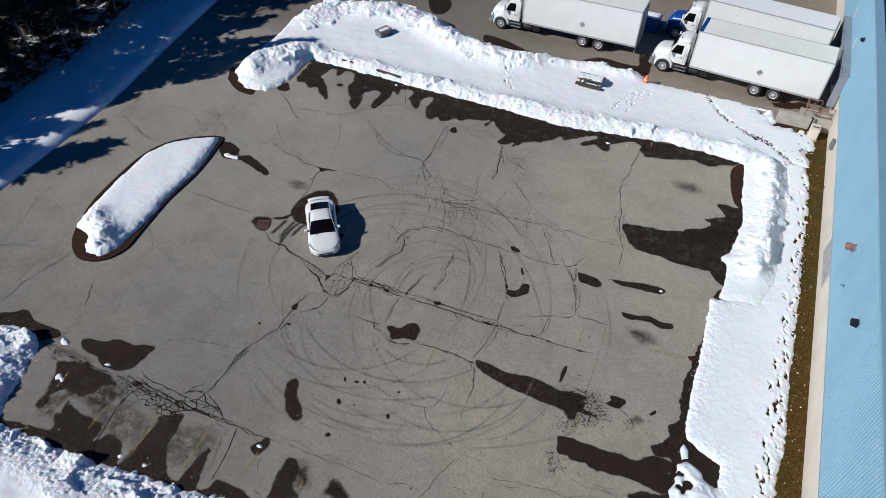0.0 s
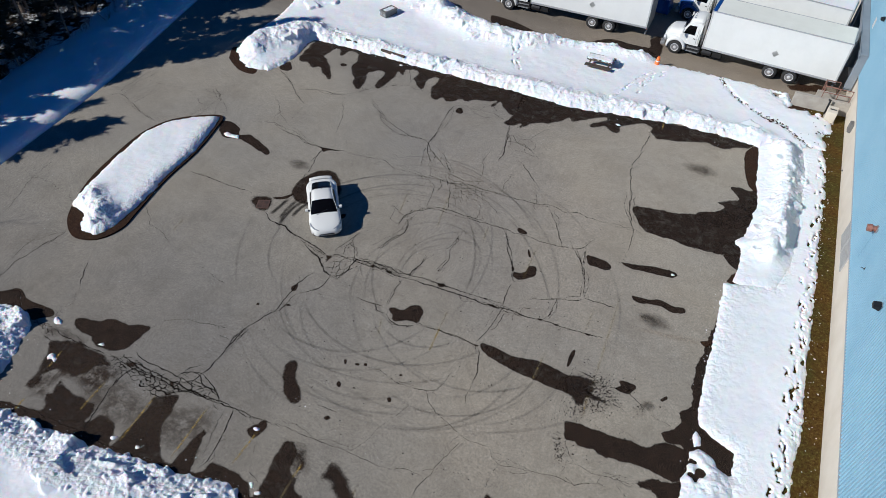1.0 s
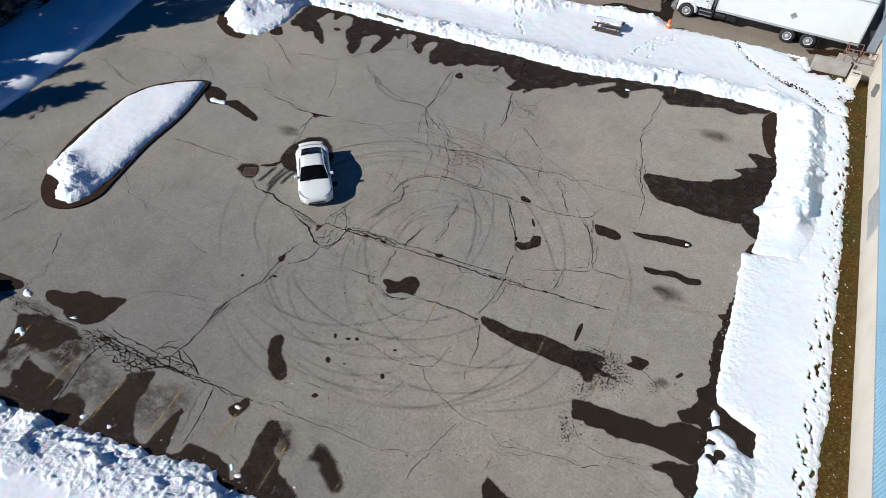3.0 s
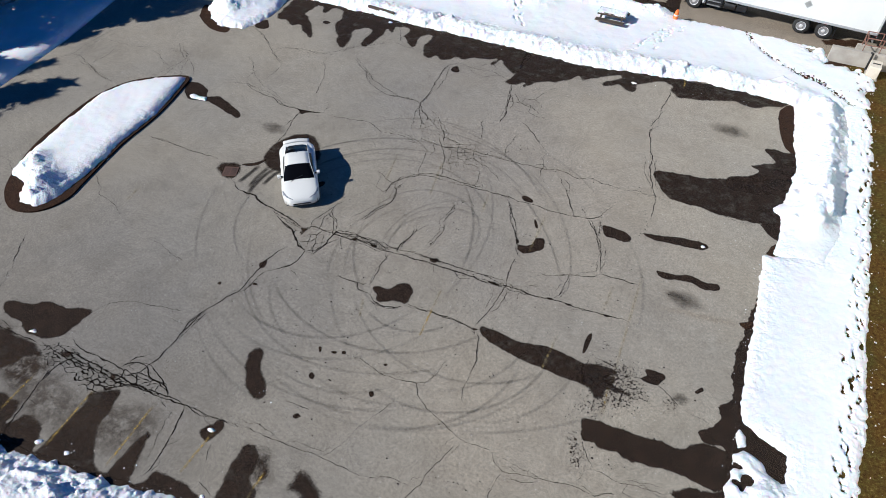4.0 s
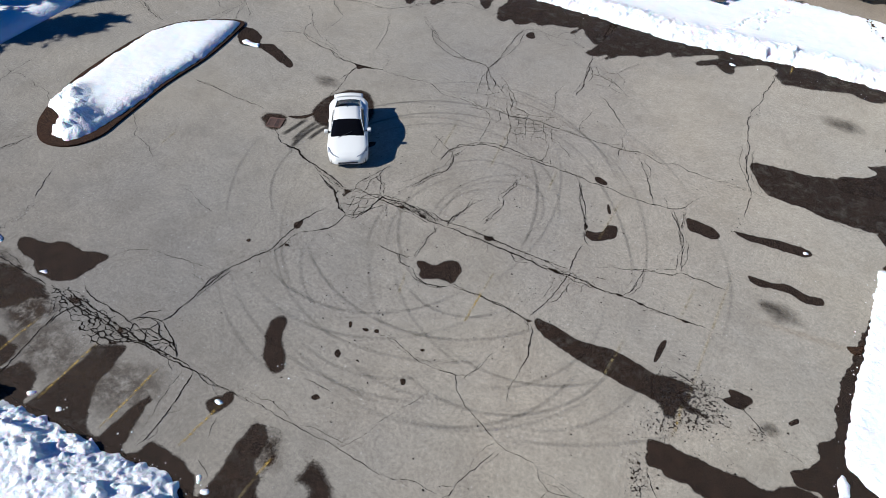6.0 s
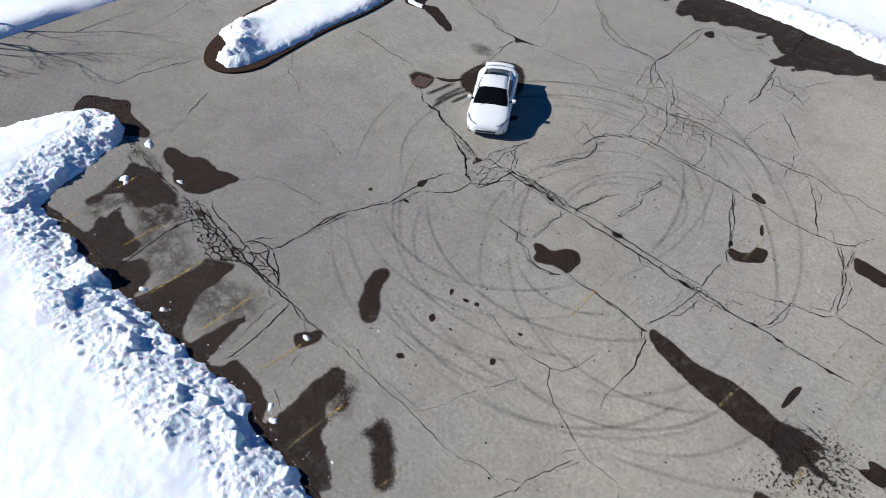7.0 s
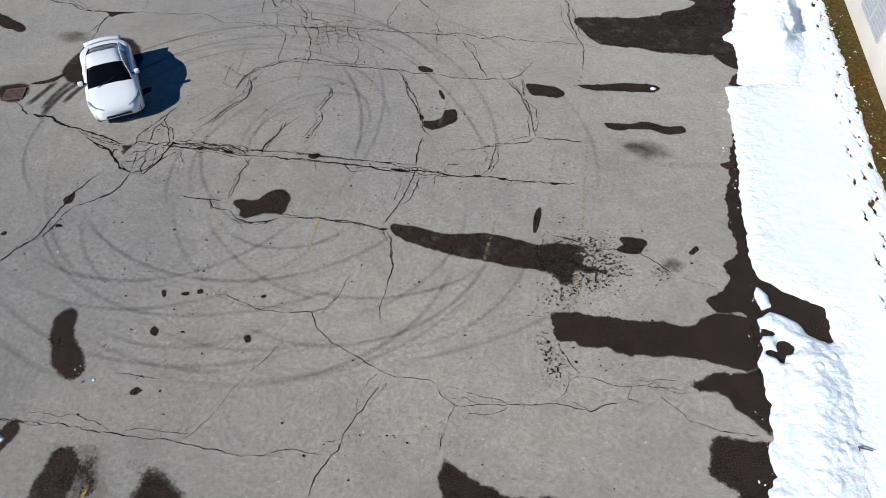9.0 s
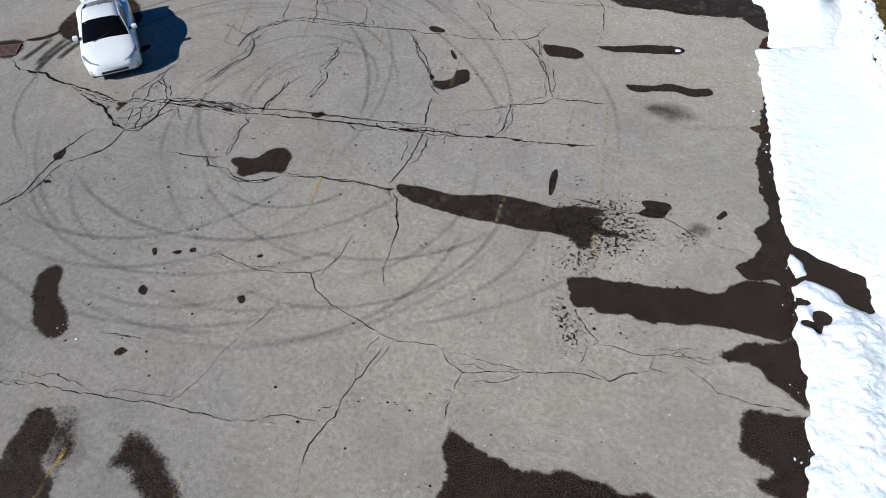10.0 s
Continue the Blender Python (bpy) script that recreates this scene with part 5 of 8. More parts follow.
crack([(-7.59, 2.14), (-7.24, 2.4), (-6.46, 2.31), (-6.02, 2.65), (-5.75, 2.33)], 0.015)
crack([(-6.93, 2.27), (-6.4, 2.67), (-5.87, 2.59)], 0.015)
crack([(-5.97, 2.29), (-5.98, 2.56)], 0.015)
crack([(-4.81, 2.35), (-4.87, 2.89), (-4.67, 3.41), (-4.7, 4.09)], 0.031)
crack([(-3.77, 3.27), (-3.68, 3.8), (-3.6, 4.42), (-3.91, 5.08), (-3.69, 5.87), (-3.86, 6.51)], 0.015)
crack([(-2, 2.4), (-1.64, 2.13), (-1.15, 2.35)], 0.015)
crack([(-6.66, 0), (-6.01, 0.06), (-5.62, 0.06), (-5.34, -0.27), (-4.63, -0.27)], 0.015)
crack([(-5.62, 0.06), (-5.15, 0.12)], 0.015)
crack([(-4.6, -0.56), (-4.03, -0.63), (-3.52, -0.58), (-3.15, -0.21)], 0.031)
crack([(-3.11, -0.17), (-2.45, -0.1), (-1.64, -0.04), (-0.93, -0), (-0.41, -0.03), (-0.04, -0.1)], 0.031)
crack([(0.12, -0.13), (0.37, -0.57), (0.58, -1.19), (0.71, -2.14)], 0.031)
crack([(-6.6, -7.54), (-6.03, -7.52), (-5.38, -7.52), (-4.48, -7.47), (-4.03, -7.46), (-3.42, -7.42), (-2.75, -7.36), (-2.35, -7.36), (-1.79, -7.35), (-0.96, -7.31), (-0.53, -7.13), (-0.08, -6.99), (0.5, -6.99)], 0.016)
crack([(-6.68, -7.43), (-6.29, -7.31), (-5.78, -7.35), (-5.41, -7.19), (-4.89, -7.27), (-4.42, -7.42)], 0.00975)
crack([(-4.17, -7.39), (-3.89, -7.25), (-3.38, -7.19), (-2.95, -7.16), (-2.58, -7.1)], 0.00975)
crack([(-2.75, -7.36), (-2.53, -7.11), (-2.42, -6.81), (-2.2, -6.18), (-1.96, -5.52), (-1.67, -4.92), (-1.33, -4.16)], 0.00975)
crack([(-4.08, -3.34), (-3.45, -3.24), (-2.74, -3.43), (-2, -3.49), (-1.02, -3.34), (-0.65, -3.13), (-0.5, -2.4)], 0.016)
crack([(-1.35, -3.37), (-1.02, -3.34), (-0.76, -3.76), (-0.18, -4.15), (0.55, -4.38), (1.19, -4.67), (1.57, -4.77), (2.08, -4.7), (2.65, -4.75)], 0.016)
crack([(1.31, -4.79), (1.21, -5.32), (1.03, -5.85), (0.86, -6.35), (0.85, -6.8), (0.61, -7.28), (0.53, -7.7), (0.62, -8.53)], 0.016)
crack([(1.16, -4.72), (0.99, -5.17)], 0.00975)
crack([(0.47, -6.69), (0.81, -6.56)], 0.00975)
crack([(1.28, -5.41), (1.48, -4.91)], 0.00975)
crack([(-5.15, -6), (-4.57, -5.98), (-4.05, -5.96)], 0.00975)
crack([(0.67, -2.15), (0.68, -2.84), (0.88, -3.34)], 0.00975)
crack([(2.65, -4.78), (2.84, -5.06), (3.18, -5.24), (3.58, -5.13), (3.97, -5.04), (4.45, -4.94), (5.09, -4.8), (5.57, -4.72), (5.97, -4.74), (6.29, -4.76), (6.6, -4.49), (7.07, -4.32), (7.18, -3.89)], 0.016)
crack([(2.65, -4.78), (3.16, -4.77), (3.6, -4.84), (4.11, -4.87), (4.37, -4.93)], 0.00975)
crack([(3.06, -5.06), (3.37, -4.97), (3.65, -5.07)], 0.00975)
crack([(3.3, -5.43), (3.78, -5.34), (4.17, -5.21), (4.38, -5)], 0.00975)
crack([(4.2, -4.93), (4.4, -4.88), (4.5, -4.96)], 0.00975)
crack([(5.8, -4.59), (6.21, -4.69)], 0.00975)
crack([(6.29, -4.72), (6.52, -4.52), (6.75, -4.42)], 0.00975)
crack([(5.99, -3.86), (6.32, -3.86), (6.57, -3.91), (7.14, -3.9), (7.54, -3.81), (7.94, -3.77), (8.5, -3.7)], 0.016)
crack([(5.99, -3.86), (5.71, -4.04), (5.59, -4.49)], 0.00975)
crack([(7.13, -3.8), (7.29, -3.69), (7.54, -3.69), (7.86, -3.56), (8.27, -3.53), (8.58, -3.63)], 0.00975)
crack([(7.54, -3.81), (7.7, -3.68), (7.86, -3.79), (8.18, -3.87), (8.57, -3.78)], 0.00975)
crack([(7.82, -4.04), (8.17, -4.25), (8.47, -4.55), (8.77, -4.57), (9.14, -4.67)], 0.00975)
crack([(9.1, -4.66), (9.51, -4.63), (9.96, -4.61)], 0.016)
crack([(3.15, -5.28), (3.07, -5.85), (3.03, -6.39)], 0.016)
crack([(5.25, -2.84), (5.46, -3.24), (5.71, -3.56), (5.96, -3.81)], 0.016)
crack([(7.07, -4.26), (7.38, -4.28)], 0.00975)
crack([(-9.21, 2.04), (-8.77, 2.1), (-8.79, 2.46), (-8.94, 3.06), (-8.83, 3.34), (-8.89, 3.88), (-8.66, 4.3)], 0.02)
crack([(-9.17, 1.98), (-9.31, 2.6), (-9.16, 3.01)], 0.02)
crack([(-8.93, 3.32), (-8.45, 3.03), (-8.11, 2.48), (-8.09, 2.24)], 0.02)
crack([(-9.09, 1.73), (-8.63, 1.77), (-8.54, 2.2), (-8.18, 2.4), (-7.68, 2.38), (-7.17, 2.43)], 0.02)
crack([(-9.17, 1.42), (-9.02, 1.6), (-8.94, 1.76), (-8.56, 1.84), (-8.33, 2.01), (-8.04, 2.13)], 0.02)
crack([(-9.15, 1.13), (-8.9, 1.24), (-8.67, 1.35), (-8.6, 1.6), (-8.56, 1.84)], 0.02)
crack([(-8.78, 0.93), (-8.44, 1.05), (-8.4, 1.29), (-8.15, 1.49), (-8.01, 1.81), (-7.94, 2.06)], 0.02)
crack([(-8.94, 1.76), (-8.78, 1.33), (-8.65, 0.95), (-8.58, 0.69)], 0.02)
crack([(-8.61, 1.77), (-8.41, 1.35), (-8.39, 1.01), (-8.21, 0.77)], 0.02)
crack([(-8.36, 1.94), (-8.17, 1.51), (-8.06, 1.19)], 0.02)
crack([(-8.21, 2.21), (-8.05, 1.83), (-7.93, 1.45)], 0.02)
crack([(-10.51, 2.04), (-10.11, 1.91), (-9.67, 1.91)], 0.02)
crack([(-7.78, 2.37), (-7.23, 2.33), (-6.82, 2.56), (-6.38, 2.53), (-6.02, 2.67), (-5.71, 2.44), (-5.37, 2.36)], 0.02)
crack([(-7.19, 2.25), (-6.83, 2.08), (-6.43, 2.2), (-5.88, 2.13), (-5.37, 2.13)], 0.02)
crack([(-6.69, 2.53), (-6.37, 2.3), (-6.24, 2.44), (-5.95, 2.27)], 0.02)
crack([(-7.54, 2.11), (-7.15, 1.55), (-7.33, 1.57)], 0.02)
crack([(-6.5, 2.57), (-6.02, 2.43), (-5.71, 2.67), (-5.14, 2.55), (-4.78, 2.66)], 0.02)
crack([(-5.86, 2.31), (-5.76, 2.54), (-5.46, 2.43), (-5.21, 2.25)], 0.02)
crack([(-5.25, 2.09), (-5.01, 1.86), (-5.11, 1.53), (-5.04, 1.16), (-4.98, 0.58), (-4.99, 0.17)], 0.02)
crack([(-8.58, 0.69), (-8.14, 0.78), (-8.02, 1.23), (-7.86, 1.64), (-7.73, 1.87), (-7.54, 2.11)], 0.036)
crack([(-9.73, 1.72), (-9.66, 1.46), (-9.28, 1.11), (-8.85, 0.86), (-8.58, 0.69)], 0.036)
crack([(-10.65, 1.92), (-10.31, 1.72), (-9.78, 1.65), (-9.56, 1.72)], 0.036)
crack([(-5.05, 2.57), (-4.74, 2.58), (-4.78, 2.93), (-4.72, 3.18)], 0.036)
crack([(-8.18, 2.4), (-8.03, 2.19), (-7.6, 2.22), (-7.08, 2.24), (-6.59, 2.31)], 0.036)
crack([(-9.72, 10.24), (-8.96, 10.29), (-8.2, 10.31), (-7.6, 10.11), (-7.32, 10.03)], 0.016)
crack([(-8.89, 13.07), (-8.5, 12.32), (-8.08, 11.81), (-7.92, 11.21), (-7.63, 10.93), (-7.28, 9.95)], 0.016)
crack([(-6.69, 9.4), (-6.57, 8.79), (-6.46, 8.19), (-6.35, 7.73)], 0.016)
crack([(-7.24, 9.96), (-6.77, 9.61), (-6.58, 8.99)], 0.016)
crack([(-7.71, 11.01), (-7.14, 10.89), (-6.72, 11.12), (-6.14, 10.95), (-5.33, 10.79), (-4.43, 11.11), (-3.99, 11.29)], 0.016)
crack([(-5.92, 9.99), (-5.61, 10.15), (-5.08, 10.07), (-4.56, 10.36), (-3.93, 10.31), (-3.27, 10.53), (-2.78, 10.54)], 0.016)
crack([(-5.59, 9.41), (-5.2, 9.7), (-4.69, 9.63), (-4.31, 9.97), (-3.75, 9.73), (-3.23, 9.59), (-2.63, 9.16), (-2.31, 8.83)], 0.016)
crack([(-5.72, 10.48), (-5.43, 9.87), (-5.36, 9.33), (-5.04, 8.89), (-4.84, 8.52)], 0.016)
crack([(-5.38, 10.78), (-5.23, 10.13), (-4.91, 9.55), (-4.66, 9.05)], 0.016)
crack([(-4.96, 10.82), (-4.81, 10.13), (-4.51, 9.67), (-4.37, 9.02)], 0.016)
crack([(-4.55, 11.08), (-4.4, 10.39), (-4.11, 9.92), (-3.76, 9.35)], 0.016)
crack([(-3.96, 10.39), (-3.72, 9.78), (-3.38, 9.3)], 0.016)
crack([(-3.76, 9.35), (-3.48, 8.99), (-3.35, 8.41), (-3.42, 7.93)], 0.016)
crack([(-3.53, 7.91), (-3.34, 8.02), (-3.03, 7.78)], 0.016)
crack([(-3.17, 8.45), (-2.95, 8.02)], 0.016)
crack([(-8.07, 12.92), (-7.54, 12.61), (-7.09, 12.1), (-6.76, 11.92), (-6.27, 11.3), (-5.96, 10.8)], 0.016)
crack([(-8.5, 12.32), (-8.3, 12.62), (-7.58, 12.01)], 0.016)
crack([(-4.96, 14.05), (-5.03, 13.01), (-4.62, 12.1), (-4.46, 11.19)], 0.016)
crack([(-2.81, 12.95), (-2.87, 12.21), (-2.99, 11.72), (-2.88, 11.05), (-2.67, 10.56)], 0.016)
crack([(-2.92, 11.04), (-2.75, 11.3)], 0.016)
crack([(-0.98, 12.12), (-0.95, 11.44), (-0.69, 10.82), (-0.62, 9.99)], 0.016)
crack([(-1.15, 10.73), (-0.85, 11.01), (-0.42, 10.66), (0.24, 10.88)], 0.016)
crack([(0.44, 10.49), (0.81, 10.15), (1.05, 9.71), (1.01, 9.3)], 0.016)
crack([(-5.62, 9.84), (-5.3, 9.99), (-5.03, 9.78), (-4.75, 9.97), (-4.46, 9.81)], 0.016)
crack([(-6.27, 10.6), (-5.85, 10.28), (-5.53, 10.34), (-5.26, 10.58), (-4.89, 10.38), (-4.6, 10.71), (-4.27, 10.59)], 0.016)
crack([(-7.51, 12.52), (-7.37, 11.8), (-7.61, 11.41), (-7.79, 11.09)], 0.016)
crack([(-5.44, 9.14), (-5.16, 9.03), (-5.02, 9.31), (-4.74, 9.28)], 0.016)
crack([(-6.66, 10.29), (-6.31, 9.7), (-6.39, 9.25)], 0.016)
crack([(-3.75, 10.52), (-3.62, 10.9), (-3.13, 10.91), (-2.81, 10.8)], 0.016)
crack([(-4.69, 9.63), (-4.36, 9.36), (-4.11, 9.49), (-3.76, 9.35)], 0.016)
crack([(-5.2, 9.7), (-4.99, 9.23), (-4.68, 8.88)], 0.016)
crack([(-7.26, 10.54), (-6.88, 10.53), (-6.47, 10.33), (-6.32, 10.45)], 0.016)
crack([(-5.08, 10.07), (-5.01, 10.45), (-4.65, 10.25), (-4.38, 10.17), (-4.19, 10.34), (-3.87, 10.1)], 0.016)
crack([(-6.64, 11.13), (-6.2, 10.75), (-5.88, 10.91), (-5.53, 10.79)], 0.016)
crack([(-7.4, 10.37), (-6.66, 10.29), (-6.12, 10.18), (-5.23, 10.49), (-4.5, 10.55), (-3.75, 10.52), (-2.78, 10.54), (-1.82, 10.55), (-0.89, 10.65), (0.24, 10.93), (1.22, 10.69), (1.86, 10.99), (2.35, 10.79), (3.26, 10.85), (4.61, 10.92), (5.72, 10.85)], 0.028)
crack([(-6.75, 11.2), (-6.44, 10.57), (-6.12, 10.18), (-5.85, 9.79), (-5.59, 9.41), (-5.49, 8.8), (-5.21, 8.24), (-5.17, 7.73)], 0.028)
crack([(-7.21, 12.08), (-6.76, 11.58), (-6.44, 11.27), (-6.27, 10.6), (-5.84, 10.46), (-5.52, 10.61), (-5.09, 10.84)], 0.028)
crack([(-3.25, 14.13), (-2.47, 13.62), (-1.78, 12.91), (-0.98, 12.12)], 0.028)
crack([(0.19, 10.57), (0.53, 10.01), (0.83, 9.66), (1.15, 9.13), (1.5, 8.43), (1.75, 8.0)], 0.028)
crack([(-8.08, 9.74), (-7.77, 9.89), (-7.25, 10.0)], 0.028)
crack([(-4.8, 17.14), (-4.61, 16.25), (-4.34, 15.17), (-4.27, 14.27), (-4.48, 13.05)], 0.018)
crack([(-4.25, 15.69), (-3.69, 15.71), (-3.14, 15.73), (-2.57, 15.3), (-1.83, 14.74)], 0.018)
crack([(-3.69, 15.71), (-3.6, 16.23), (-3.09, 16.38), (-2.54, 16.02), (-2.52, 15.32)], 0.018)
crack([(-3.09, 16.38), (-2.73, 17.37), (-2.14, 18.15)], 0.018)
crack([(-3.04, 15.08), (-2.55, 14.85), (-2.13, 14.82)], 0.018)
crack([(-3.83, 14.94), (-3.4, 14.91), (-3.0, 15.1), (-3.14, 15.73)], 0.018)
crack([(-4.58, 16.02), (-4.24, 16.42), (-3.69, 15.71)], 0.018)
crack([(-8.68, 18.2), (-8.03, 18.12), (-7.37, 18.0), (-6.52, 18.14), (-5.84, 17.94), (-5.3, 17.68)], 0.018)
crack([(-7.37, 18.0), (-7.17, 18.64), (-6.7, 18.97), (-6.23, 18.54), (-6.52, 18.14)], 0.018)
crack([(-8.03, 18.12), (-7.31, 17.5), (-6.54, 17.45), (-5.84, 17.94)], 0.018)
crack([(-8.82, 13.54), (-8.65, 15.08), (-8.73, 16.58), (-8.94, 17.53)], 0.018)
crack([(-8.78, 12.85), (-8.66, 11.98), (-8.33, 11.02)], 0.018)
crack([(-7.95, 12.31), (-7.26, 11.74), (-6.91, 11.47)], 0.018)
crack([(-8.62, 12.69), (-7.95, 12.31), (-7.81, 11.71)], 0.018)
crack([(-8.68, 18.2), (-9.09, 17.73), (-9.18, 16.89), (-9.06, 15.64), (-8.86, 14.24), (-8.93, 13.34), (-8.6, 12.47), (-7.93, 11.65), (-7.44, 11.22)], 0.022)
crack([(-8.93, 13.34), (-9.85, 13.53), (-10.92, 13.28), (-12.07, 13.72), (-13.58, 15.08), (-14.68, 16.19)], 0.022)
crack_net([(-15.36, -7.99), (-14.63, -7.39), (-13.71, -7.54), (-12.48, -7.57), (-11.81, -7.53), (-11.16, -7.66), (-10.92, -8.0), (-11.27, -8.45), (-11.82, -8.74), (-12.38, -8.81), (-13.1, -8.59), (-13.8, -8.49), (-14.27, -8.69)], 0.25, 0.05, 1.35)
crack([(-10.8, -6.94), (-10.63, -6.4), (-10.64, -6.01), (-10.6, -5.52), (-10.66, -4.93), (-10.71, -4.62), (-10.49, -3.99)], 0.05)
crack([(-11.14, -7.96), (-10.56, -7.8), (-10.04, -7.85), (-9.46, -7.83), (-9.1, -7.77), (-8.43, -7.72), (-7.19, -7.71)], 0.05)
crack([(-11.72, -8.12), (-11.14, -7.96), (-10.56, -7.8), (-10.22, -7.47), (-10.13, -7.3)], 0.05)
crack([(-10.8, -6.94), (-10.89, -7.43), (-10.56, -7.8)], 0.05)
crack([(-11.69, -7.43), (-11.56, -7.16), (-11.19, -6.96), (-10.8, -6.94), (-10.58, -7.18), (-10.24, -7.38), (-9.79, -7.33), (-9.4, -7.47), (-9.21, -7.68)], 0.05)
crack([(-10.89, -7.43), (-10.53, -7.47), (-10.22, -7.47)], 0.028)
crack([(-10.04, -7.85), (-10.31, -7.76), (-10.56, -7.8)], 0.028)
crack([(-9.46, -7.83), (-9.79, -7.64), (-9.79, -7.33)], 0.028)
crack([(-10.4, -3.92), (-10.43, -4.31), (-10.46, -4.7), (-10.49, -5.08), (-10.52, -5.46)], 0.028)
crack([(-10.76, -4.58), (-10.64, -4.26), (-10.57, -3.91)], 0.028)
crack([(-11.56, -7.16), (-11.48, -6.86), (-11.11, -6.52)], 0.028)
crack([(-10.24, -7.7), (-10.07, -7.47), (-9.81, -7.38)], 0.028)
crack([(-9.81, -7.87), (-9.98, -7.58)], 0.028)
crack([(-11.52, -7.79), (-11.16, -7.59), (-10.89, -7.43)], 0.028)
for rim in ([(-14.5, -7.93), (-14.23, -7.78), (-13.8, -7.65), (-13.74, -7.88), (-14.07, -8.01)], [(-12.19, -7.78), (-11.81, -7.7), (-11.49, -7.77), (-11.54, -7.97), (-11.87, -7.91)], [(-11.64, -8.53), (-11.52, -8.27), (-11.24, -8.05), (-11.24, -8.35)], [(-14.19, -7.57), (-13.83, -7.53), (-13.83, -7.67)]):
    wet_patch(rim, WET, 0.08, 0.2)
crack_net([(-20.3, -7.9), (-19.8, -7.6), (-18.8, -7.8), (-18.8, -8), (-17.9, -8.3), (-19, -8.3)], 0.3, 0.028)
crack_net([(-19.8, -7.6), (-19.6, -6.8), (-19.8, -6.4), (-19.7, -5.8), (-19.9, -5.2), (-19.5, -5.6), (-19.2, -6.2), (-19.3, -6.6), (-19.2, -7.2)], 0.26, 0.018)
crack_net([(-7, 2.6), (-6.2, 2.7), (-5.3, 2.6), (-4.8, 2.5), (-4.8, 2.3), (-5.4, 2.2), (-5.9, 2.3), (-6.8, 2.3)], 0.3, 0.018)
crack_net([(-0.2, 2.6), (1.7, 3.2), (1.2, 2), (0.4, 1.7)], 0.45, 0.02)
for a, b in (((-11.9, -8.5), (-11.75, -11.0)), ((-9.4, -8.1), (-9.28, -10.7)), ((-6.72, -8.0), (-6.8, -9.8)), ((-14.45, -9.0), (-14.4, -10.6)), ((-17.55, -8.6), (-17.4, -9.6)), ((-17.05, -11.1), (-17.0, -11.8)), ((-4.2, -8.6), (-4.2, -9.3)),
             ((5.62, -0.4), (5.72, -1.7)), ((-2.0, 0.3), (-1.87, -1.3)), ((4.45, 22.2), (4.5, 21.2))):
    painted_line((a, b), YELLOW)                                # stall lines, every 2.55 m
for a, b in (((5.53, 6.3), (5.7, -0.3)), ((-2.06, 1.3), (-2.0, 0.3)), ((-8.0, 8.8), (-7.5, 6.4)), ((-2.5, 7.9), (-2.3, 6.3)), ((-5.63, 9.4), (-5.05, 6.3)), ((-4.9, -0.4), (-4.5, -1.5)), ((-18.4, 1.1), (-18.3, -0.1)), ((4.56, 4.7), (4.5, 2.6)), ((3.15, 1.2), (3.1, -0.8)),
             ((0.55, 7.6), (0.6, 4.9)), ((-4.2, -9.3), (-4.15, -10.6)), ((-1.65, -8.2), (-1.6, -9.8)), ((0.9, -8.0), (0.95, -9.6))):
    painted_line((a, b), YELLOW_GHOST)
film_strip("rust_trace", [Vector((6.3 + 0.37 * k, 4.13 + 0.045 * k, 0)) for k in range(11)], 0.35, RUST_TRACE)
drips([(-8.5, 17.6), (7.8, -0.1), (8.7, 0.3), (-9.5, -1.8), (-10.9, -2.4)], 0.08, 5)
drips([(5.74, -3.09), (5.79, -3.36), (5.85, -3.49), (5.99, -3.73), (5.94, -3.24), (5.12, -3.04), (5.11, -3.58), (6.47, -3.65), (-4.12, 3.71), (-3.77, 3.27), (-2.85, 3.84), (-1.44, -0.33), (-3.25, -0.97), (-6, -1.3), (-5.96, -1.07), (-5.88, -1.42), (-5.72, -1.17), (-8.57, -1.26), (-8.54, -1.4), (-9.6, -1.93), (-9.31, -2.79), (-6.24, -0.76), (-5.91, -0.46), (-3.99, 3.64), (-2.79, 3.84), (-1.34, 6.37), (-1.28, 6.38), (-0.25, 4.99), (0.3, 5.87), (1.05, 4.87), (-1.45, 1.5), (-1.43, -0.25), (4.92, 3.77)], 0.034, 6)
spatter([(4.3, 0.2), (6.0, 1.2), (7.0, 0.3), (7.4, -0.6), (6.4, -1.3), (5.6, -2.2), (4.9, -2.0), (4.6, -1.2)], SPECKS)
spatter([(5.2, 0.4), (6.2, 0.5), (6.5, -0.4), (5.9, -1.6), (5.0, -1.5), (4.9, -0.6)], WET_BROKEN)
spatter([(5.2, -2.6), (6, -4), (5.1, -4.4), (4.6, -2.9)], SPECKS)
spatter([(7.4, -0.1), (8.4, 0.5), (8.6, -0.2), (7.7, -0.8)], SPECKS)


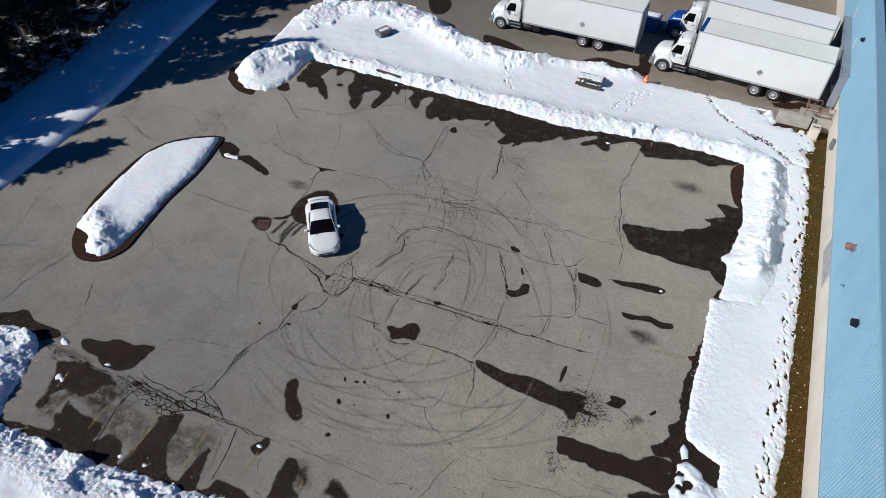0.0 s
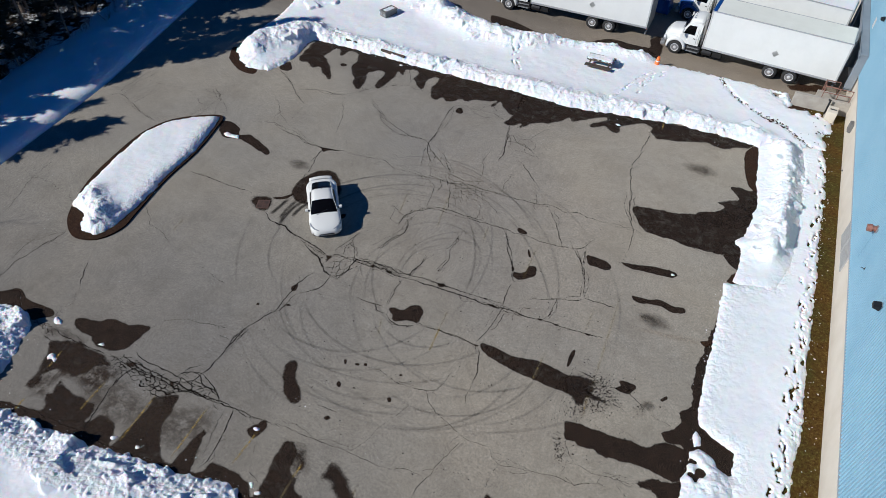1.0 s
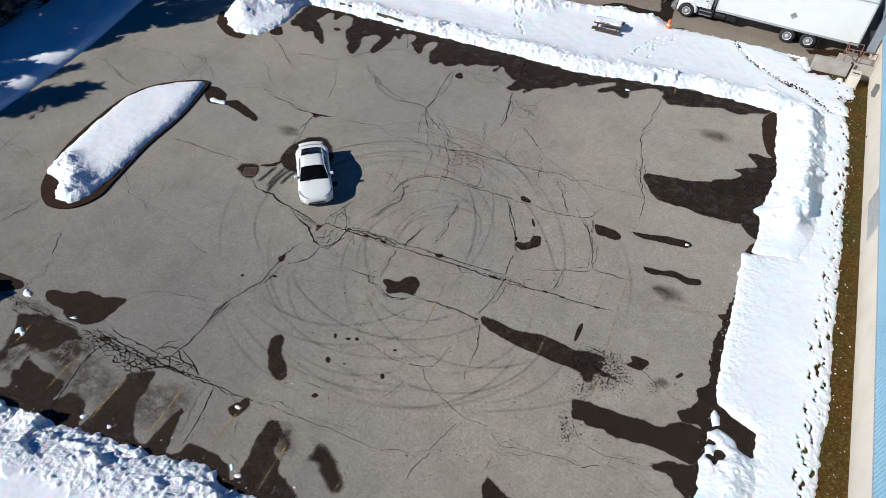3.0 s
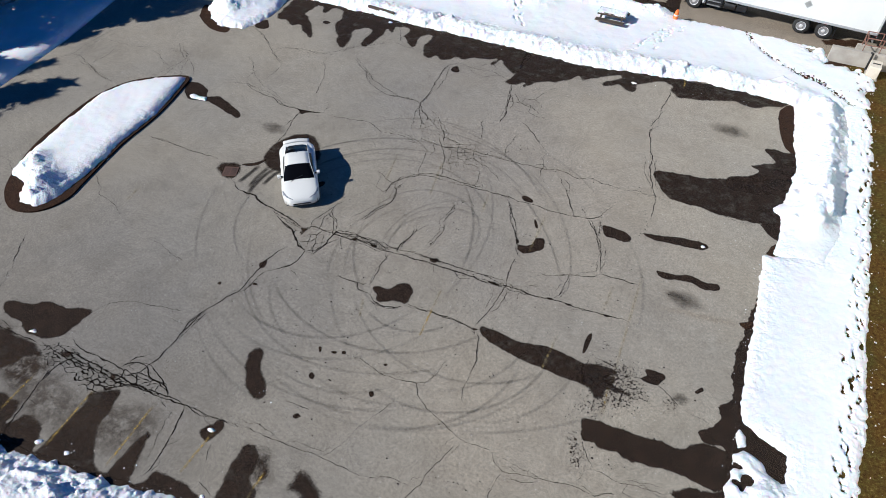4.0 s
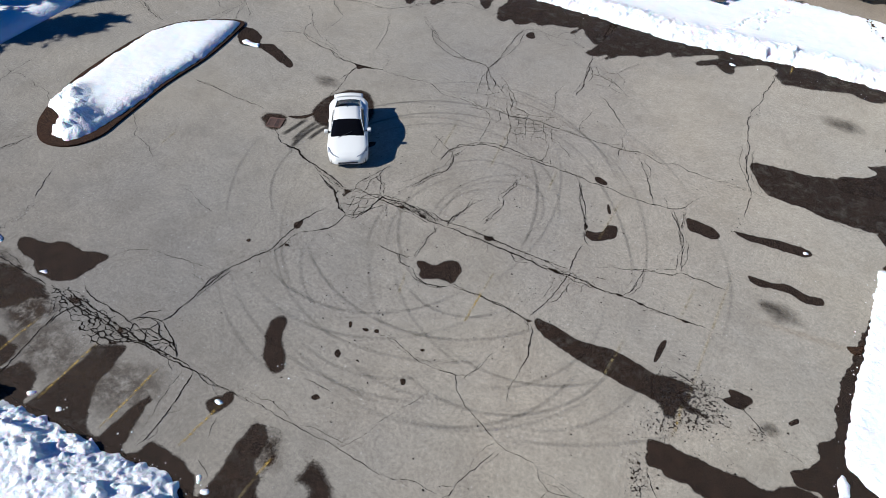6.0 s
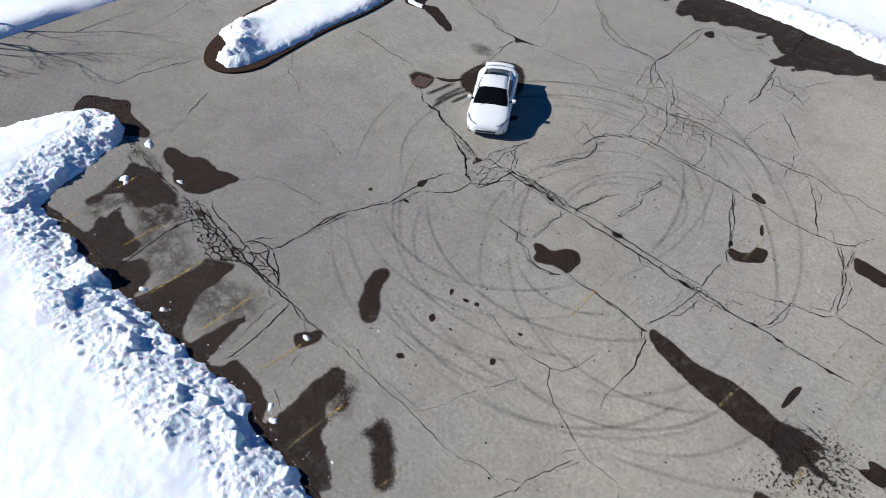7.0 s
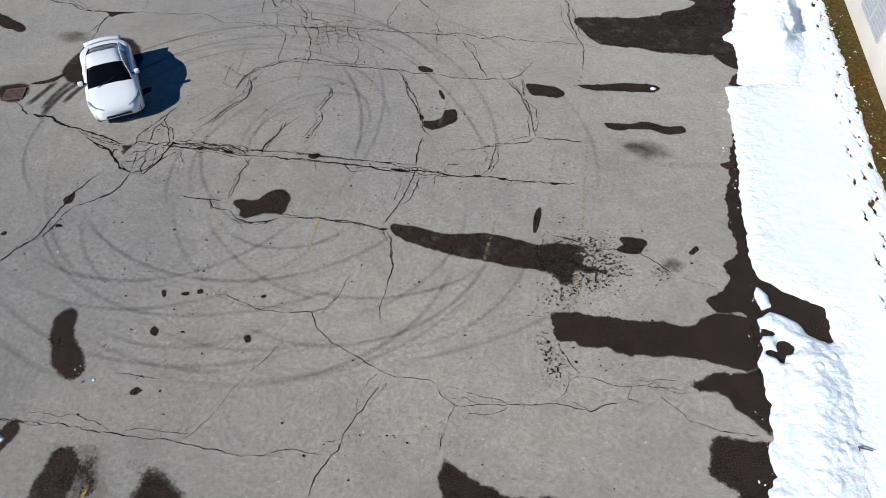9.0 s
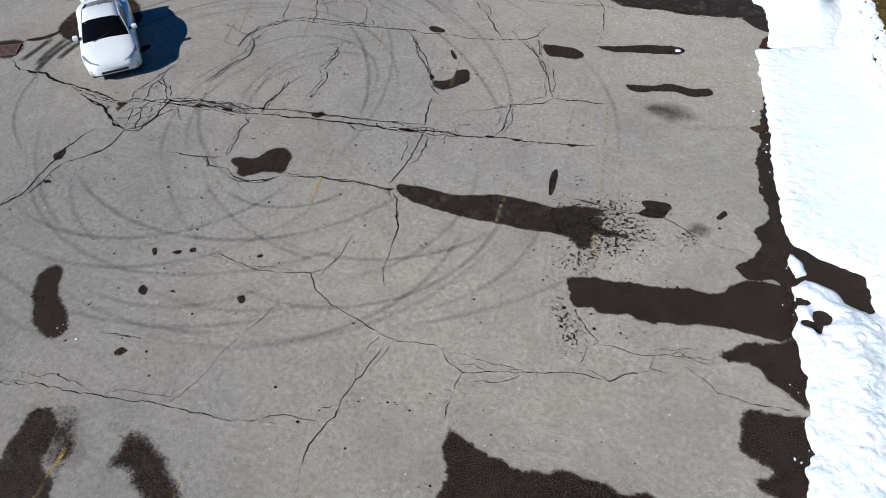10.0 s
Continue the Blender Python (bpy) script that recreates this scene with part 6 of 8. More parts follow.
def grit(count, spread, seed):
    """Dark crumbs of asphalt and pitting, thicker here and there; one joined mesh."""
    rng, bm, z = random.Random(seed), bmesh.new(), next_level()
    made = 0
    while made < count:
        x, y = rng.uniform(*spread[0]), rng.uniform(*spread[1])
        if fbm(np.array([x]), np.array([y]), 1.6, 3, seed)[0] < rng.uniform(0.35, 0.72):
            continue
        made += 1
        for _ in range(rng.choice((1, 1, 1, 2, 4))):
            px, py, r, turn = x + rng.gauss(0, 0.12), y + rng.gauss(0, 0.12), 0.009 + 0.024 * rng.random() ** 3, rng.uniform(0, 6)
            bm.faces.new([bm.verts.new((px + r * rng.uniform(0.6, 1.5) * math.cos(turn + k * 1.05), py + r * rng.uniform(0.5, 1.2) * math.sin(turn + k * 1.05), z)) for k in range(6)])
    tagged(part("grit", bm, CRACK, lot), kind="stuff")


grit(420, ((-10.5, 7.5), (-8.0, 12.0)), 4)
grit(160, ((4.4, 7.6), (-2.6, 1.4)), 5)


def oil_stain(x, y, r):
    bm, z, rng = bmesh.new(), next_level(), random.Random(int(x * 10))
    uv, mid = bm.loops.layers.uv.new("film"), bm.verts.new((x, y, z))
    rim = [bm.verts.new((x + r * rng.uniform(0.75, 1.25) * math.cos(a * math.tau / 14), y + r * rng.uniform(0.45, 0.75) * math.sin(a * math.tau / 14), z)) for a in range(14)]
    for i in range(14):
        f = bm.faces.new((mid, rim[i - 1], rim[i]))
        for l, c in zip(f.loops, ((0.5, 0.5), (0, 0.5), (0, 0.5))):
            l[uv].uv = c
    part("oil_stain", bm, STAIN, lot)


for x, y, r in ((8.18, 0.14, 0.42), (7.6, 18.0, 1.15), (7.55, 4.95, 0.85), (7.0, 5.05, 0.5), (-15.2, 7.85, 0.8)):
    oil_stain(x, y, r)
for line in ([(-13.99, 4.92), (-14.08, 4.02), (-14.17, 3.35)], [(-12.95, 5.3), (-13.29, 4.39), (-13.31, 3.44), (-13.21, 2.68)], [(-12.52, 5.5), (-12.89, 4.58), (-12.94, 3.72)], [(-13.47, 5.06), (-13.55, 4.06), (-13.48, 3.26)]):
    film_strip("wet_streak", curve_through(line, 0.1, False), 0.3, WET_STREAK)      # water drawn out of the puddle by tyres


# ---- snow ----
snow_bank("snow_bank", "clean ploughed snow heaped on the kerbed island", [(-25.05, -0.9), (-25.5, 1.0), (-25.85, 3.3), (-26.05, 6.0), (-25.5, 7.8), (-24.2, 9.1), (-22.75, 9.85), (-22.26, 8.7), (-21.78, 6.0), (-21.68, 3.2), (-21.28, 0.3), (-21.38, -1.3), (-21.8, -2.2), (-22.9, -2.4), (-23.6, -1.3)],
          0.4, 0.2, 0.08, [([(-24.3, -0.2), (-22.6, -1.0)], 0.5, 0.9)], [(420, 0.045), (60, 0.1)], 0.12, seed=21, slabs=[(14, 0.3)])
TRAIL = [(6.8, 29.4), (7.75, 27.9), (8.75, 26.6), (10.4, 25.3), (11.75, 24.7), (13.1, 23.35), (14.3, 22.4)]
TOP = [(-27.2, 17.4), (-25.2, 15.8), (-23.4, 16.1), (-22.6, 18.2), (-22.9, 21.5), (-20.2, 21.5), (-15.1, 21.4), (-10.3, 21.3), (-5.9, 21.3), (-1.5, 21.1), (2.0, 21.7), (5.4, 22.2), (8.8, 22.1), (10.6, 21.9),
       (12.5, 22.2), (14.5, 23.3), (14.95, 25.6), (14.7, 26.7), (13.9, 27.7), (12.2, 27.5), (11.9, 29.5), (7.0, 29.5), (2.6, 29.4), (1.6, 30.5), (-1.9, 30.3), (-6.9, 29.5), (-10.3, 29.4), (-13.4, 30.6), (-17.5, 32.7), (-20.1, 33.4), (-23.6, 32.3), (-27.2, 29.4), (-27.9, 26.7), (-27.5, 23.5), (-27.6, 18.9)]
field = snow_bank("snow_bank", "broad snow field with ploughed ridges and footprints along the lot", TOP, 0.28, 0.2, 0.07,
          [([(-26.6, 27.1), (-25, 29.4), (-20.3, 31.4), (-17.1, 30.6), (-13.5, 28.6), (-10.5, 27.6), (-6.9, 28.2)], 0.7, 1.3),
           ([(-5.5, 28.9), (-2.0, 29.6), (1.5, 29.6)], 0.35, 0.7),
           ([(-22.6, 22.1), (-15.6, 22.2), (-8.4, 22.1), (-1.9, 22.1), (2.1, 22.5), (8.0, 22.8), (10.9, 22.6)], 0.26, 0.8),
           ([(-26.2, 17.9), (-25.3, 20.0), (-23.8, 21.7)], 0.75, 1.4)], [(3600, 0.06), (420, 0.13)], 0.2,
          tread([(2.6, 28.2), (1.5, 25.4), (0.3, 23.5)], 0.36, 0.2, 0.15, 3, 1.15) + tread([(3.6, 28.4), (2.4, 26.4), (1.9, 24.2)], 0.5, 0.2, 0.12, 4, 1.1) + tread([(-8.3, 28.6), (-7.7, 26.2), (-6.7, 23.6)], 0.3, 0.35, 0.22, 5, 1.3)
          + tread(TRAIL, 0.24, 0.1, 0.1, 3, 0.95), seed=31, slabs=[(80, 0.5)], bald=[(q.x, q.y, 0.16, 0.12) for q in curve_through(TRAIL, 0.3, False)] + [(14.7, 24.8, 0.6, 0.35), (11.0, 29.0, 0.8, 0.25), (12.1, 27.7, 0.6, 0.3), (13.6, 27.2, 0.5, 0.25)])
snow_bank("snow_bank", "high ploughed ridge of snow at the lot's corner", [(10.5, 22.2), (10.8, 18.6), (11.1, 15.7), (10.7, 13.0), (10.3, 12.45), (10.35, 12.2), (10.7, 12.0), (10.75, 10.4), (10.6, 9.3), (12.8, 9.0), (13.5, 11.5), (13.7, 16), (13.7, 20), (13.3, 23.4), (11.6, 23.6)],
          0.2, 0.3, 0.06, [([(11.7, 22.8), (12.4, 20.0), (12.5, 16.4), (12.1, 13.6), (11.9, 11.9)], 0.62, 0.85)], [(500, 0.05), (90, 0.14)], 0.12, seed=41, crags=0.4, slabs=[(12, 0.5)])
snow_bank("snow_sheet", "smooth snow sheet beside the wall with a line of footprints", [(12.8, 23.6), (13.2, 20.0), (13.0, 14), (12.6, 9.8), (10.2, 9.0), (10.25, 6.5), (10.3, 4.3), (10.2, 1.7), (10.18, 0.6), (10.4, 0.12), (11.0, -0.2), (12.0, -0.62), (12.05, -1.6), (11.7, -4.5), (11.6, -8), (11.6, -14), (11.5, -22), (11.9, -24.5), (12.9, -25.6), (13.8, -24.8), (14.0, -22), (14.1, -14), (14.2, -5), (14.3, -1.0), (14.5, 2.0), (14.55, 6.6), (14.65, 12.4), (14.65, 17.4), (14.65, 21.5), (14.3, 23.2)],
          0.17, 0.14, 0.042, (), (), 0.13,
          tread([(14.3, 22.6), (14.3, 17.3), (14.12, 13.6), (13.95, 9.5), (13.85, 6.4), (13.8, 3.6), (13.7, 1.1), (13.6, -0.9), (13.5, -8)], 0.74, 0.5, 0.15, 5, 1.35)
          + tread([(14.4, 22.0), (14.5, 16.3), (14.4, 12.3), (14.27, 9.6), (14.17, 6.4), (14.1, 4.2), (14.0, 2.3), (13.9, 0.2), (13.85, -8)], 0.66, 0.5, 0.13, 6, 1.3), seed=51, wave=0.05, category="snow")
snow_bank("snow_bank", "broken lumpy snow heap on wet asphalt beside the snow sheet", [(10.2, -1.25), (10.55, -1.1), (11.0, -1.15), (11.3, -1.35), (11.5, -1.7), (11.9, -1.75), (12.4, -1.6), (12.5, -9), (12.4, -14), (12.2, -20), (11.6, -21.6), (10.7, -21.4), (10.1, -19), (10.0, -14), (10.05, -6.3), (10.12, -5.4), (10.15, -4.8), (10.22, -4.1), (10.18, -3.4), (10.22, -2.5), (10.24, -1.8)],
          0.16, 0.2, 0.05, [([(11.3, -2.2), (11.5, -3.2), (11.4, -6), (11.4, -12)], 0.13, 0.5)], [(240, 0.07)], 0.2, seed=61, bald=[(10.85, -2.1, 0.2, 0.6), (10.75, -2.45, 0.12, 0.5), (10.55, -1.65, 0.16, 0.4), (10.5, -2.3, 0.1, 0.4)])
snow_bank("snow_lump", "small wet snow lump on the dark asphalt", [(10.35, -0.22), (10.6, -0.42), (10.66, -0.8), (10.4, -0.98), (10.24, -0.62)], 0.14, 0.1, 0.05, (), (), 0.1, seed=62, category="snow lump")
LEFT = [(-24.6, -12.5), (-24.2, -11.2), (-23.7, -9.1), (-22.9, -8.0), (-21.4, -7.6), (-20.4, -7.9), (-19.8, -8.5), (-19.4, -9.6), (-18.9, -11.1), (-18.3, -12.0), (-16.3, -11.9), (-14.0, -11.75), (-11.9, -11.5), (-9.5, -11.15), (-8.0, -11.0), (-6.3, -10.6), (-5.3, -10.9), (-4.2, -10.75), (-2.4, -10.8), (-1.0, -10.9),
        (0.0, -11.6), (0.3, -13.2), (-0.6, -15.4), (-2.6, -17.6), (-5.5, -18.8), (-31, -19), (-31, -12.6)]
snow_bank("snow_bank", "large ploughed snow bank with a rubble slope and broken slabs", LEFT, 0.72, 1.15, 0.045,
          [([(-18.4, -12.5), (-16.2, -12.6), (-14, -12.5), (-11.5, -12.3), (-8, -11.9), (-5, -11.7), (-1.5, -11.9)], 0.1, 0.75), ([(-21.6, -8.3), (-20.6, -9.1), (-20.1, -10.4), (-19.2, -12)], 0.14, 0.8),
           ([(-16.0, -13.0), (-13.5, -13.2), (-10.5, -13.0), (-6.5, -12.7)], 0.08, 0.5)], [(5200, 0.04), (700, 0.09)], 0.2, seed=71, wave=0.1, crags=0.6, slabs=[(12, 0.8), (24, 0.42), (40, 0.25)])
snow_bank("snow_lump", "long low lump of snow on the wet asphalt by the island", [(-21.45, 8.45), (-21.3, 8.68), (-20.8, 8.6), (-20.4, 8.72), (-20.15, 8.4), (-20.6, 8.28), (-21.15, 8.3)], 0.12, 0.06, 0.04, (), (), 0.08, seed=79, category="snow lump")
for x, y, r, seed in ((-19.1, -7.42, 0.36, 1), (-16.15, -7.6, 0.36, 2), (-17.65, -9.1, 0.28, 3), (-6.8, -8.1, 0.17, 4), (-14.8, 21.0, 0.3, 6), (1.7, 20.5, 0.25, 7), (7.7, 8.45, 0.12, 8), (-5.6, -10.2, 0.14, 9), (-5.1, -10.4, 0.2, 10), (-3.7, -10.3, 0.13, 11),
                      (-12.1, -11.0, 0.16, 12), (-10.9, -10.9, 0.12, 13), (-3.4, 0.1, 0.1, 14), (-3.0, -9.9, 0.08, 15)):
    r *= 0.62
    snow_bank("snow_lump", "small melting lump of snow lying on the asphalt", [(x + r * (1 + 0.3 * math.sin(seed * 3.1 + a * 2)) * math.cos(a), y + r * 0.6 * (1 + 0.3 * math.sin(seed + a * 3)) * math.sin(a)) for a in (0, 0.8, 1.6, 2.4, 3.2, 4.0, 4.8, 5.6)],
              0.07 + r * 0.22, 0.09, 0.035, (), (), 0.16, seed=80 + seed, category="snow lump")
snow_bank("snow_verge", "level snow verge between the drive and the woods", [(-31.5, -40), (-31.9, -0.3), (-32.3, 5), (-32.9, 10.2), (-34.7, 18.6), (-36.3, 26.9), (-38.6, 38), (-42, 60), (-54, 60), (-47.5, 40), (-43.2, 23.7), (-40.6, 13.1), (-40, 5.2), (-40, -2), (-42, -40)], 0.42, 0.35, 0.2, (), (), 0.12, seed=91, wave=0.16, category="snow", kind="structure")
snow_bank("woods_floor", "dark leaf litter with scraps of snow under the pines", [(-53, 60), (-45.8, 40), (-41.3, 23.7), (-38.6, 13.1), (-37.9, 5.2), (-38.2, -2), (-41, -40), (-90, -40), (-90, 60)], 0.42, 0.5, 0.4, (), (), 0.5, seed=95, mat=LITTER, wave=0.15, category="woods floor", kind="structure")
# the island's earth, kerbed
ISLAND = [(-23.9, -2.25), (-24.75, -1.2), (-25.7, 1.0), (-26.1, 3.3), (-26.25, 6.0), (-25.65, 7.9), (-24.3, 9.2), (-22.7, 9.95), (-22.2, 8.7), (-21.7, 6.0), (-21.6, 3.2), (-21.15, 0.3), (-20.95, -1.2), (-21.55, -2.4), (-22.8, -2.8)]
bm = bmesh.new()
line = curve_through(ISLAND, 0.3)
low, top = [bm.verts.new((p.x, p.y, -0.05)) for p in line], [bm.verts.new((p.x, p.y, 0.09)) for p in line]
bm.faces.new(top)
for i in range(len(line)):
    bm.faces.new((low[i - 1], low[i], top[i], top[i - 1]))
bmesh.ops.recalc_face_normals(bm, faces=bm.faces)
tagged(part("traffic_island", bm, SOIL), "low kerbed island of dark wet earth", "traffic island", kind="structure")

tagged(sheet("earth_bed", [(11.6, 22.4), (15.5, 22.0), (15.58, 27.98), (12.0, 28.0), (10.4, 29.3), (10.0, 29.0)], 0.008, SOIL), "bare dark earth under thin snow by the wall", "earth", kind="structure")


# ---- the building ----
WALL = 0.0                                                      # the face of the wall, in the building's own place
SITE = pose(15.29, 0, 0, 0, 0, -0.46)


def prism(x0, x1, y0, y1, z0, z1):
    return bm_box(x0, x1, y0, y1, z0, z1)


building = empty("warehouse", SITE, "long warehouse with cream base wall and pale blue ribbed siding", "building", kind="structure")
Y0, Y1 = -34.0, 62.0
part("wall", prism(WALL, WALL + 0.3, Y0, Y1, -0.3, 2.09), CREAM, building, "cream painted base wall")
# ribbed siding: flat pans with raised ribs
bm = bmesh.new()
pitch, y, prof = 0.19, Y0, []
while y < Y1:
    prof += [(WALL - 0.03, y), (WALL - 0.03, y + 0.105), (WALL - 0.07, y + 0.125), (WALL - 0.07, y + 0.17)]
    y += pitch
low = [bm.verts.new((x, yy, 2.11)) for x, yy in prof]
top = [bm.verts.new((x, yy, 7.2)) for x, yy in prof]
for i in range(len(prof) - 1):
    bm.faces.new((low[i], top[i], top[i + 1], low[i + 1]))
back = [bm.verts.new((WALL + 0.3, yy, z)) for yy, z in ((Y0, 2.11), (Y1, 2.11), (Y1, 7.2), (Y0, 7.2))]
bm.faces.new(back)
part("siding", bm, SIDING, building, "pale blue vertical ribbed metal siding")
part("coping", prism(WALL - 0.12, WALL + 0.42, Y0, Y1, 7.2, 7.36), SIDING, building, "pale blue metal coping")
part("drip_flashing", prism(WALL - 0.09, WALL + 0.02, Y0, Y1, 2.06, 2.11), TRIM, building)
part("roof", prism(WALL + 0.3, WALL + 60, Y0, Y1, 6.85, 7.1), MEMBRANE, building, "flat roof with pale membrane")
part("end_wall", bm_box(WALL + 0.3, WALL + 60, Y0, Y0 + 0.3, -0.3, 6.84), SIDING, building)
part("end_wall", bm_box(WALL + 0.3, WALL + 60, Y1 - 0.3, Y1, -0.3, 6.84), SIDING, building)
part("back_wall", prism(WALL + 59.7, WALL + 60, Y0 + 0.3, Y1 - 0.3, -0.3, 6.84), SIDING, building)

# louvred window in the base wall
for y0, y1 in ((11.45, 12.85), (12.95, 14.35)):
    z0, z1 = 0.85, 2.0
    louvre = part("louvre_window", bm_box(WALL - 0.05, WALL + 0.02, y0, y1, z0, z1, bevel=0.01), LOUVRE, building, "grey louvred window in the base wall")
    for k in range(8):
        part("slat", bm_box(WALL - 0.075, WALL - 0.045, y0 + 0.06, y1 - 0.06, z0 + 0.08 + 0.14 * k, z0 + 0.15 + 0.14 * k), LOUVRE, louvre)


def wall_lamp(name, y, z, mat, label, size=1.0):
    lamp = empty(name, SITE @ pose(WALL - 0.07, y, z) @ Matrix.Scale(size, 4), label, "wall lamp")
    part("back_plate", bm_box(-0.04, 0.01, -0.15, 0.15, -0.2, 0.2, bevel=0.01), STEEL, lamp)
    bm = loft([[(-0.04, -0.22, 0.2), (-0.04, 0.22, 0.2), (-0.04, 0.22, -0.2), (-0.04, -0.22, -0.2)], [(-0.42, -0.2, 0.1), (-0.42, 0.2, 0.1), (-0.42, 0.2, -0.12), (-0.42, -0.2, -0.12)]], closed=True)
    bmesh.ops.bevel(bm, geom=bm.edges[:], offset=0.02, segments=2, affect="EDGES")
    part("housing", bm, mat, lamp)
    part("lens", bm_box(-0.34, -0.08, -0.15, 0.15, -0.19, -0.15), LAMP_WHITE, lamp)


wall_lamp("wall_lamp", 4.95, 5.3, BLACK, "black box-shaped wall lamp on blue siding", 0.72)
wall_lamp("wall_lamp", 30.95, 5.7, BLACK, "small black wall lamp on blue siding", 0.6)
hood = empty("vent_hood", SITE @ pose(WALL - 0.07, 10.35, 4.87) @ Matrix.Scale(0.85, 4), "rusty brown round vent hood on blue siding", "vent")
part("pipe", bm_rod((0.02, 0, 0), (-0.3, 0, 0), 0.16, seg=16), BROWN_METAL, hood)
part("cap", bm_rod((-0.22, 0, 0), (-0.46, 0, -0.05), 0.22, 0.2, seg=16), BROWN_METAL, hood, "brown sheet-metal cap")
part("flange", bm_rod((0.03, 0, 0), (-0.03, 0, 0), 0.24, seg=16), STEEL, hood)
# thin rod stands in for the faint streak below the hood
part("conduit", bm_rod((-0.015, 0.02, -0.3), (-0.015, 0.02, -2.2), 0.007), SIDING, hood)
for y, z in ((8.75, 3.77), (21.3, 0.25)):
    bracket = empty("wall_bracket", SITE @ pose(WALL - (0.07 if z > 2 else 0.0), y, z) @ Matrix.Scale(0.65, 4), "small dark metal bracket fixed to the wall", "bracket")
    part("plate", bm_box(-0.03, 0.02, -0.06, 0.06, -0.1, 0.1, bevel=0.005), BLACK, bracket)
    part("arm", bm_rod((-0.02, 0, 0), (-0.28, 0, 0.05), 0.025), BLACK, bracket)
meter = empty("meter_box", SITE @ pose(WALL, 24.6, 1.35), "small grey electrical box on the cream wall", "electrical box")
part("case", bm_box(-0.22, 0.0, -0.25, 0.25, -0.3, 0.3, bevel=0.02), GREY_BOX, meter)
for y in (33.55, 38.7):                                          # pale notices on the siding
    sign = empty("notice_sign", SITE @ pose(WALL - 0.072, y, 4.25), "small white notice panel on blue siding", "sign")
    part("panel", bm_box(-0.015, 0.0, -0.27, 0.27, -0.33, 0.33, bevel=0.004), WHITE_PAINT, sign)
    for k in range(3):
        part("text_bar", bm_box(-0.02, -0.016, -0.2, 0.2, 0.15 - 0.2 * k, 0.2 - 0.2 * k), PALE_TRIM, sign)

# dock canopy over the trucks' tails, with a padded shelter at each door
canopy = empty("dock_canopy", SITE @ pose(WALL - 0.072, 0, 0), "long slate-blue metal canopy over the loading docks", "canopy", kind="structure")
part("roof_panel", bm_box(-0.5, 0, 29.9, 39.4, 3.5, 3.6, bevel=0.02), SIDING_DARK, canopy)
part("fascia", bm_box(-0.55, -0.501, 29.9, 39.4, 3.3, 3.63, bevel=0.01), SIDING_DARK, canopy)
for y in (30.0, 39.3):
    part("side_panel", bm_box(-0.5, 0, y - 0.05, y + 0.05, 0.9, 3.49, bevel=0.02), SIDING_DARK, canopy)
for y in (31.9, 36.9):
    dock = empty("dock_shelter", SITE @ pose(WALL - 0.072, y, 0), "slate-blue padded dock shelter on the wall", "dock shelter", "dock shelters")
    for side in (-1, 1):
        part("side_pad", bm_box(-0.46, 0, 1.4 * side, 1.7 * side, 0.9, 3.2, bevel=0.05), SIDING_DARK, dock)
    part("head_pad", bm_box(-0.46, 0, -1.7, 1.7, 3.205, 3.45, bevel=0.05), SIDING_DARK, dock)
    part("dock_door", bm_box(-0.04, 0.0, -1.38, 1.38, 1.2, 3.19), STEEL, dock)

# concrete stair block with a rusty rail beside the dock
landing = empty("concrete_landing", pose(0, 0, 0), "stained concrete landing wall beside the loading dock", "landing", kind="structure")
part("retaining_wall", bm_box(12.0, 15.58, 28.0, 28.3, -0.05, 0.95, bevel=0.02), CONCRETE, landing)
part("pit_wall", bm_box(13.4, 15.58, 29.0, 29.25, -0.05, 0.9, bevel=0.02), CONCRETE, landing)
part("pit_floor", bm_box(13.4, 15.58, 28.301, 28.999, -0.05, 0.12), SOIL, landing, "wet brown leaves in the pit")
rail = empty("handrail", pose(0.15, -0.25, 0.9), "rust-red pipe handrail on the concrete landing", "handrail")
for x, y in ((13.5, 28.45), (14.4, 28.45), (15.2, 28.45), (13.5, 29.35), (14.4, 29.35)):
    part("post", bm_rod((x, y, 0), (x, y, 0.88), 0.025), RUST, rail)
for z in (0.45, 0.88):
    part("bar", bm_rod((13.5, 28.45, z), (15.2, 28.45, z), 0.028), RUST, rail)
    part("bar", bm_rod((13.5, 29.35, z), (14.4, 29.35, z), 0.028), RUST, rail)
    part("bar", bm_rod((13.5, 28.45, z), (13.5, 29.35, z), 0.028), RUST, rail)
part("kick_panel", bm_box(15.56, 15.6, 28.35, 30.0, 0.92, 1.5), RUST, landing, "rust-brown panel on the wall's foot")
unit = empty("air_conditioner", pose(14.5, 27.1, 0, 0, 0, -6), "beige outdoor air-conditioning unit by the wall", "air conditioner")
part("case", bm_box(-0.32, 0.3, -0.45, 0.45, 0.1, 0.85, bevel=0.03), CREAM, unit)
part("base", bm_box(-0.38, 0.36, -0.5, 0.5, -0.02, 0.1), CONCRETE, unit)
part("outlet", bm_box(-0.2, 0.22, -0.06, 0.06, 0.845, 0.862), BLACK, unit, "dark outlet slot")
for k in range(6):
    part("slat", bm_box(-0.28, 0.26, -0.465, -0.452, 0.18 + 0.1 * k, 0.23 + 0.1 * k), CREAM, unit)
pipe = empty("vent_pipe", pose(14.2, 27.75, 0), "black bent vent pipe beside the landing", "pipe")
part("stem", bm_rod((0, 0, 0), (0, 0, 1.1), 0.06), BLACK, pipe)
part("elbow", bm_rod((0, 0, 1.08), (-0.12, -0.12, 1.2), 0.07), BLACK, pipe)

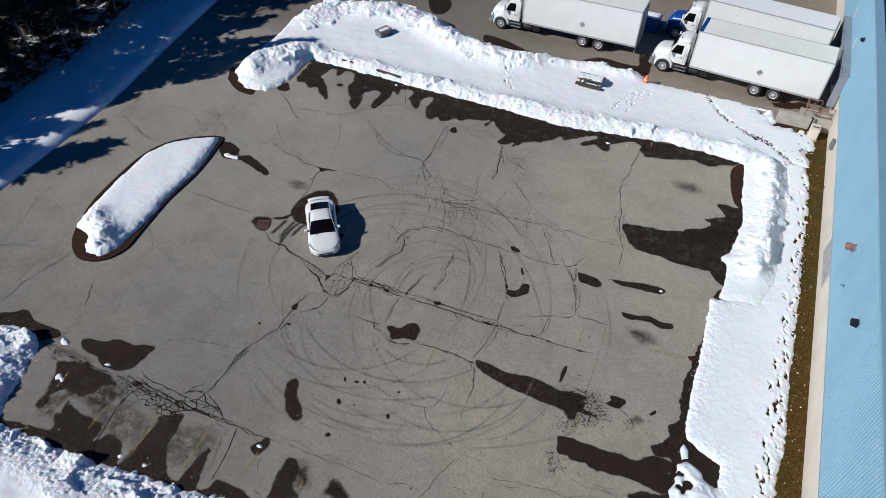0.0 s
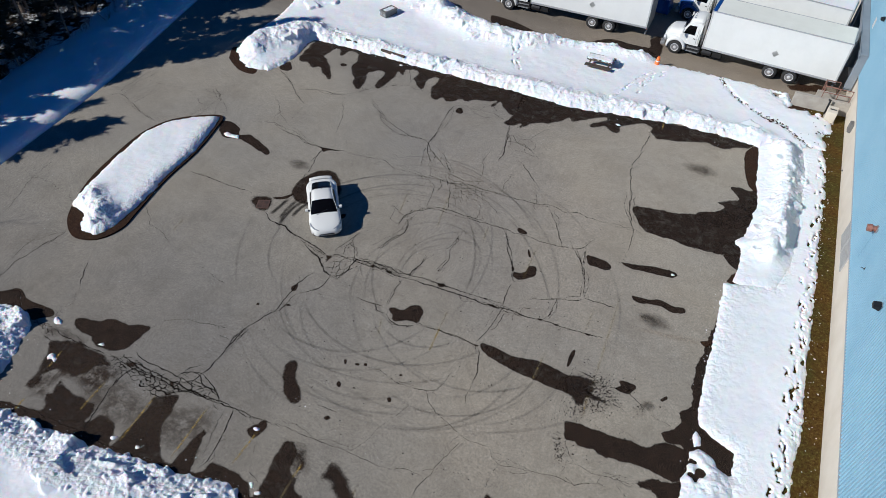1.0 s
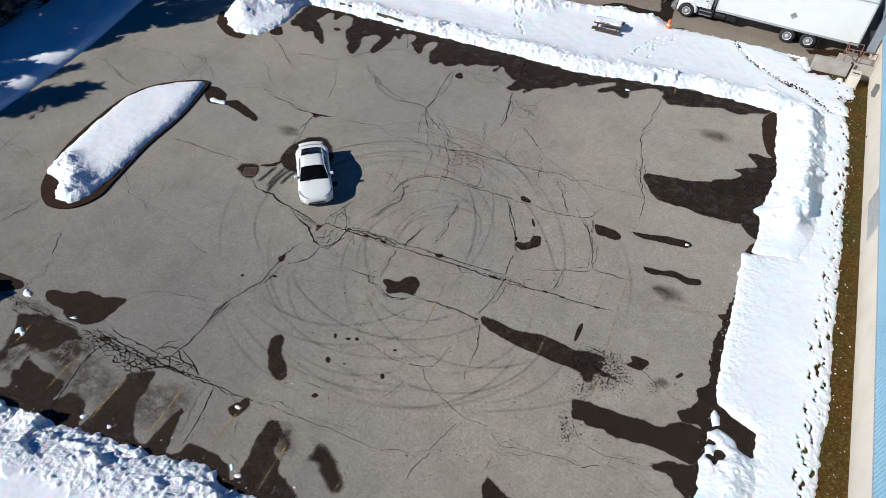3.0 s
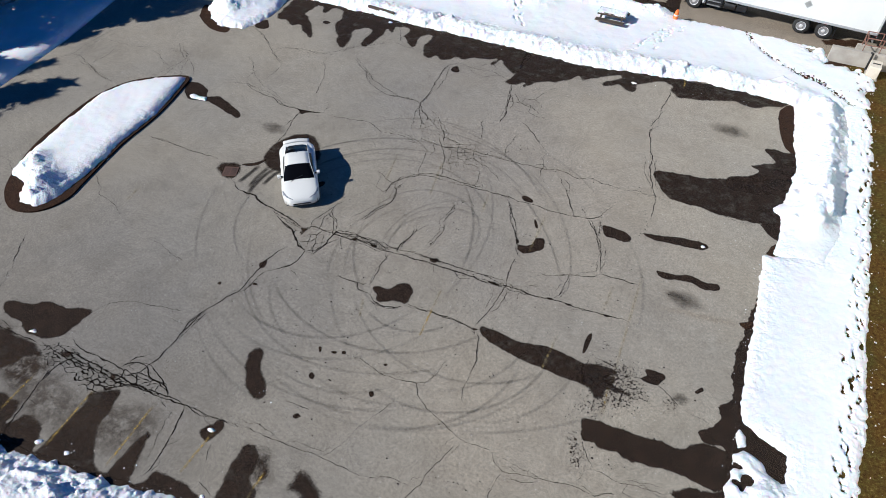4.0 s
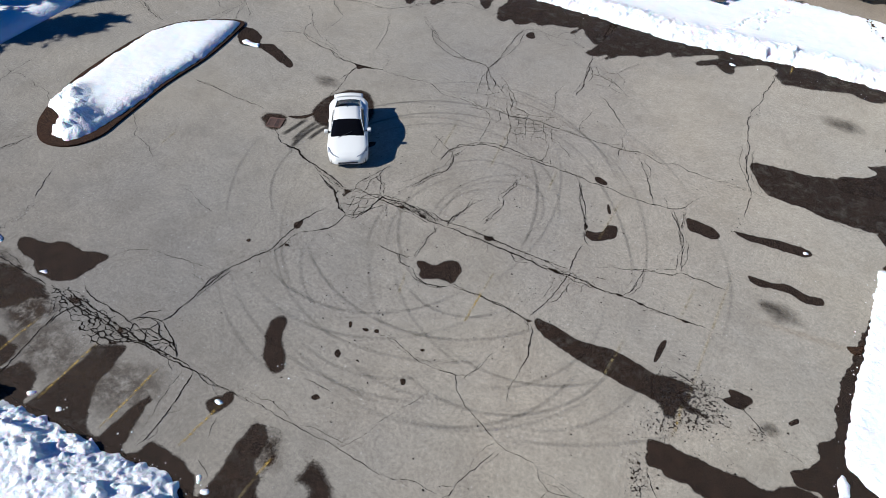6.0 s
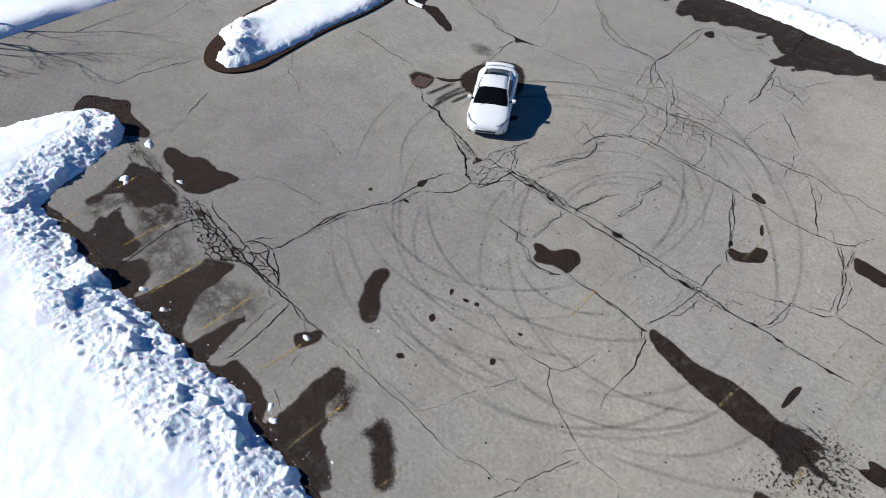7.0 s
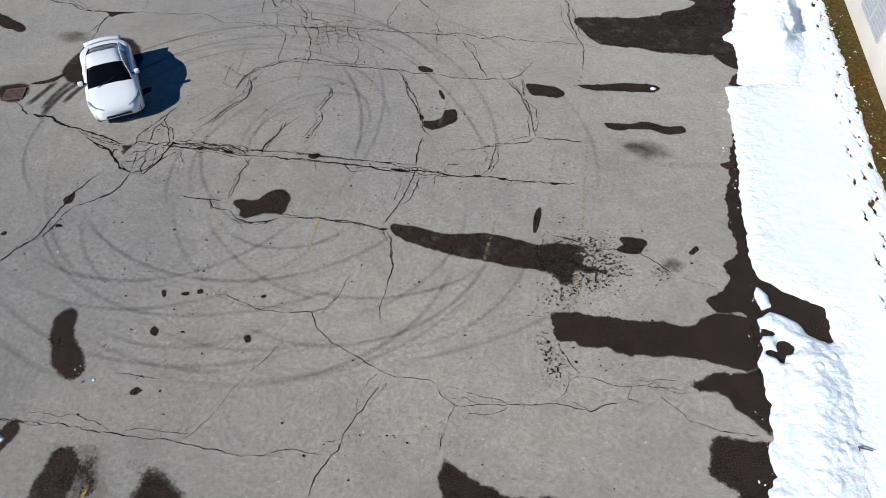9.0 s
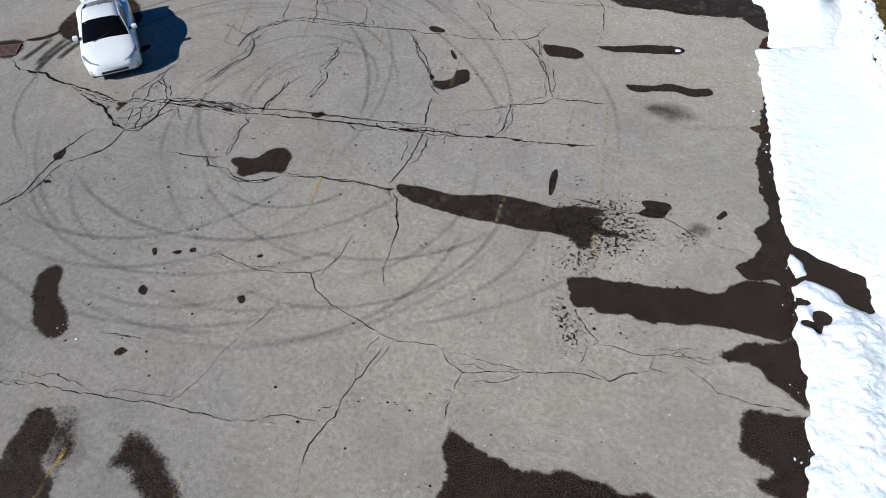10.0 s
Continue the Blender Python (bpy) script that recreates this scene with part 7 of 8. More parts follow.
# grass strip along the wall
bm = bmesh.new()
gy = [Y0 + (27.9 - Y0) * i / 140 for i in range(141)]
left = [bm.verts.new((13.2 + 0.2 * noise.noise((yy * 0.7, 3, 0)), yy, 0.012)) for yy in gy]
mid = [bm.verts.new((14.75, yy, 0.05 + 0.03 * noise.noise((yy, 8, 0)))) for yy in gy]
right = [bm.verts.new((15.3 + 0.008 * yy, yy, 0.07)) for yy in gy]
for a, b in ((left, mid), (mid, right)):
    for i in range(140):
        bm.faces.new((a[i], b[i], b[i + 1], a[i + 1]))
tagged(part("grass_strip", bm, GRASS), "strip of dead brown grass along the wall", "grass", kind="structure")
bm, rng = bmesh.new(), random.Random(4)
for _ in range(14000):
    x, yy = rng.uniform(13.5, 15.1), rng.uniform(-12, 27.5)
    a, h, w = rng.uniform(0, 6.28), rng.uniform(0.03, 0.11), rng.uniform(0.006, 0.014)
    dx, dy = math.cos(a), math.sin(a)
    bm.faces.new([bm.verts.new(p) for p in ((x - dy * w, yy + dx * w, 0.03), (x + dy * w, yy - dx * w, 0.03), (x + dx * h * 0.8, yy + dy * h * 0.8, 0.04 + h))])
tagged(part("grass", bm, GRASS), "short dead brown grass blades", "grass", kind="stuff")

# crumbs of snow on the grass and along the foot of the banks
def crumbs(name, label, places, sizes, z, seed, mat=None, category="snow"):
    rng, bm = random.Random(seed), bmesh.new()
    for x, y, *up in places:
        r = rng.uniform(*sizes) * rng.choice((0.6, 0.8, 1.0, 1.3))
        made = bmesh.ops.create_icosphere(bm, subdivisions=1, radius=r, matrix=pose(x, y, z + sum(up) + r * 0.2, 0, 0, rng.uniform(0, 360)) @ Matrix.Diagonal((rng.uniform(0.7, 1.6), rng.uniform(0.5, 1.0), rng.uniform(0.4, 0.8), 1)))
        for v in made["verts"]:
            v.co += Vector((rng.uniform(-1, 1), rng.uniform(-1, 1), rng.uniform(-0.6, 0.6))) * r * 0.3
    return tagged(part(name, bm, mat or SNOW), label, category, kind="stuff")


rng = random.Random(31)
crumbs("snow_crumbs", "scattered scraps of snow on the dead grass", [(14.6 + 0.65 * rng.random() ** 2.2, rng.uniform(-8, 23)) for _ in range(130)] + [(rng.uniform(12.6, 14.9), rng.uniform(23.5, 27.8)) for _ in range(60)], (0.012, 0.035), 0.06, 5)
foot = []
for a, b in zip(LEFT[3:21], LEFT[4:21]):
    for _ in range(int(4 * math.dist(a, b))):
        f, off = rng.random(), 0.1 + 0.7 * rng.random() ** 3
        n = (a[1] - b[1], b[0] - a[0])
        l = math.hypot(*n)
        foot.append((a[0] + (b[0] - a[0]) * f + n[0] / l * off, a[1] + (b[1] - a[1]) * f + n[1] / l * off))
foot += [(-6.15, -6.13), (-6.08, -6.01), (-6.0, -5.94), (-5.54, -6.3), (-6.0, -5.83), (-6.0, -6.21)]
foot += [(rng.uniform(9.85, 10.35), rng.uniform(-9, 8.5)) for _ in range(40)] + [(rng.uniform(-22, 9), rng.uniform(20.7, 21.3)) for _ in range(45)]
crumbs("snow_crumbs", "crumbs of snow along the foot of the banks", foot, (0.008, 0.028), 0.003, 6)
# earth trodden into the snow along the trail
crust = np.empty(len(field.data.vertices) * 3)
field.data.vertices.foreach_get("co", crust)
crust, dirt = crust.reshape(-1, 3), []
for q in curve_through(TRAIL, 0.05, False):
    for _ in range(1 if q.x < 10 else 2):
        if noise.noise((q.x * 1.1, q.y * 1.1, 4)) > rng.uniform(-0.6, 0.35) - 0.04 * (q.x - 7):
            x, y = q.x + rng.gauss(0, 0.1), q.y + rng.gauss(0, 0.1)
            dirt.append((x, y, crust[np.argmin((crust[:, 0] - x) ** 2 + (crust[:, 1] - y) ** 2)][2]))
for _ in range(26):
    x, y = rng.gauss(13.9, 0.5), rng.gauss(24.4, 1.3)
    if x < 14.8:
        dirt.append((x, y, crust[np.argmin((crust[:, 0] - x) ** 2 + (crust[:, 1] - y) ** 2)][2]))
crumbs("earth_crumbs", "dark wet earth trodden into the snow along the trail", [d for d in dirt if d[2] > 0.0], (0.025, 0.075), -0.01, 8, SOIL, "earth")


# ---- box trucks ----
def wheel(parent, x, y, r, width, side, hub, spokes=0):
    """One wheel with its tyre and rim; side is +1 where the outer face looks to +y."""
    w = empty("wheel", pose(0, 0, 0), "", "")
    w.parent = parent
    w.matrix_world = parent.matrix_world @ pose(x, y, r)
    ring = []
    for k, (rr, yy) in enumerate(((r * 0.6, -0.5), (r * 0.93, -0.5), (r, -0.36), (r, 0.36), (r * 0.93, 0.5), (r * 0.6, 0.5))):
        ring.append([(rr * math.cos(a * math.tau / 28), yy * width, rr * math.sin(a * math.tau / 28)) for a in range(28)])
    bm = loft(ring, closed=True, cap=False)
    shaded(part("tyre", bm, TYRE, w))
    ring = [[(rr * math.cos(a * math.tau / 24), yy * width * side, rr * math.sin(a * math.tau / 24)) for a in range(24)] for rr, yy in ((r * 0.62, 0.42), (r * 0.57, 0.46), (r * 0.5, 0.25), (r * 0.2, 0.22), (r * 0.17, 0.45), (r * 0.05, 0.48))]
    rim = part("rim", loft(ring, closed=True), BLACK if spokes else RIM_STEEL, w, "dark alloy rim" if spokes else "dull steel rim")
    if not spokes:
        lip = [[(rr * math.cos(a * math.tau / 24), yy * width * side, rr * math.sin(a * math.tau / 24)) for a in range(24)] for rr, yy in ((r * 0.6, 0.44), (r * 0.58, 0.475), (r * 0.53, 0.47), (r * 0.5, 0.4))]
        shaded(part("rim_lip", loft(lip, closed=True, cap=False), hub, w, "bright polished lip"))
        cap = [[(rr * math.cos(a * math.tau / 16), yy * width * side, rr * math.sin(a * math.tau / 16)) for a in range(16)] for rr, yy in ((r * 0.24, 0.26), (r * 0.22, 0.5), (r * 0.12, 0.54))]
        part("hub_cap", loft(cap, closed=True), hub, w)
    for k in range(spokes):
        a = k * math.tau / spokes
        for da in (-0.17, 0.17):
            part("spoke", bm_rod((r * 0.1 * math.cos(a), width * 0.44 * side, r * 0.1 * math.sin(a)), (r * 0.58 * math.cos(a + da), width * 0.42 * side, r * 0.58 * math.sin(a + da)), r * 0.05, seg=5), hub, w)
    if not spokes:
        for k in range(8):
            a = k * math.tau / 8
            part("wheel_nut", bm_rod((r * 0.3 * math.cos(a), width * 0.2 * side, r * 0.3 * math.sin(a)), (r * 0.3 * math.cos(a), width * 0.32 * side, r * 0.3 * math.sin(a)), r * 0.035, seg=6), TRIM, w)
    return w


def box_truck(m, label, length, hood_mat, roof_mat=BOX_ROOF, roof_label="dull off-white box roof"):
    """A conventional box truck; its rear axle end is at the origin, its front towards +x."""
    t = empty("box_truck", m, label, "truck", "box trucks by the loading dock")
    z0, z1, h = 1.12, 3.92, 1.3
    part("cargo_box", bm_box(0, length, -h, h, z0, z1, bevel=0.02), WHITE_PAINT, t, "white cargo box")
    part("box_roof", bm_box(0.05, length - 0.25, -h + 0.05, h - 0.05, z1 + 0.002, z1 + 0.03, bevel=0.008), roof_mat, t, roof_label)
    for y in (-h, h):
        s = 1 if y > 0 else -1
        part("top_rail", bm_box(0, length, y - 0.04 * s, y + 0.012 * s, z1 - 0.035, z1 + 0.04, bevel=0.01), TRIM, t)
        part("bottom_rail", bm_box(0, length, y - 0.05 * s, y + 0.015 * s, z0 - 0.1, z0 + 0.05, bevel=0.01), TRIM, t)
        for x in (0.0, length - 0.1):
            part("corner_post", bm_box(x, x + 0.1, y - 0.05 * s, y + 0.008 * s, z0 + 0.051, z1 - 0.036), PALE_TRIM, t)
        bm = bmesh.new()
        c, k = length * 0.47, 0.25
        bm.faces.new([bm.verts.new(p) for p in ((c - k, y + 0.008 * s, 2.0), (c, y + 0.008 * s, 2.0 - k), (c + k, y + 0.008 * s, 2.0), (c, y + 0.008 * s, 2.0 + k))])
        bmesh.ops.solidify(bm, geom=bm.faces[:], thickness=0.006)
        part("placard_holder", bm, PLACARD, t, "grey diamond placard holder")
        part("mud_flap", bm_box(2.3, 2.33, y - 0.62 * s, y - 0.05 * s, 0.25, 1.0), BLACK, t)
        part("tail_lamp", bm_box(-0.02, 0.03, y - 0.3 * s, y - 0.1 * s, 0.9, 1.0), LAMP_RED, t)
        part("frame_rail", bm_box(0.3, length + 2.9, 0.35 * s, 0.47 * s, 0.75, 1.0), BLACK, t)
        part("fuel_tank", bm_rod((length - 0.75, 0.88 * s, 0.62), (length - 0.05, 0.88 * s, 0.62), 0.25, seg=18), BLACK, t, "black fuel tank")
        part("battery_box", bm_box(length - 1.5, length - 0.85, 0.7 * s, 1.12 * s, 0.45, 0.85, bevel=0.03), BLACK, t)
        steps = part("step_frame", bm_box(length + 0.1, length + 1.15, 0.7 * s, 1.02 * s, 0.42, 0.9, bevel=0.02), BLACK, t)
        for z in (0.44, 0.72):
            part("step_plate", bm_box(length + 0.2, length + 1.1, 0.95 * s, 1.16 * s, z, z + 0.04, bevel=0.01), STEEL, steps)
        for x in (2.95, 4.32):
            wheel(t, x, 0.98 * s, 0.51, 0.5, s, CHROME)
        wheel(t, length + 1.95, 1.05 * s, 0.51, 0.3, s, CHROME)
    for x in (2.95, 4.32):
        part("axle", bm_rod((x, -0.9, 0.51), (x, 0.9, 0.51), 0.1), BLACK, t)
    part("front_fairing_edge", bm_box(length, length + 0.03, -h, h, z1 - 0.35, z1 + 0.03), TRIM, t)
    part("under_ride_bar", bm_box(0.02, 0.12, -1.1, 1.1, 0.45, 0.57, bevel=0.01), STEEL, t)
    part("lift_gate", bm_box(-0.06, -0.005, -1.2, 1.2, 0.85, z1 - 0.25), STEEL, t)
    # cab
    c = length + 0.35
    w = 1.08
    ring = []
    for x, zt, ww in ((c, 2.62, w), (c + 0.15, 2.72, w), (c + 0.75, 2.7, w), (c + 1.0, 2.6, w * 0.98), (c + 1.42, 1.85, w), (c + 1.46, 1.62, w)):
        ring.append([(x, -ww, 0.95), (x, -ww - 0.02, 1.6), (x, -ww * 0.96, 1.9 if zt > 2 else min(1.75, zt - 0.05)), (x, -ww * 0.88, zt - 0.1 if zt > 2 else zt - 0.03), (x, -ww * 0.7, zt), (x, ww * 0.7, zt), (x, ww * 0.88, zt - 0.1 if zt > 2 else zt - 0.03), (x, ww * 0.96, 1.9 if zt > 2 else min(1.75, zt - 0.05)), (x, ww + 0.02, 1.6), (x, ww, 0.95)])
    cab = part("cab", loft(ring, closed=True), WHITE_PAINT, t, "white cab")
    bm = loft([[(c + 1.03, -0.9, 2.52), (c + 1.03, 0.9, 2.52)], [(c + 1.43, -1.0, 1.9), (c + 1.43, 1.0, 1.9)]], cap=False)
    bmesh.ops.translate(bm, verts=bm.verts, vec=(0.025, 0, 0.03))
    part("windscreen", bm, GLASS_DARK, cab)
    for s in (-1, 1):
        bm = bmesh.new()
        bm.faces.new([bm.verts.new((x, (w + 0.012 if z < 2 else w * 0.915) * s, z)) for x, z in ((c + 0.42, 1.74), (c + 1.24, 1.74), (c + 1.14, 2.02), (c + 0.97, 2.36), (c + 0.42, 2.4))])
        bmesh.ops.solidify(bm, geom=bm.faces[:], thickness=0.012)
        part("side_window", bm, GLASS_DARK, cab)
        part("door_seam", bm_box(c + 0.2, c + 0.22, (w + 0.021) * s, (w + 0.026) * s, 1.0, 2.3), STEEL, cab)
        part("door_handle", bm_box(c + 0.3, c + 0.45, (w + 0.02) * s, (w + 0.05) * s, 1.45, 1.5), BLACK, cab)
        mirror = part("mirror", bm_box(c + 1.22, c + 1.34, (w + 0.2) * s, (w + 0.42) * s, 1.75, 2.3, bevel=0.02), WHITE_PAINT, cab)
        part("mirror_arm", bm_rod((c + 1.28, w * s, 1.8), (c + 1.28, (w + 0.25) * s, 1.85), 0.02), BLACK, mirror)
        part("grab_rail", bm_rod((c + 0.1, (w + 0.06) * s, 1.2), (c + 0.1, (w + 0.06) * s, 2.1), 0.018), CHROME, cab)
    for y in (-0.6, -0.3, 0, 0.3, 0.6):
        part("marker_lamp", bm_box(c + 0.78, c + 0.86, y - 0.035, y + 0.035, 2.8, 2.9, bevel=0.01), LAMP_WHITE, cab)
    ring = []
    for x, hh, ww in ((c + 0.02, 0.26, 0.86), (c + 0.25, 0.34, 0.88), (c + 0.55, 0.32, 0.86), (c + 0.82, 0.22, 0.8), (c + 1.0, 0.08, 0.7)):
        ring.append([(x, ww * math.cos(a * math.pi / 10), 2.6 + 0.03 + hh * math.sin(a * math.pi / 10) ** 0.7) for a in range(11)])
    shaded(part("roof_cap", loft(ring, closed=True), WHITE_PAINT, cab))
    part("exhaust_stack", bm_rod((c - 0.15, 0.8, 0.8), (c - 0.15, 0.8, 3.05), 0.07, seg=12), RIM_STEEL, t, "dull steel exhaust stack")
    part("deck_plate", bm_box(length + 0.035, c - 0.01, -0.9, 0.9, 1.0, 1.05), BLACK, t)
    # a short blunt hood between rounded fenders
    ring, xw = [], length + 1.95
    for k in range(20):
        f = k / 19
        nose = max(0, f - 0.7) / 0.3
        x, zt, zb, ww = c + 1.0 + 1.62 * f, 1.86 - 0.22 * f - 0.42 * nose ** 2.2, 0.72, 0.98 - 0.14 * f - 0.16 * nose ** 2
        half = [(ww, zb), (ww + 0.02, 1.05), (ww, zt - 0.26), (ww - 0.1, zt - 0.08), (ww * 0.6, zt + 0.01), (ww * 0.25, zt + 0.04)]
        ring.append([(x, -y, z) for y, z in half] + [(x, y, z) for y, z in reversed(half)])
    hood = shaded(part("hood", loft(ring, closed=True), hood_mat, t, "blue hood" if hood_mat is BLUE_PAINT else "white hood"))
    f = c + 2.62
    part("grille", bm_box(f - 0.06, f + 0.03, -0.46, 0.46, 0.8, 1.22, bevel=0.03), CHROME, hood)
    for k in range(4):
        part("grille_bar", bm_box(f + 0.031, f + 0.036, -0.4, 0.4, 0.86 + 0.09 * k, 0.9 + 0.09 * k), BLACK, hood)
    part("bumper", bm_box(f - 0.2, f + 0.14, -1.08, 1.08, 0.4, 0.68, bevel=0.07), RIM_STEEL, t)
    for s in (-1, 1):
        ring = []
        for k in range(15):
            a = radians(-8 + 190 * k / 14)
            swell = 0.06 * math.sin(max(0, min(1, (a + 0.1) / 3.2)) * math.pi)
            ring.append([(xw + r * math.cos(a), y * s, 0.51 + r * math.sin(a)) for r, y in ((0.56, 0.78), (0.56, 1.16), (0.6, 1.2), (0.68 + swell, 1.17), (0.74 + swell, 1.06), (0.77 + swell, 0.78))])
        fender = shaded(part("fender", loft(ring, closed=True), hood_mat, t, "rounded front fender"))
        part("wheel_arch", bm_box(xw - 0.5, xw + 0.5, 0.6 * s, 0.77 * s, 0.45, 1.1, bevel=0.05), BLACK, t, "black wheel arch")
        part("headlamp", bm_rod((f - 0.12, 0.78 * s, 0.98), (f + 0.02, 0.8 * s, 0.96), 0.15, 0.13, seg=14), LAMP_WHITE, fender)
        part("lamp_bezel", bm_rod((f - 0.14, 0.78 * s, 0.98), (f - 0.02, 0.8 * s, 0.965), 0.18, 0.165, seg=14), CHROME, fender)
    return t


def front_to(rear, front):
    a = math.degrees(math.atan2(front[1] - rear[1], front[0] - rear[0]))
    return pose(rear[0], rear[1], 0, 0, 0, a)


near_truck = box_truck(front_to((14.55, 31.65), (5.2, 32.55)), "white box truck backed up to the dock", 9.35, WHITE_PAINT)
# flat blue strip added for the bluish front end of the roof
part("front_cap", bm_box(9.1, 9.36, -1.26, 1.26, 3.925, 3.97, bevel=0.015), BLUE_PAINT, near_truck, "blue strip across the roof's front end")
box_truck(front_to((14.5, 36.9), (5.1, 38.3)), "white box truck with a blue hood at the dock", 9.35, BLUE_PAINT, SNOW, "box roof under thin snow")
box_truck(front_to((0.75, 33.75), (-9.0, 33.95)), "white box truck parked in the yard beyond the snow", 9.6, WHITE_PAINT)
snow_on_hood = snow_bank("snow_layer", "snow lying on the blue hood of the truck", [(2.5, 38.3), (3.3, 38.2), (3.4, 39.3), (2.6, 39.4)], 0.1, 0.1, 0.07, (), (), 0.08, seed=101, floor=1.48, skirt=0.05, category="snow")

pallet = empty("covered_pallet", pose(0.9, 38.3, 0, 0, 0, -6), "pallet load under a blue tarpaulin with snow on top", "pallet")
ring = []
for k in range(9):
    z, grow = 0.1 + 1.1 * k / 8, 1.08 - 0.14 * k / 8
    ring.append([(grow * (0.8 * max(-0.9, min(0.9, 1.25 * math.cos(a)))) + 0.12 * noise.noise((3 * math.cos(a), 3 * math.sin(a), z * 2.3)), grow * 0.78 * max(-0.9, min(0.9, 1.25 * math.sin(a))) + 0.12 * noise.noise((3 * math.cos(a), 3 * math.sin(a), 9 + z * 2.3)), z) for a in [q * math.tau / 40 for q in range(40)]])
part("tarpaulin", loft(ring, closed=True), BLUE_PAINT, pallet, "creased blue tarpaulin")
part("pallet_base", bm_box(-0.7, 0.7, -0.65, 0.65, 0.0, 0.099), WOOD, pallet)
snow_bank("snow_layer", "snow lying on the blue tarpaulin", [(0.25, 37.8), (1.5, 37.7), (1.6, 38.9), (0.3, 38.95)], 0.14, 0.1, 0.07, (), (), 0.06, seed=104, floor=1.18, skirt=0.05, category="snow")


# ---- the white coupe ----
def coupe(m):
    car = empty("car", m, "white two-door sports coupe standing on the asphalt", "car")
    L0, L1, xw = -2.1, 2.12, (-1.27, 1.3)
    rw = 0.36

    def side(x):
        f = (x - L0) / (L1 - L0)
        w = 0.885 - (0.34 if x > 0 else 0.42) * max(0, (abs(x) - (1.55 if x > 0 else 1.4)) / (0.58 if x > 0 else 0.72)) ** 2.2
        w += 0.025 * math.exp(-((x - xw[0]) / 0.4) ** 2) + 0.015 * math.exp(-((x - xw[1]) / 0.4) ** 2) - 0.02
        belt = np.interp(x, (-2.1, -1.9, -1.2, 0.0, 0.9, 1.5, 1.9, 2.12), (0.74, 0.9, 0.93, 0.88, 0.86, 0.78, 0.66, 0.5))
        top = np.interp(x, (-2.1, -2.0, -1.6, -0.9, 0.7, 1.0, 1.5, 1.9, 2.05, 2.12), (0.84, 0.99, 0.98, 0.95, 0.93, 0.92, 0.84, 0.73, 0.62, 0.5))
        bottom = np.interp(x, (-2.1, -1.85, -1.6, 1.6, 1.9, 2.12), (0.42, 0.27, 0.2, 0.19, 0.2, 0.3))
        for c in xw:
            if abs(x - c) < rw:
                bottom = max(bottom, 0.31 + math.sqrt(rw * rw - (x - c) ** 2))
        return w, belt, top, bottom

    ring = []
    for x in sorted(set(list(np.linspace(L0, L1, 66)) + [c + k * rw * 0.995 for c in xw for k in (-1, 1)])):
        w, belt, top, bottom = side(x)
        mid = max(bottom + 0.06, 0.5)
        half = [(w * 0.93, bottom), (w * 0.985, bottom + 0.03), (w, min(mid, belt - 0.08)), (w * 0.985, belt - 0.05), (w * 0.94, belt), (w * 0.8, (belt + top) / 2 + 0.02), (w * 0.5, top), (w * 0.2, top + 0.015)]
        ring.append([(x, -y, z) for y, z in half] + [(x, y, z) for y, z in reversed(half)])
    shaded(part("body", loft(ring, closed=True), CAR_WHITE, car, "white lacquered body"))
    part("underbody", bm_box(-1.95, 1.95, -0.74, 0.74, 0.16, 0.5, bevel=0.05), BLACK, car)
    # glasshouse
    stations = ((1.02, 0.90, 0.72, 0.74), (0.7, 1.06, 0.685, 0.75), (0.3, 1.235, 0.6, 0.76), (0.0, 1.285, 0.575, 0.765), (-0.35, 1.29, 0.565, 0.765), (-0.7, 1.255, 0.55, 0.755), (-1.05, 1.17, 0.53, 0.73), (-1.4, 1.06, 0.52, 0.69), (-1.72, 0.965, 0.5, 0.62))

    def cabin(x, grow=0.0):
        xs = [s[0] for s in stations][::-1]
        zt, wr, wb = (float(np.interp(x, xs, [s[k] for s in stations][::-1])) for k in (1, 2, 3))
        return zt + grow, wr + grow, wb + grow

    ring = []
    for x in np.linspace(1.02, -1.72, 30):
        zt, wr, wb = cabin(x)
        half = [(wb, 0.84), (wb * 0.62 + wr * 0.38, 0.84 + (zt - 0.84) * 0.42), (wr, zt - 0.05 * min(1, (zt - 0.84) * 4)), (wr * 0.6, zt), (wr * 0.2, zt + 0.01)]
        ring.append([(x, -y, z) for y, z in half] + [(x, y, z) for y, z in reversed(half)])
    cabin_ob = shaded(part("glasshouse", loft(ring, closed=True), GLASS_DARK, car, "dark tinted glass"))

    def skin(name, xs, pick, grow, mat, label=""):
        """A panel lying on the glasshouse: pick gives its cross-section places."""
        ring = []
        for x in xs:
            zt, wr, wb = cabin(x, grow)
            ring.append([(x, y, z) for y, z in pick(x, zt, wr, wb)])
        bm = loft(ring, cap=False)
        bmesh.ops.solidify(bm, geom=bm.faces[:], thickness=-0.012)
        return shaded(part(name, bm, mat, car, label))

    def across(x, zt, wr, wb):
        e = zt - 0.05 * min(1, (zt - 0.84) * 4)
        return [(-wr * 1.02, e - 0.03), (-wr, e), (-wr * 0.6, zt), (0, zt + 0.012), (wr * 0.6, zt), (wr, e), (wr * 1.02, e - 0.03)]

    skin("roof", np.linspace(0.22, -0.72, 12), across, 0.012, CAR_WHITE, "white roof")
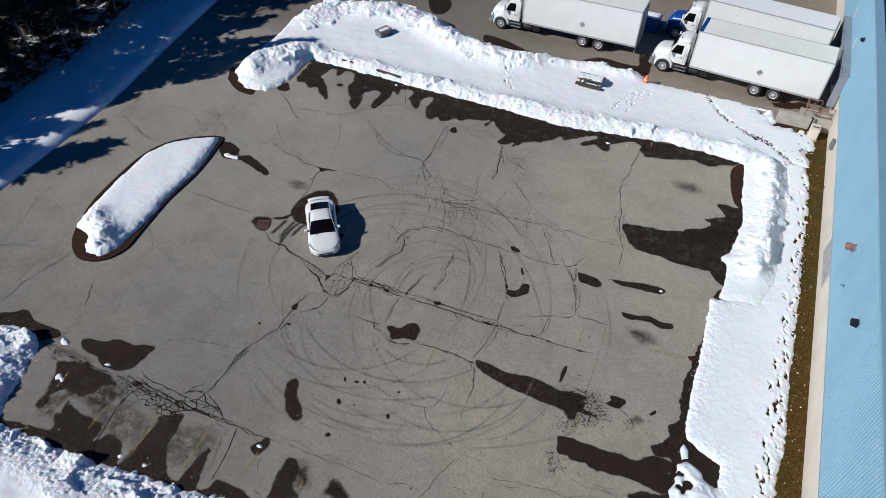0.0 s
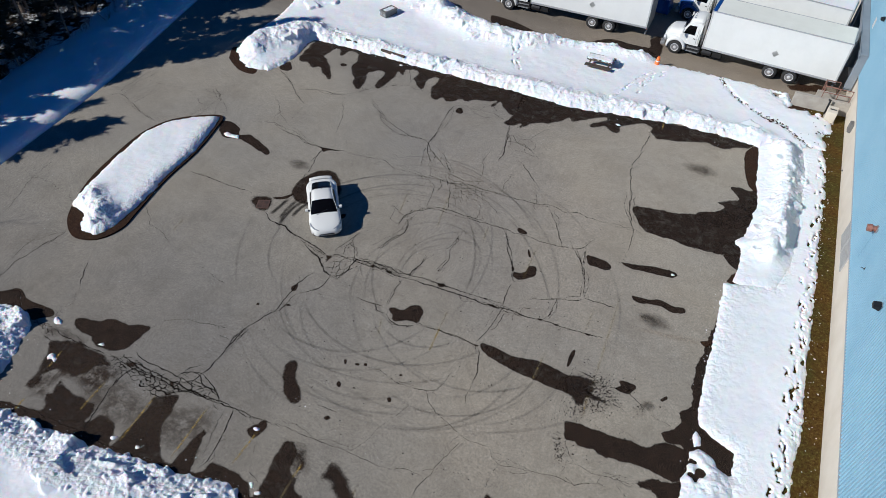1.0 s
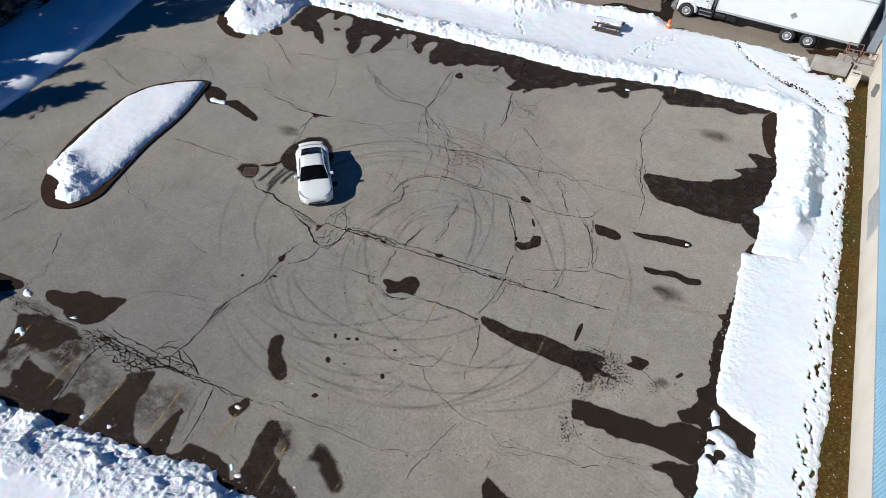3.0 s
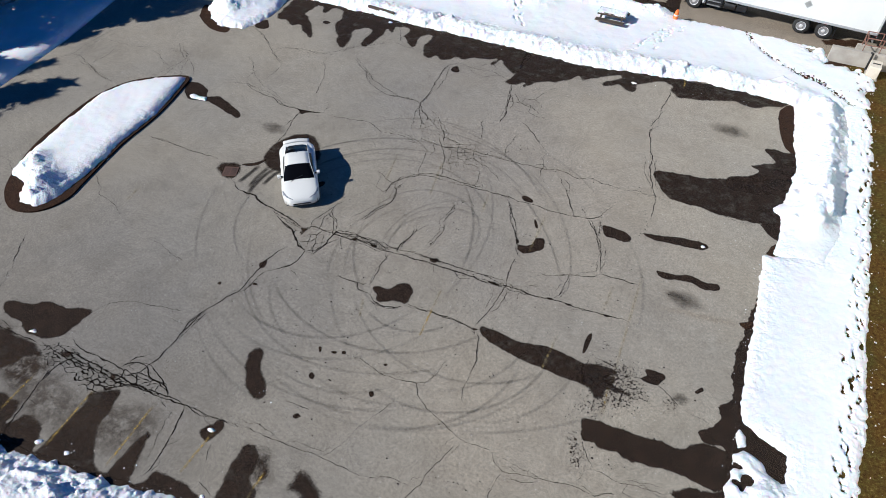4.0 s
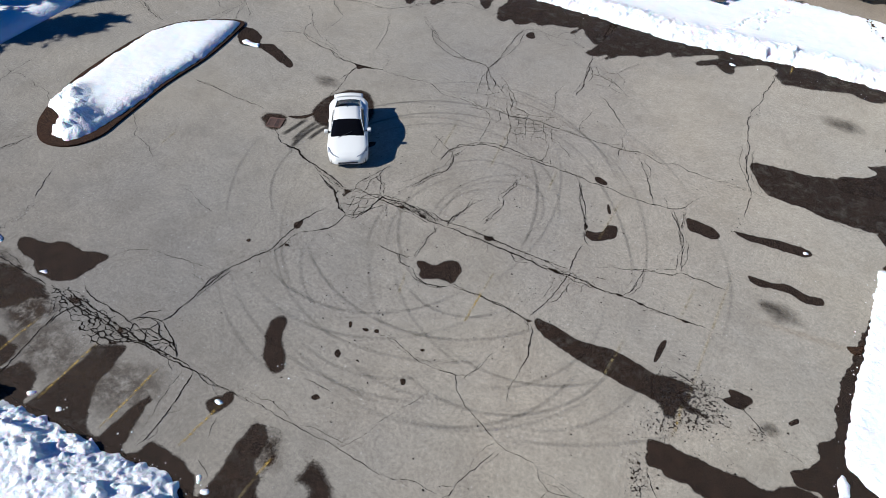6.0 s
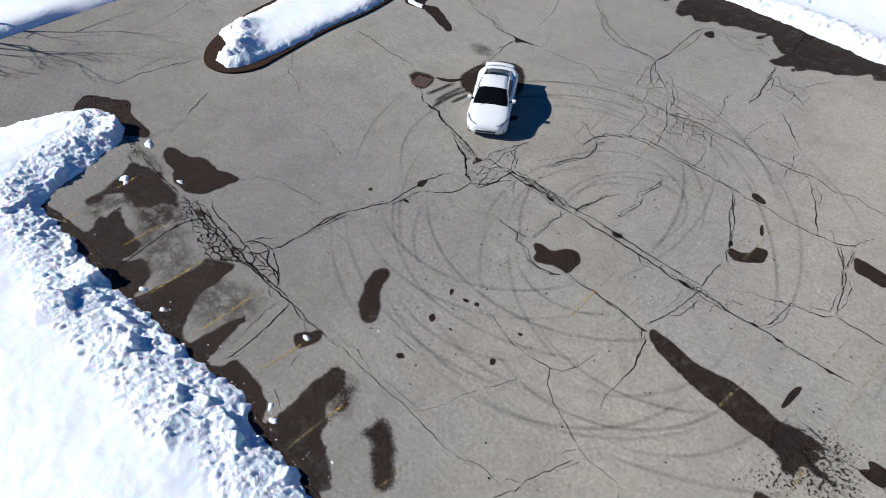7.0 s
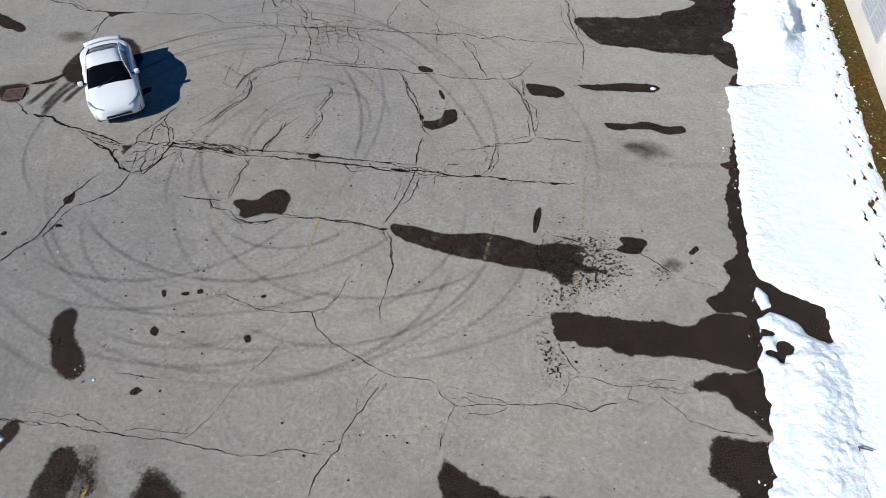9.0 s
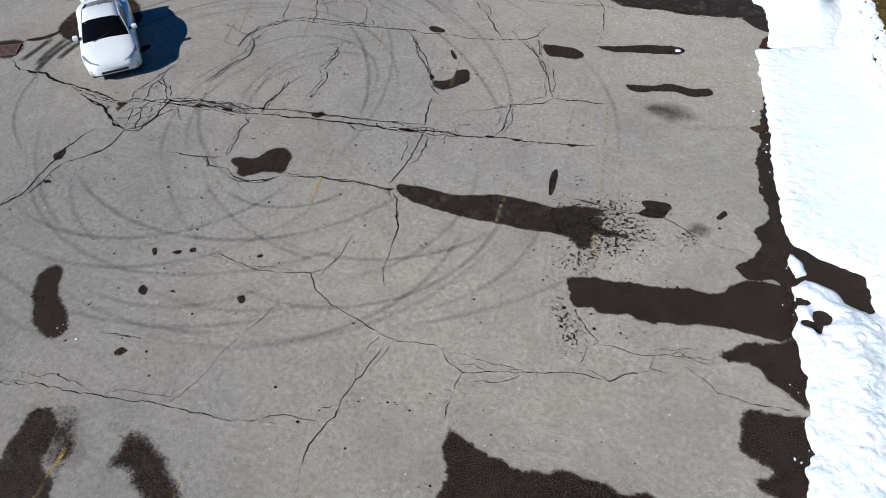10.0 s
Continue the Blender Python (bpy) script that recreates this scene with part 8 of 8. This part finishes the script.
    for s in (-1, 1):
        def edge(lo, hi):
            def pick(x, zt, wr, wb):
                e = zt - 0.05 * min(1, (zt - 0.84) * 4)
                low = (wb, 0.84)
                return [(s * (wr + (low[0] - wr) * t), e + (low[1] - e) * t) for t in np.linspace(lo(x), hi(x), 4)]
            return pick
        skin("front_pillar", np.linspace(1.0, 0.2, 9), edge(lambda x: -0.05, lambda x: 0.16 + 0.1 * max(0, x - 0.6)), 0.014, CAR_WHITE)
        skin("roof_rail", np.linspace(0.24, -0.8, 8), edge(lambda x: -0.05, lambda x: 0.14), 0.013, CAR_WHITE)
        skin("rear_pillar", np.linspace(-0.62, -1.72, 12), edge(lambda x: -0.05, lambda x: float(np.clip(0.1 + (-0.62 - x) * 2.2, 0.1, 1.0))), 0.014, CAR_WHITE)
        mirror = part("door_mirror", bm_box(0.55, 0.72, 0.86 * s, 1.02 * s, 0.9, 1.02, bevel=0.035), CAR_WHITE, car)
        part("mirror_foot", bm_box(0.6, 0.68, 0.76 * s, 0.88 * s, 0.9, 0.94), BLACK, mirror)
        part("door_handle", bm_box(-0.5, -0.3, 0.868 * s, 0.892 * s, 0.74, 0.77, bevel=0.008), CAR_WHITE, car)
        part("door_seam", bm_box(-0.62, -0.608, 0.862 * s, 0.874 * s, 0.4, 0.8), STEEL, car)
        part("sill", bm_box(-0.88, 0.9, 0.8 * s, 0.875 * s, 0.16, 0.23, bevel=0.02), BLACK, car)
        bm = loft([[(1.96, 0.5 * s, 0.64), (1.99, 0.36 * s, 0.6), (2.0, 0.36 * s, 0.55)], [(1.78, 0.68 * s, 0.72), (1.86, 0.62 * s, 0.66), (1.9, 0.6 * s, 0.58)], [(1.5, 0.79 * s, 0.77), (1.6, 0.8 * s, 0.7), (1.7, 0.78 * s, 0.62)]], cap=False)
        bmesh.ops.solidify(bm, geom=bm.faces[:], thickness=0.03)
        bmesh.ops.translate(bm, verts=bm.verts, vec=(0.03, 0.02 * s, 0.03))
        part("headlight", bm, LAMP_WHITE, car, "clear headlight")
        part("tail_light", bm_box(-2.08, -1.86, 0.34 * s, 0.62 * s, 0.72, 0.84, bevel=0.03), LAMP_RED, car, "red tail light")
        part("brake_duct", bm_box(1.93, 2.02, 0.56 * s, 0.66 * s, 0.28, 0.36, bevel=0.02), BLACK, car)
        for x in xw:
            wheel(car, x, 0.755 * s, 0.31, 0.215, s, ALLOY, 5)
            part("wheel_well", bm_rod((x, 0.4 * s, 0.33), (x, 0.8 * s, 0.33), 0.35, seg=20), BLACK, car)
    part("grille", bm_box(1.98, 2.135, -0.42, 0.42, 0.33, 0.41, bevel=0.02), BLACK, car)
    part("rear_plate", bm_box(-2.125, -2.105, -0.16, 0.16, 0.5, 0.62), WHITE_PAINT, car)
    badge = part("badge_panel", bm_box(-2.13, -2.1, -0.17, 0.17, 0.66, 0.76, bevel=0.01), BLACK, car, "black badge panel with pale marks")
    for k in range(4):
        part("mark", bm_box(-2.134, -2.131, -0.12 + 0.065 * k, -0.08 + 0.065 * k, 0.68, 0.74), WHITE_PAINT, badge)
    ring = [[(x, y, z + 0.05 - 0.09 * (y / 0.66) ** 2) for x, z in ((-1.84, 0.975), (-1.98, 0.995), (-2.07, 1.02), (-2.08, 1.0), (-1.97, 0.965))] for y in np.linspace(-0.66, 0.66, 13)]
    shaded(part("spoiler", loft(ring, closed=True), CAR_WHITE, car, "white ducktail spoiler"))
    part("rear_diffuser", bm_box(-2.08, -1.8, -0.45, 0.45, 0.26, 0.4, bevel=0.02), BLACK, car)
    part("wiper", bm_rod((1.06, -0.4, 0.93), (0.82, 0.2, 1.03), 0.012), BLACK, car)
    part("shark_fin", loft([[(-0.72, -0.03, 1.25), (-0.72, 0.03, 1.25), (-0.72, 0, 1.33)], [(-0.54, -0.015, 1.27), (-0.54, 0.015, 1.27), (-0.54, 0, 1.285)]], closed=True), BLACK, car)
    return car


coupe(pose(-11.4, 4.75, 0, 0, 0, -54))

# ---- small things ----
drain = empty("storm_drain", pose(-15.05, 3.86, 0.012, 0, 0, 22) @ Matrix.Scale(0.85, 4), "rusty iron storm drain grate set in the asphalt", "storm drain")
part("frame", box(box(box(box(bmesh.new(), -0.42, 0.42, -0.42, -0.36, 0, 0.02), -0.42, 0.42, 0.36, 0.42, 0, 0.02), -0.42, -0.36, -0.36, 0.36, 0, 0.02), 0.36, 0.42, -0.36, 0.36, 0, 0.02), IRON, drain)
# flat black sheet stands for the unlit hollow under the bars
part("pit", bm_box(-0.36, 0.36, -0.36, 0.36, 0.002, 0.006), BLACK, drain)
for k in range(8):
    part("bar", bm_box(-0.36, 0.36, -0.33 + 0.09 * k, -0.29 + 0.09 * k, 0.006, 0.018), IRON, drain)
part("cross_bar", bm_box(-0.03, 0.03, -0.36, 0.36, 0.0185, 0.021), IRON, drain)

table = empty("picnic_table", pose(-1.35, 27.0, 0.1, 0, 0, -2), "weathered wooden picnic table with snow on its top", "picnic table")
for k in range(5):
    part("top_board", bm_box(-0.95, 0.95, -0.37 + 0.15 * k, -0.23 + 0.15 * k, 0.7, 0.74, bevel=0.006), OLD_TIMBER, table)
for s in (-1, 1):
    for k in range(2):
        part("seat_board", bm_box(-0.95, 0.95, (0.55 + 0.19 * k) * s, (0.73 + 0.19 * k) * s, 0.38, 0.44, bevel=0.006), OLD_TIMBER, table)
    part("side_rail", bm_box(-0.95, 0.95, 0.34 * s, 0.38 * s, 0.56, 0.695), OLD_TIMBER, table)
    for x in (-0.7, 0.7):
        part("leg", bm_rod((x, 0.2 * s, 0.7), (x, 0.72 * s, -0.25), 0.05, seg=6), OLD_TIMBER, table)
for x in (-0.7, 0.7):
    part("brace", bm_box(x - 0.03, x + 0.03, -0.8, 0.8, 0.33, 0.4), OLD_TIMBER, table)
snow_bank("snow_layer", "snow lying on the picnic table's top", [(-2.27, 26.68), (-0.43, 26.62), (-0.43, 27.3), (-2.27, 27.36)], 0.05, 0.03, 0.03, (), (), 0.07, seed=111, floor=0.845, skirt=0.05, category="snow")
twig = empty("twig", pose(11.92, -4.59, 0.24), "short dark forked twig lying on the snow", "twig")
part("stem", bm_rod((0, 0, 0.03), (0.30, -0.03, 0.02), 0.022, 0.012, seg=6), OLD_TIMBER, twig)
part("fork", bm_rod((0.02, -0.01, 0.03), (0.03, -0.09, 0.01), 0.018, 0.01, seg=6), OLD_TIMBER, twig)
cone = empty("traffic_barrel", pose(2.45, 29.0, 0.12, 4, 3, 0) @ Matrix.Scale(0.82, 4), "orange plastic traffic barrel standing in the snow", "traffic barrel")
prof = ((0.27, 0.0), (0.27, 0.08), (0.22, 0.1), (0.21, 0.35), (0.185, 0.37), (0.18, 0.6), (0.155, 0.62), (0.15, 0.82), (0.08, 0.86))
shaded(part("drum", loft([[(r * math.cos(a * math.tau / 18), r * math.sin(a * math.tau / 18), z) for a in range(18)] for r, z in prof], closed=True), ORANGE, cone))
part("handle", bm_box(-0.08, 0.08, -0.02, 0.02, 0.86, 0.95, bevel=0.01), ORANGE, cone)
part("reflective_band", bm_rod((0, 0, 0.45), (0, 0, 0.55), 0.192, 0.187, seg=18), WHITE_PAINT, cone)

cabinet = empty("utility_cabinet", pose(-19.2, 27.2, 0.12, 0, 0, -22), "dark grey utility cabinet in the snow", "utility cabinet")
part("body", bm_box(-0.36, 0.36, -0.62, 0.62, 0.0, 0.56, bevel=0.03), GREY_BOX, cabinet)
part("lid", bm_box(-0.4, 0.4, -0.66, 0.66, 0.562, 0.64, bevel=0.03), GREY_BOX, cabinet)
part("base", bm_box(-0.46, 0.46, -0.72, 0.72, -0.15, 0.1, bevel=0.02), CONCRETE, cabinet)
part("door_seam", bm_box(-0.01, 0.01, -0.627, -0.621, 0.1, 0.52), BLACK, cabinet)
for x in (-0.18, 0.18):
    part("vent", bm_box(x - 0.12, x + 0.12, -0.63, -0.621, 0.28, 0.46), STEEL, cabinet)
snow_bank("snow_layer", "snow lying on the cabinet's lid", [(-19.55, 26.85), (-19.15, 26.7), (-18.75, 27.6), (-19.15, 27.75)], 0.06, 0.05, 0.04, (), (), 0.04, seed=115, floor=0.755, skirt=0.05, category="snow")
for x0, x1, y, turn in ((-20.2, -19.2, 22.0, -3), (-17.0, -14.9, 21.75, -5)):
    beam = tagged(part("timber_kerb", bm_box(x0 - (x0 + x1) / 2, x1 - (x0 + x1) / 2, -0.06, 0.06, -0.4, 0.05, bevel=0.02), OLD_TIMBER), "weathered timber edging sticking out of the snow", "timber")
    beam.matrix_world = pose((x0 + x1) / 2, y, 0.36, 0, 0, turn)

# ---- trees ----
def pine(seed, h):
    rng = random.Random(seed)
    tree = empty("pine_tree", pose(0, 0, 0), "tall dark pine tree in the woods by the drive", "tree", "woods")
    lean = (rng.uniform(-0.3, 0.3), rng.uniform(-0.3, 0.3))
    at = lambda z: Vector((lean[0] * z / h, lean[1] * z / h, z))
    bm = bmesh.new()
    for k in range(7):
        rod(bm, at(h * k / 7 - 0.15), at(h * (k + 1) / 7), 0.17 * (1 - k / 7.4), 0.17 * (1 - (k + 1) / 7.4), 7, False)
    limbs, crown = bm, bmesh.new()
    z = h * rng.uniform(0.16, 0.24)
    while z < h * 0.985:
        f = z / h
        reach = (1 - f) ** 0.75 * h * 0.24 + 0.25
        for k in range(rng.randint(4, 6)):
            a, r = rng.uniform(0, math.tau), reach * rng.uniform(0.55, 1.15)
            bare = f < 0.42 and rng.random() < 0.75
            end = at(z) + Vector((math.cos(a) * r, math.sin(a) * r, r * rng.uniform(-0.22, 0.2)))
            rod(limbs, at(z), end, 0.035 * (1.2 - f), 0.008, 4, False)
            n = 0 if bare else int(5 + r * 5.0)
            for i in range(n):
                p = at(z).lerp(end, rng.uniform(0.25, 1.05)) + Vector((rng.gauss(0, 0.16), rng.gauss(0, 0.16), rng.gauss(0, 0.08)))
                s = rng.uniform(0.27, 0.55)
                for j in range(3):
                    b, tip = rng.uniform(0, math.tau), rng.uniform(-0.3, 0.45)
                    way = Vector((math.cos(b), math.sin(b), tip)).normalized() * s
                    wide = Vector((-math.sin(b), math.cos(b), rng.uniform(-0.5, 0.5))) * s * 0.26
                    crown.faces.new([crown.verts.new(q) for q in (p - way * 0.35, p + way * 0.2 + wide, p + way, p + way * 0.2 - wide)])
        z += rng.uniform(0.28, 0.5)
    part("trunk", limbs, BARK, tree)
    part("crown", crown, NEEDLES, tree)
    return tree


def bare_tree(seed, h, m):
    rng = random.Random(seed)
    tree = empty("bare_tree", m, "leafless deciduous tree beside the drive", "tree")
    bm = bmesh.new()

    def grow(p, way, length, r, depth):
        q = p + way * length
        rod(bm, p, q, r, r * 0.66, 5 if depth < 3 else 3, False)
        if depth == 6:
            return
        for _ in range(2 if depth else 4):
            turn = Vector((rng.gauss(0, 0.5), rng.gauss(0, 0.5), rng.gauss(0.15, 0.3)))
            grow(q, (way + turn).normalized(), length * rng.uniform(0.62, 0.85), r * 0.62, depth + 1)

    grow(Vector((0, 0, -0.1)), Vector((0, 0, 1)), h * 0.28, h * 0.016, 0)
    part("trunk", bm, BARK, tree)
    return tree


kinds = [pine(s, h) for s, h in ((1, 14.5), (2, 12.0), (3, 15.5), (4, 10.0), (5, 13.0))]
rng, spots = random.Random(12), []
while len(spots) < 70:
    x, y = rng.uniform(-66, -40.0), rng.uniform(-1, 44)
    if x < -40.2 - 0.08 * max(0, y - 10) and all((x - a) ** 2 + (y - b) ** 2 > 4.2 for a, b in spots):
        spots.append((x, y))
fixed = [(-40.6, 6.0), (-41.2, 2.2), (-40.9, 11.0), (-41.6, 16.0), (-41.8, 20.5)]
for i, (x, y) in enumerate(fixed + spots):
    k = kinds[i % 5]
    s = rng.uniform(0.85, 1.1) * (0.75 if x > -42.5 else 1.0) * (0.8 if y < 4 else 1.0)
    ob = copy_thing(k, pose(x, y, 0.1, 0, 0, rng.uniform(0, 360)))
    ob.scale = (s, s, s)
# more pines, mostly out of view, added to shade the verge
for x, y, s in ((-39.3, 1.0, 0.4), (-39.8, 3.6, 0.45), (-41.3, -0.4, 0.5), (-42.6, 2.6, 0.6), (-39.6, 8.4, 0.5), (-40.0, 13.4, 0.5), (-44.0, 0.2, 0.7), (-43.5, -2.5, 0.45), (-46, -3, 0.6)):
    ob = copy_thing(kinds[int(x * 7) % 5], pose(x, y, 0.1, 0, 0, rng.uniform(0, 360)))
    ob.scale = (s, s, s)
for x, y, s in ((-47.5, -9, 0.75), (-50, -13, 0.8), (-45.5, -6.5, 0.6), (-52, -8, 0.9), (-48.5, -4.5, 0.75), (-50, -1.5, 0.8), (-46, -12, 0.6), (-44.2, -9.5, 0.5), (-44.6, 6.6, 0.62), (-43, 8.9, 0.55), (-45.8, 4.6, 0.65), (-46.2, 15, 0.7), (-45, 2.4, 0.6), (-43.4, -1.2, 0.55), (-46.5, -7.8, 0.9), (-48, -11, 0.95), (-44.6, -4.4, 0.75), (-46.8, -2.8, 0.85)):
    ob = copy_thing(kinds[int(x * 3) % 5], pose(x, y, 0.1, 0, 0, rng.uniform(0, 360)))
    ob.scale = (s, s, s)
copy_thing(kinds[3], pose(-40.2, -3.8, 0.1, 0, 0, 50))
copy_thing(kinds[3], pose(-40.7, -5.2, 0.1, 0, 0, 170))
copy_thing(kinds[1], pose(-42.3, -6.6, 0.1, 0, 0, 250))
for k in kinds:
    for ob in (*k.children_recursive, k):
        bpy.data.objects.remove(ob)
bare_tree(3, 9.0, pose(-36.5, -13.5, 0))
bm, rng = bmesh.new(), random.Random(9)
for _ in range(420):                                            # brush at the woods' edge
    x, y = rng.uniform(-47, -39.0), rng.uniform(-2, 34)
    for _ in range(7):
        a, l = rng.uniform(0, math.tau), rng.uniform(0.4, 1.3)
        rod(bm, (x, y, 0.15), (x + math.cos(a) * l * 0.6, y + math.sin(a) * l * 0.6, 0.2 + l), 0.014, 0.004, 3, False)
tagged(part("undergrowth", bm, BARK), "bare dark brush under the pines", "undergrowth", kind="stuff")
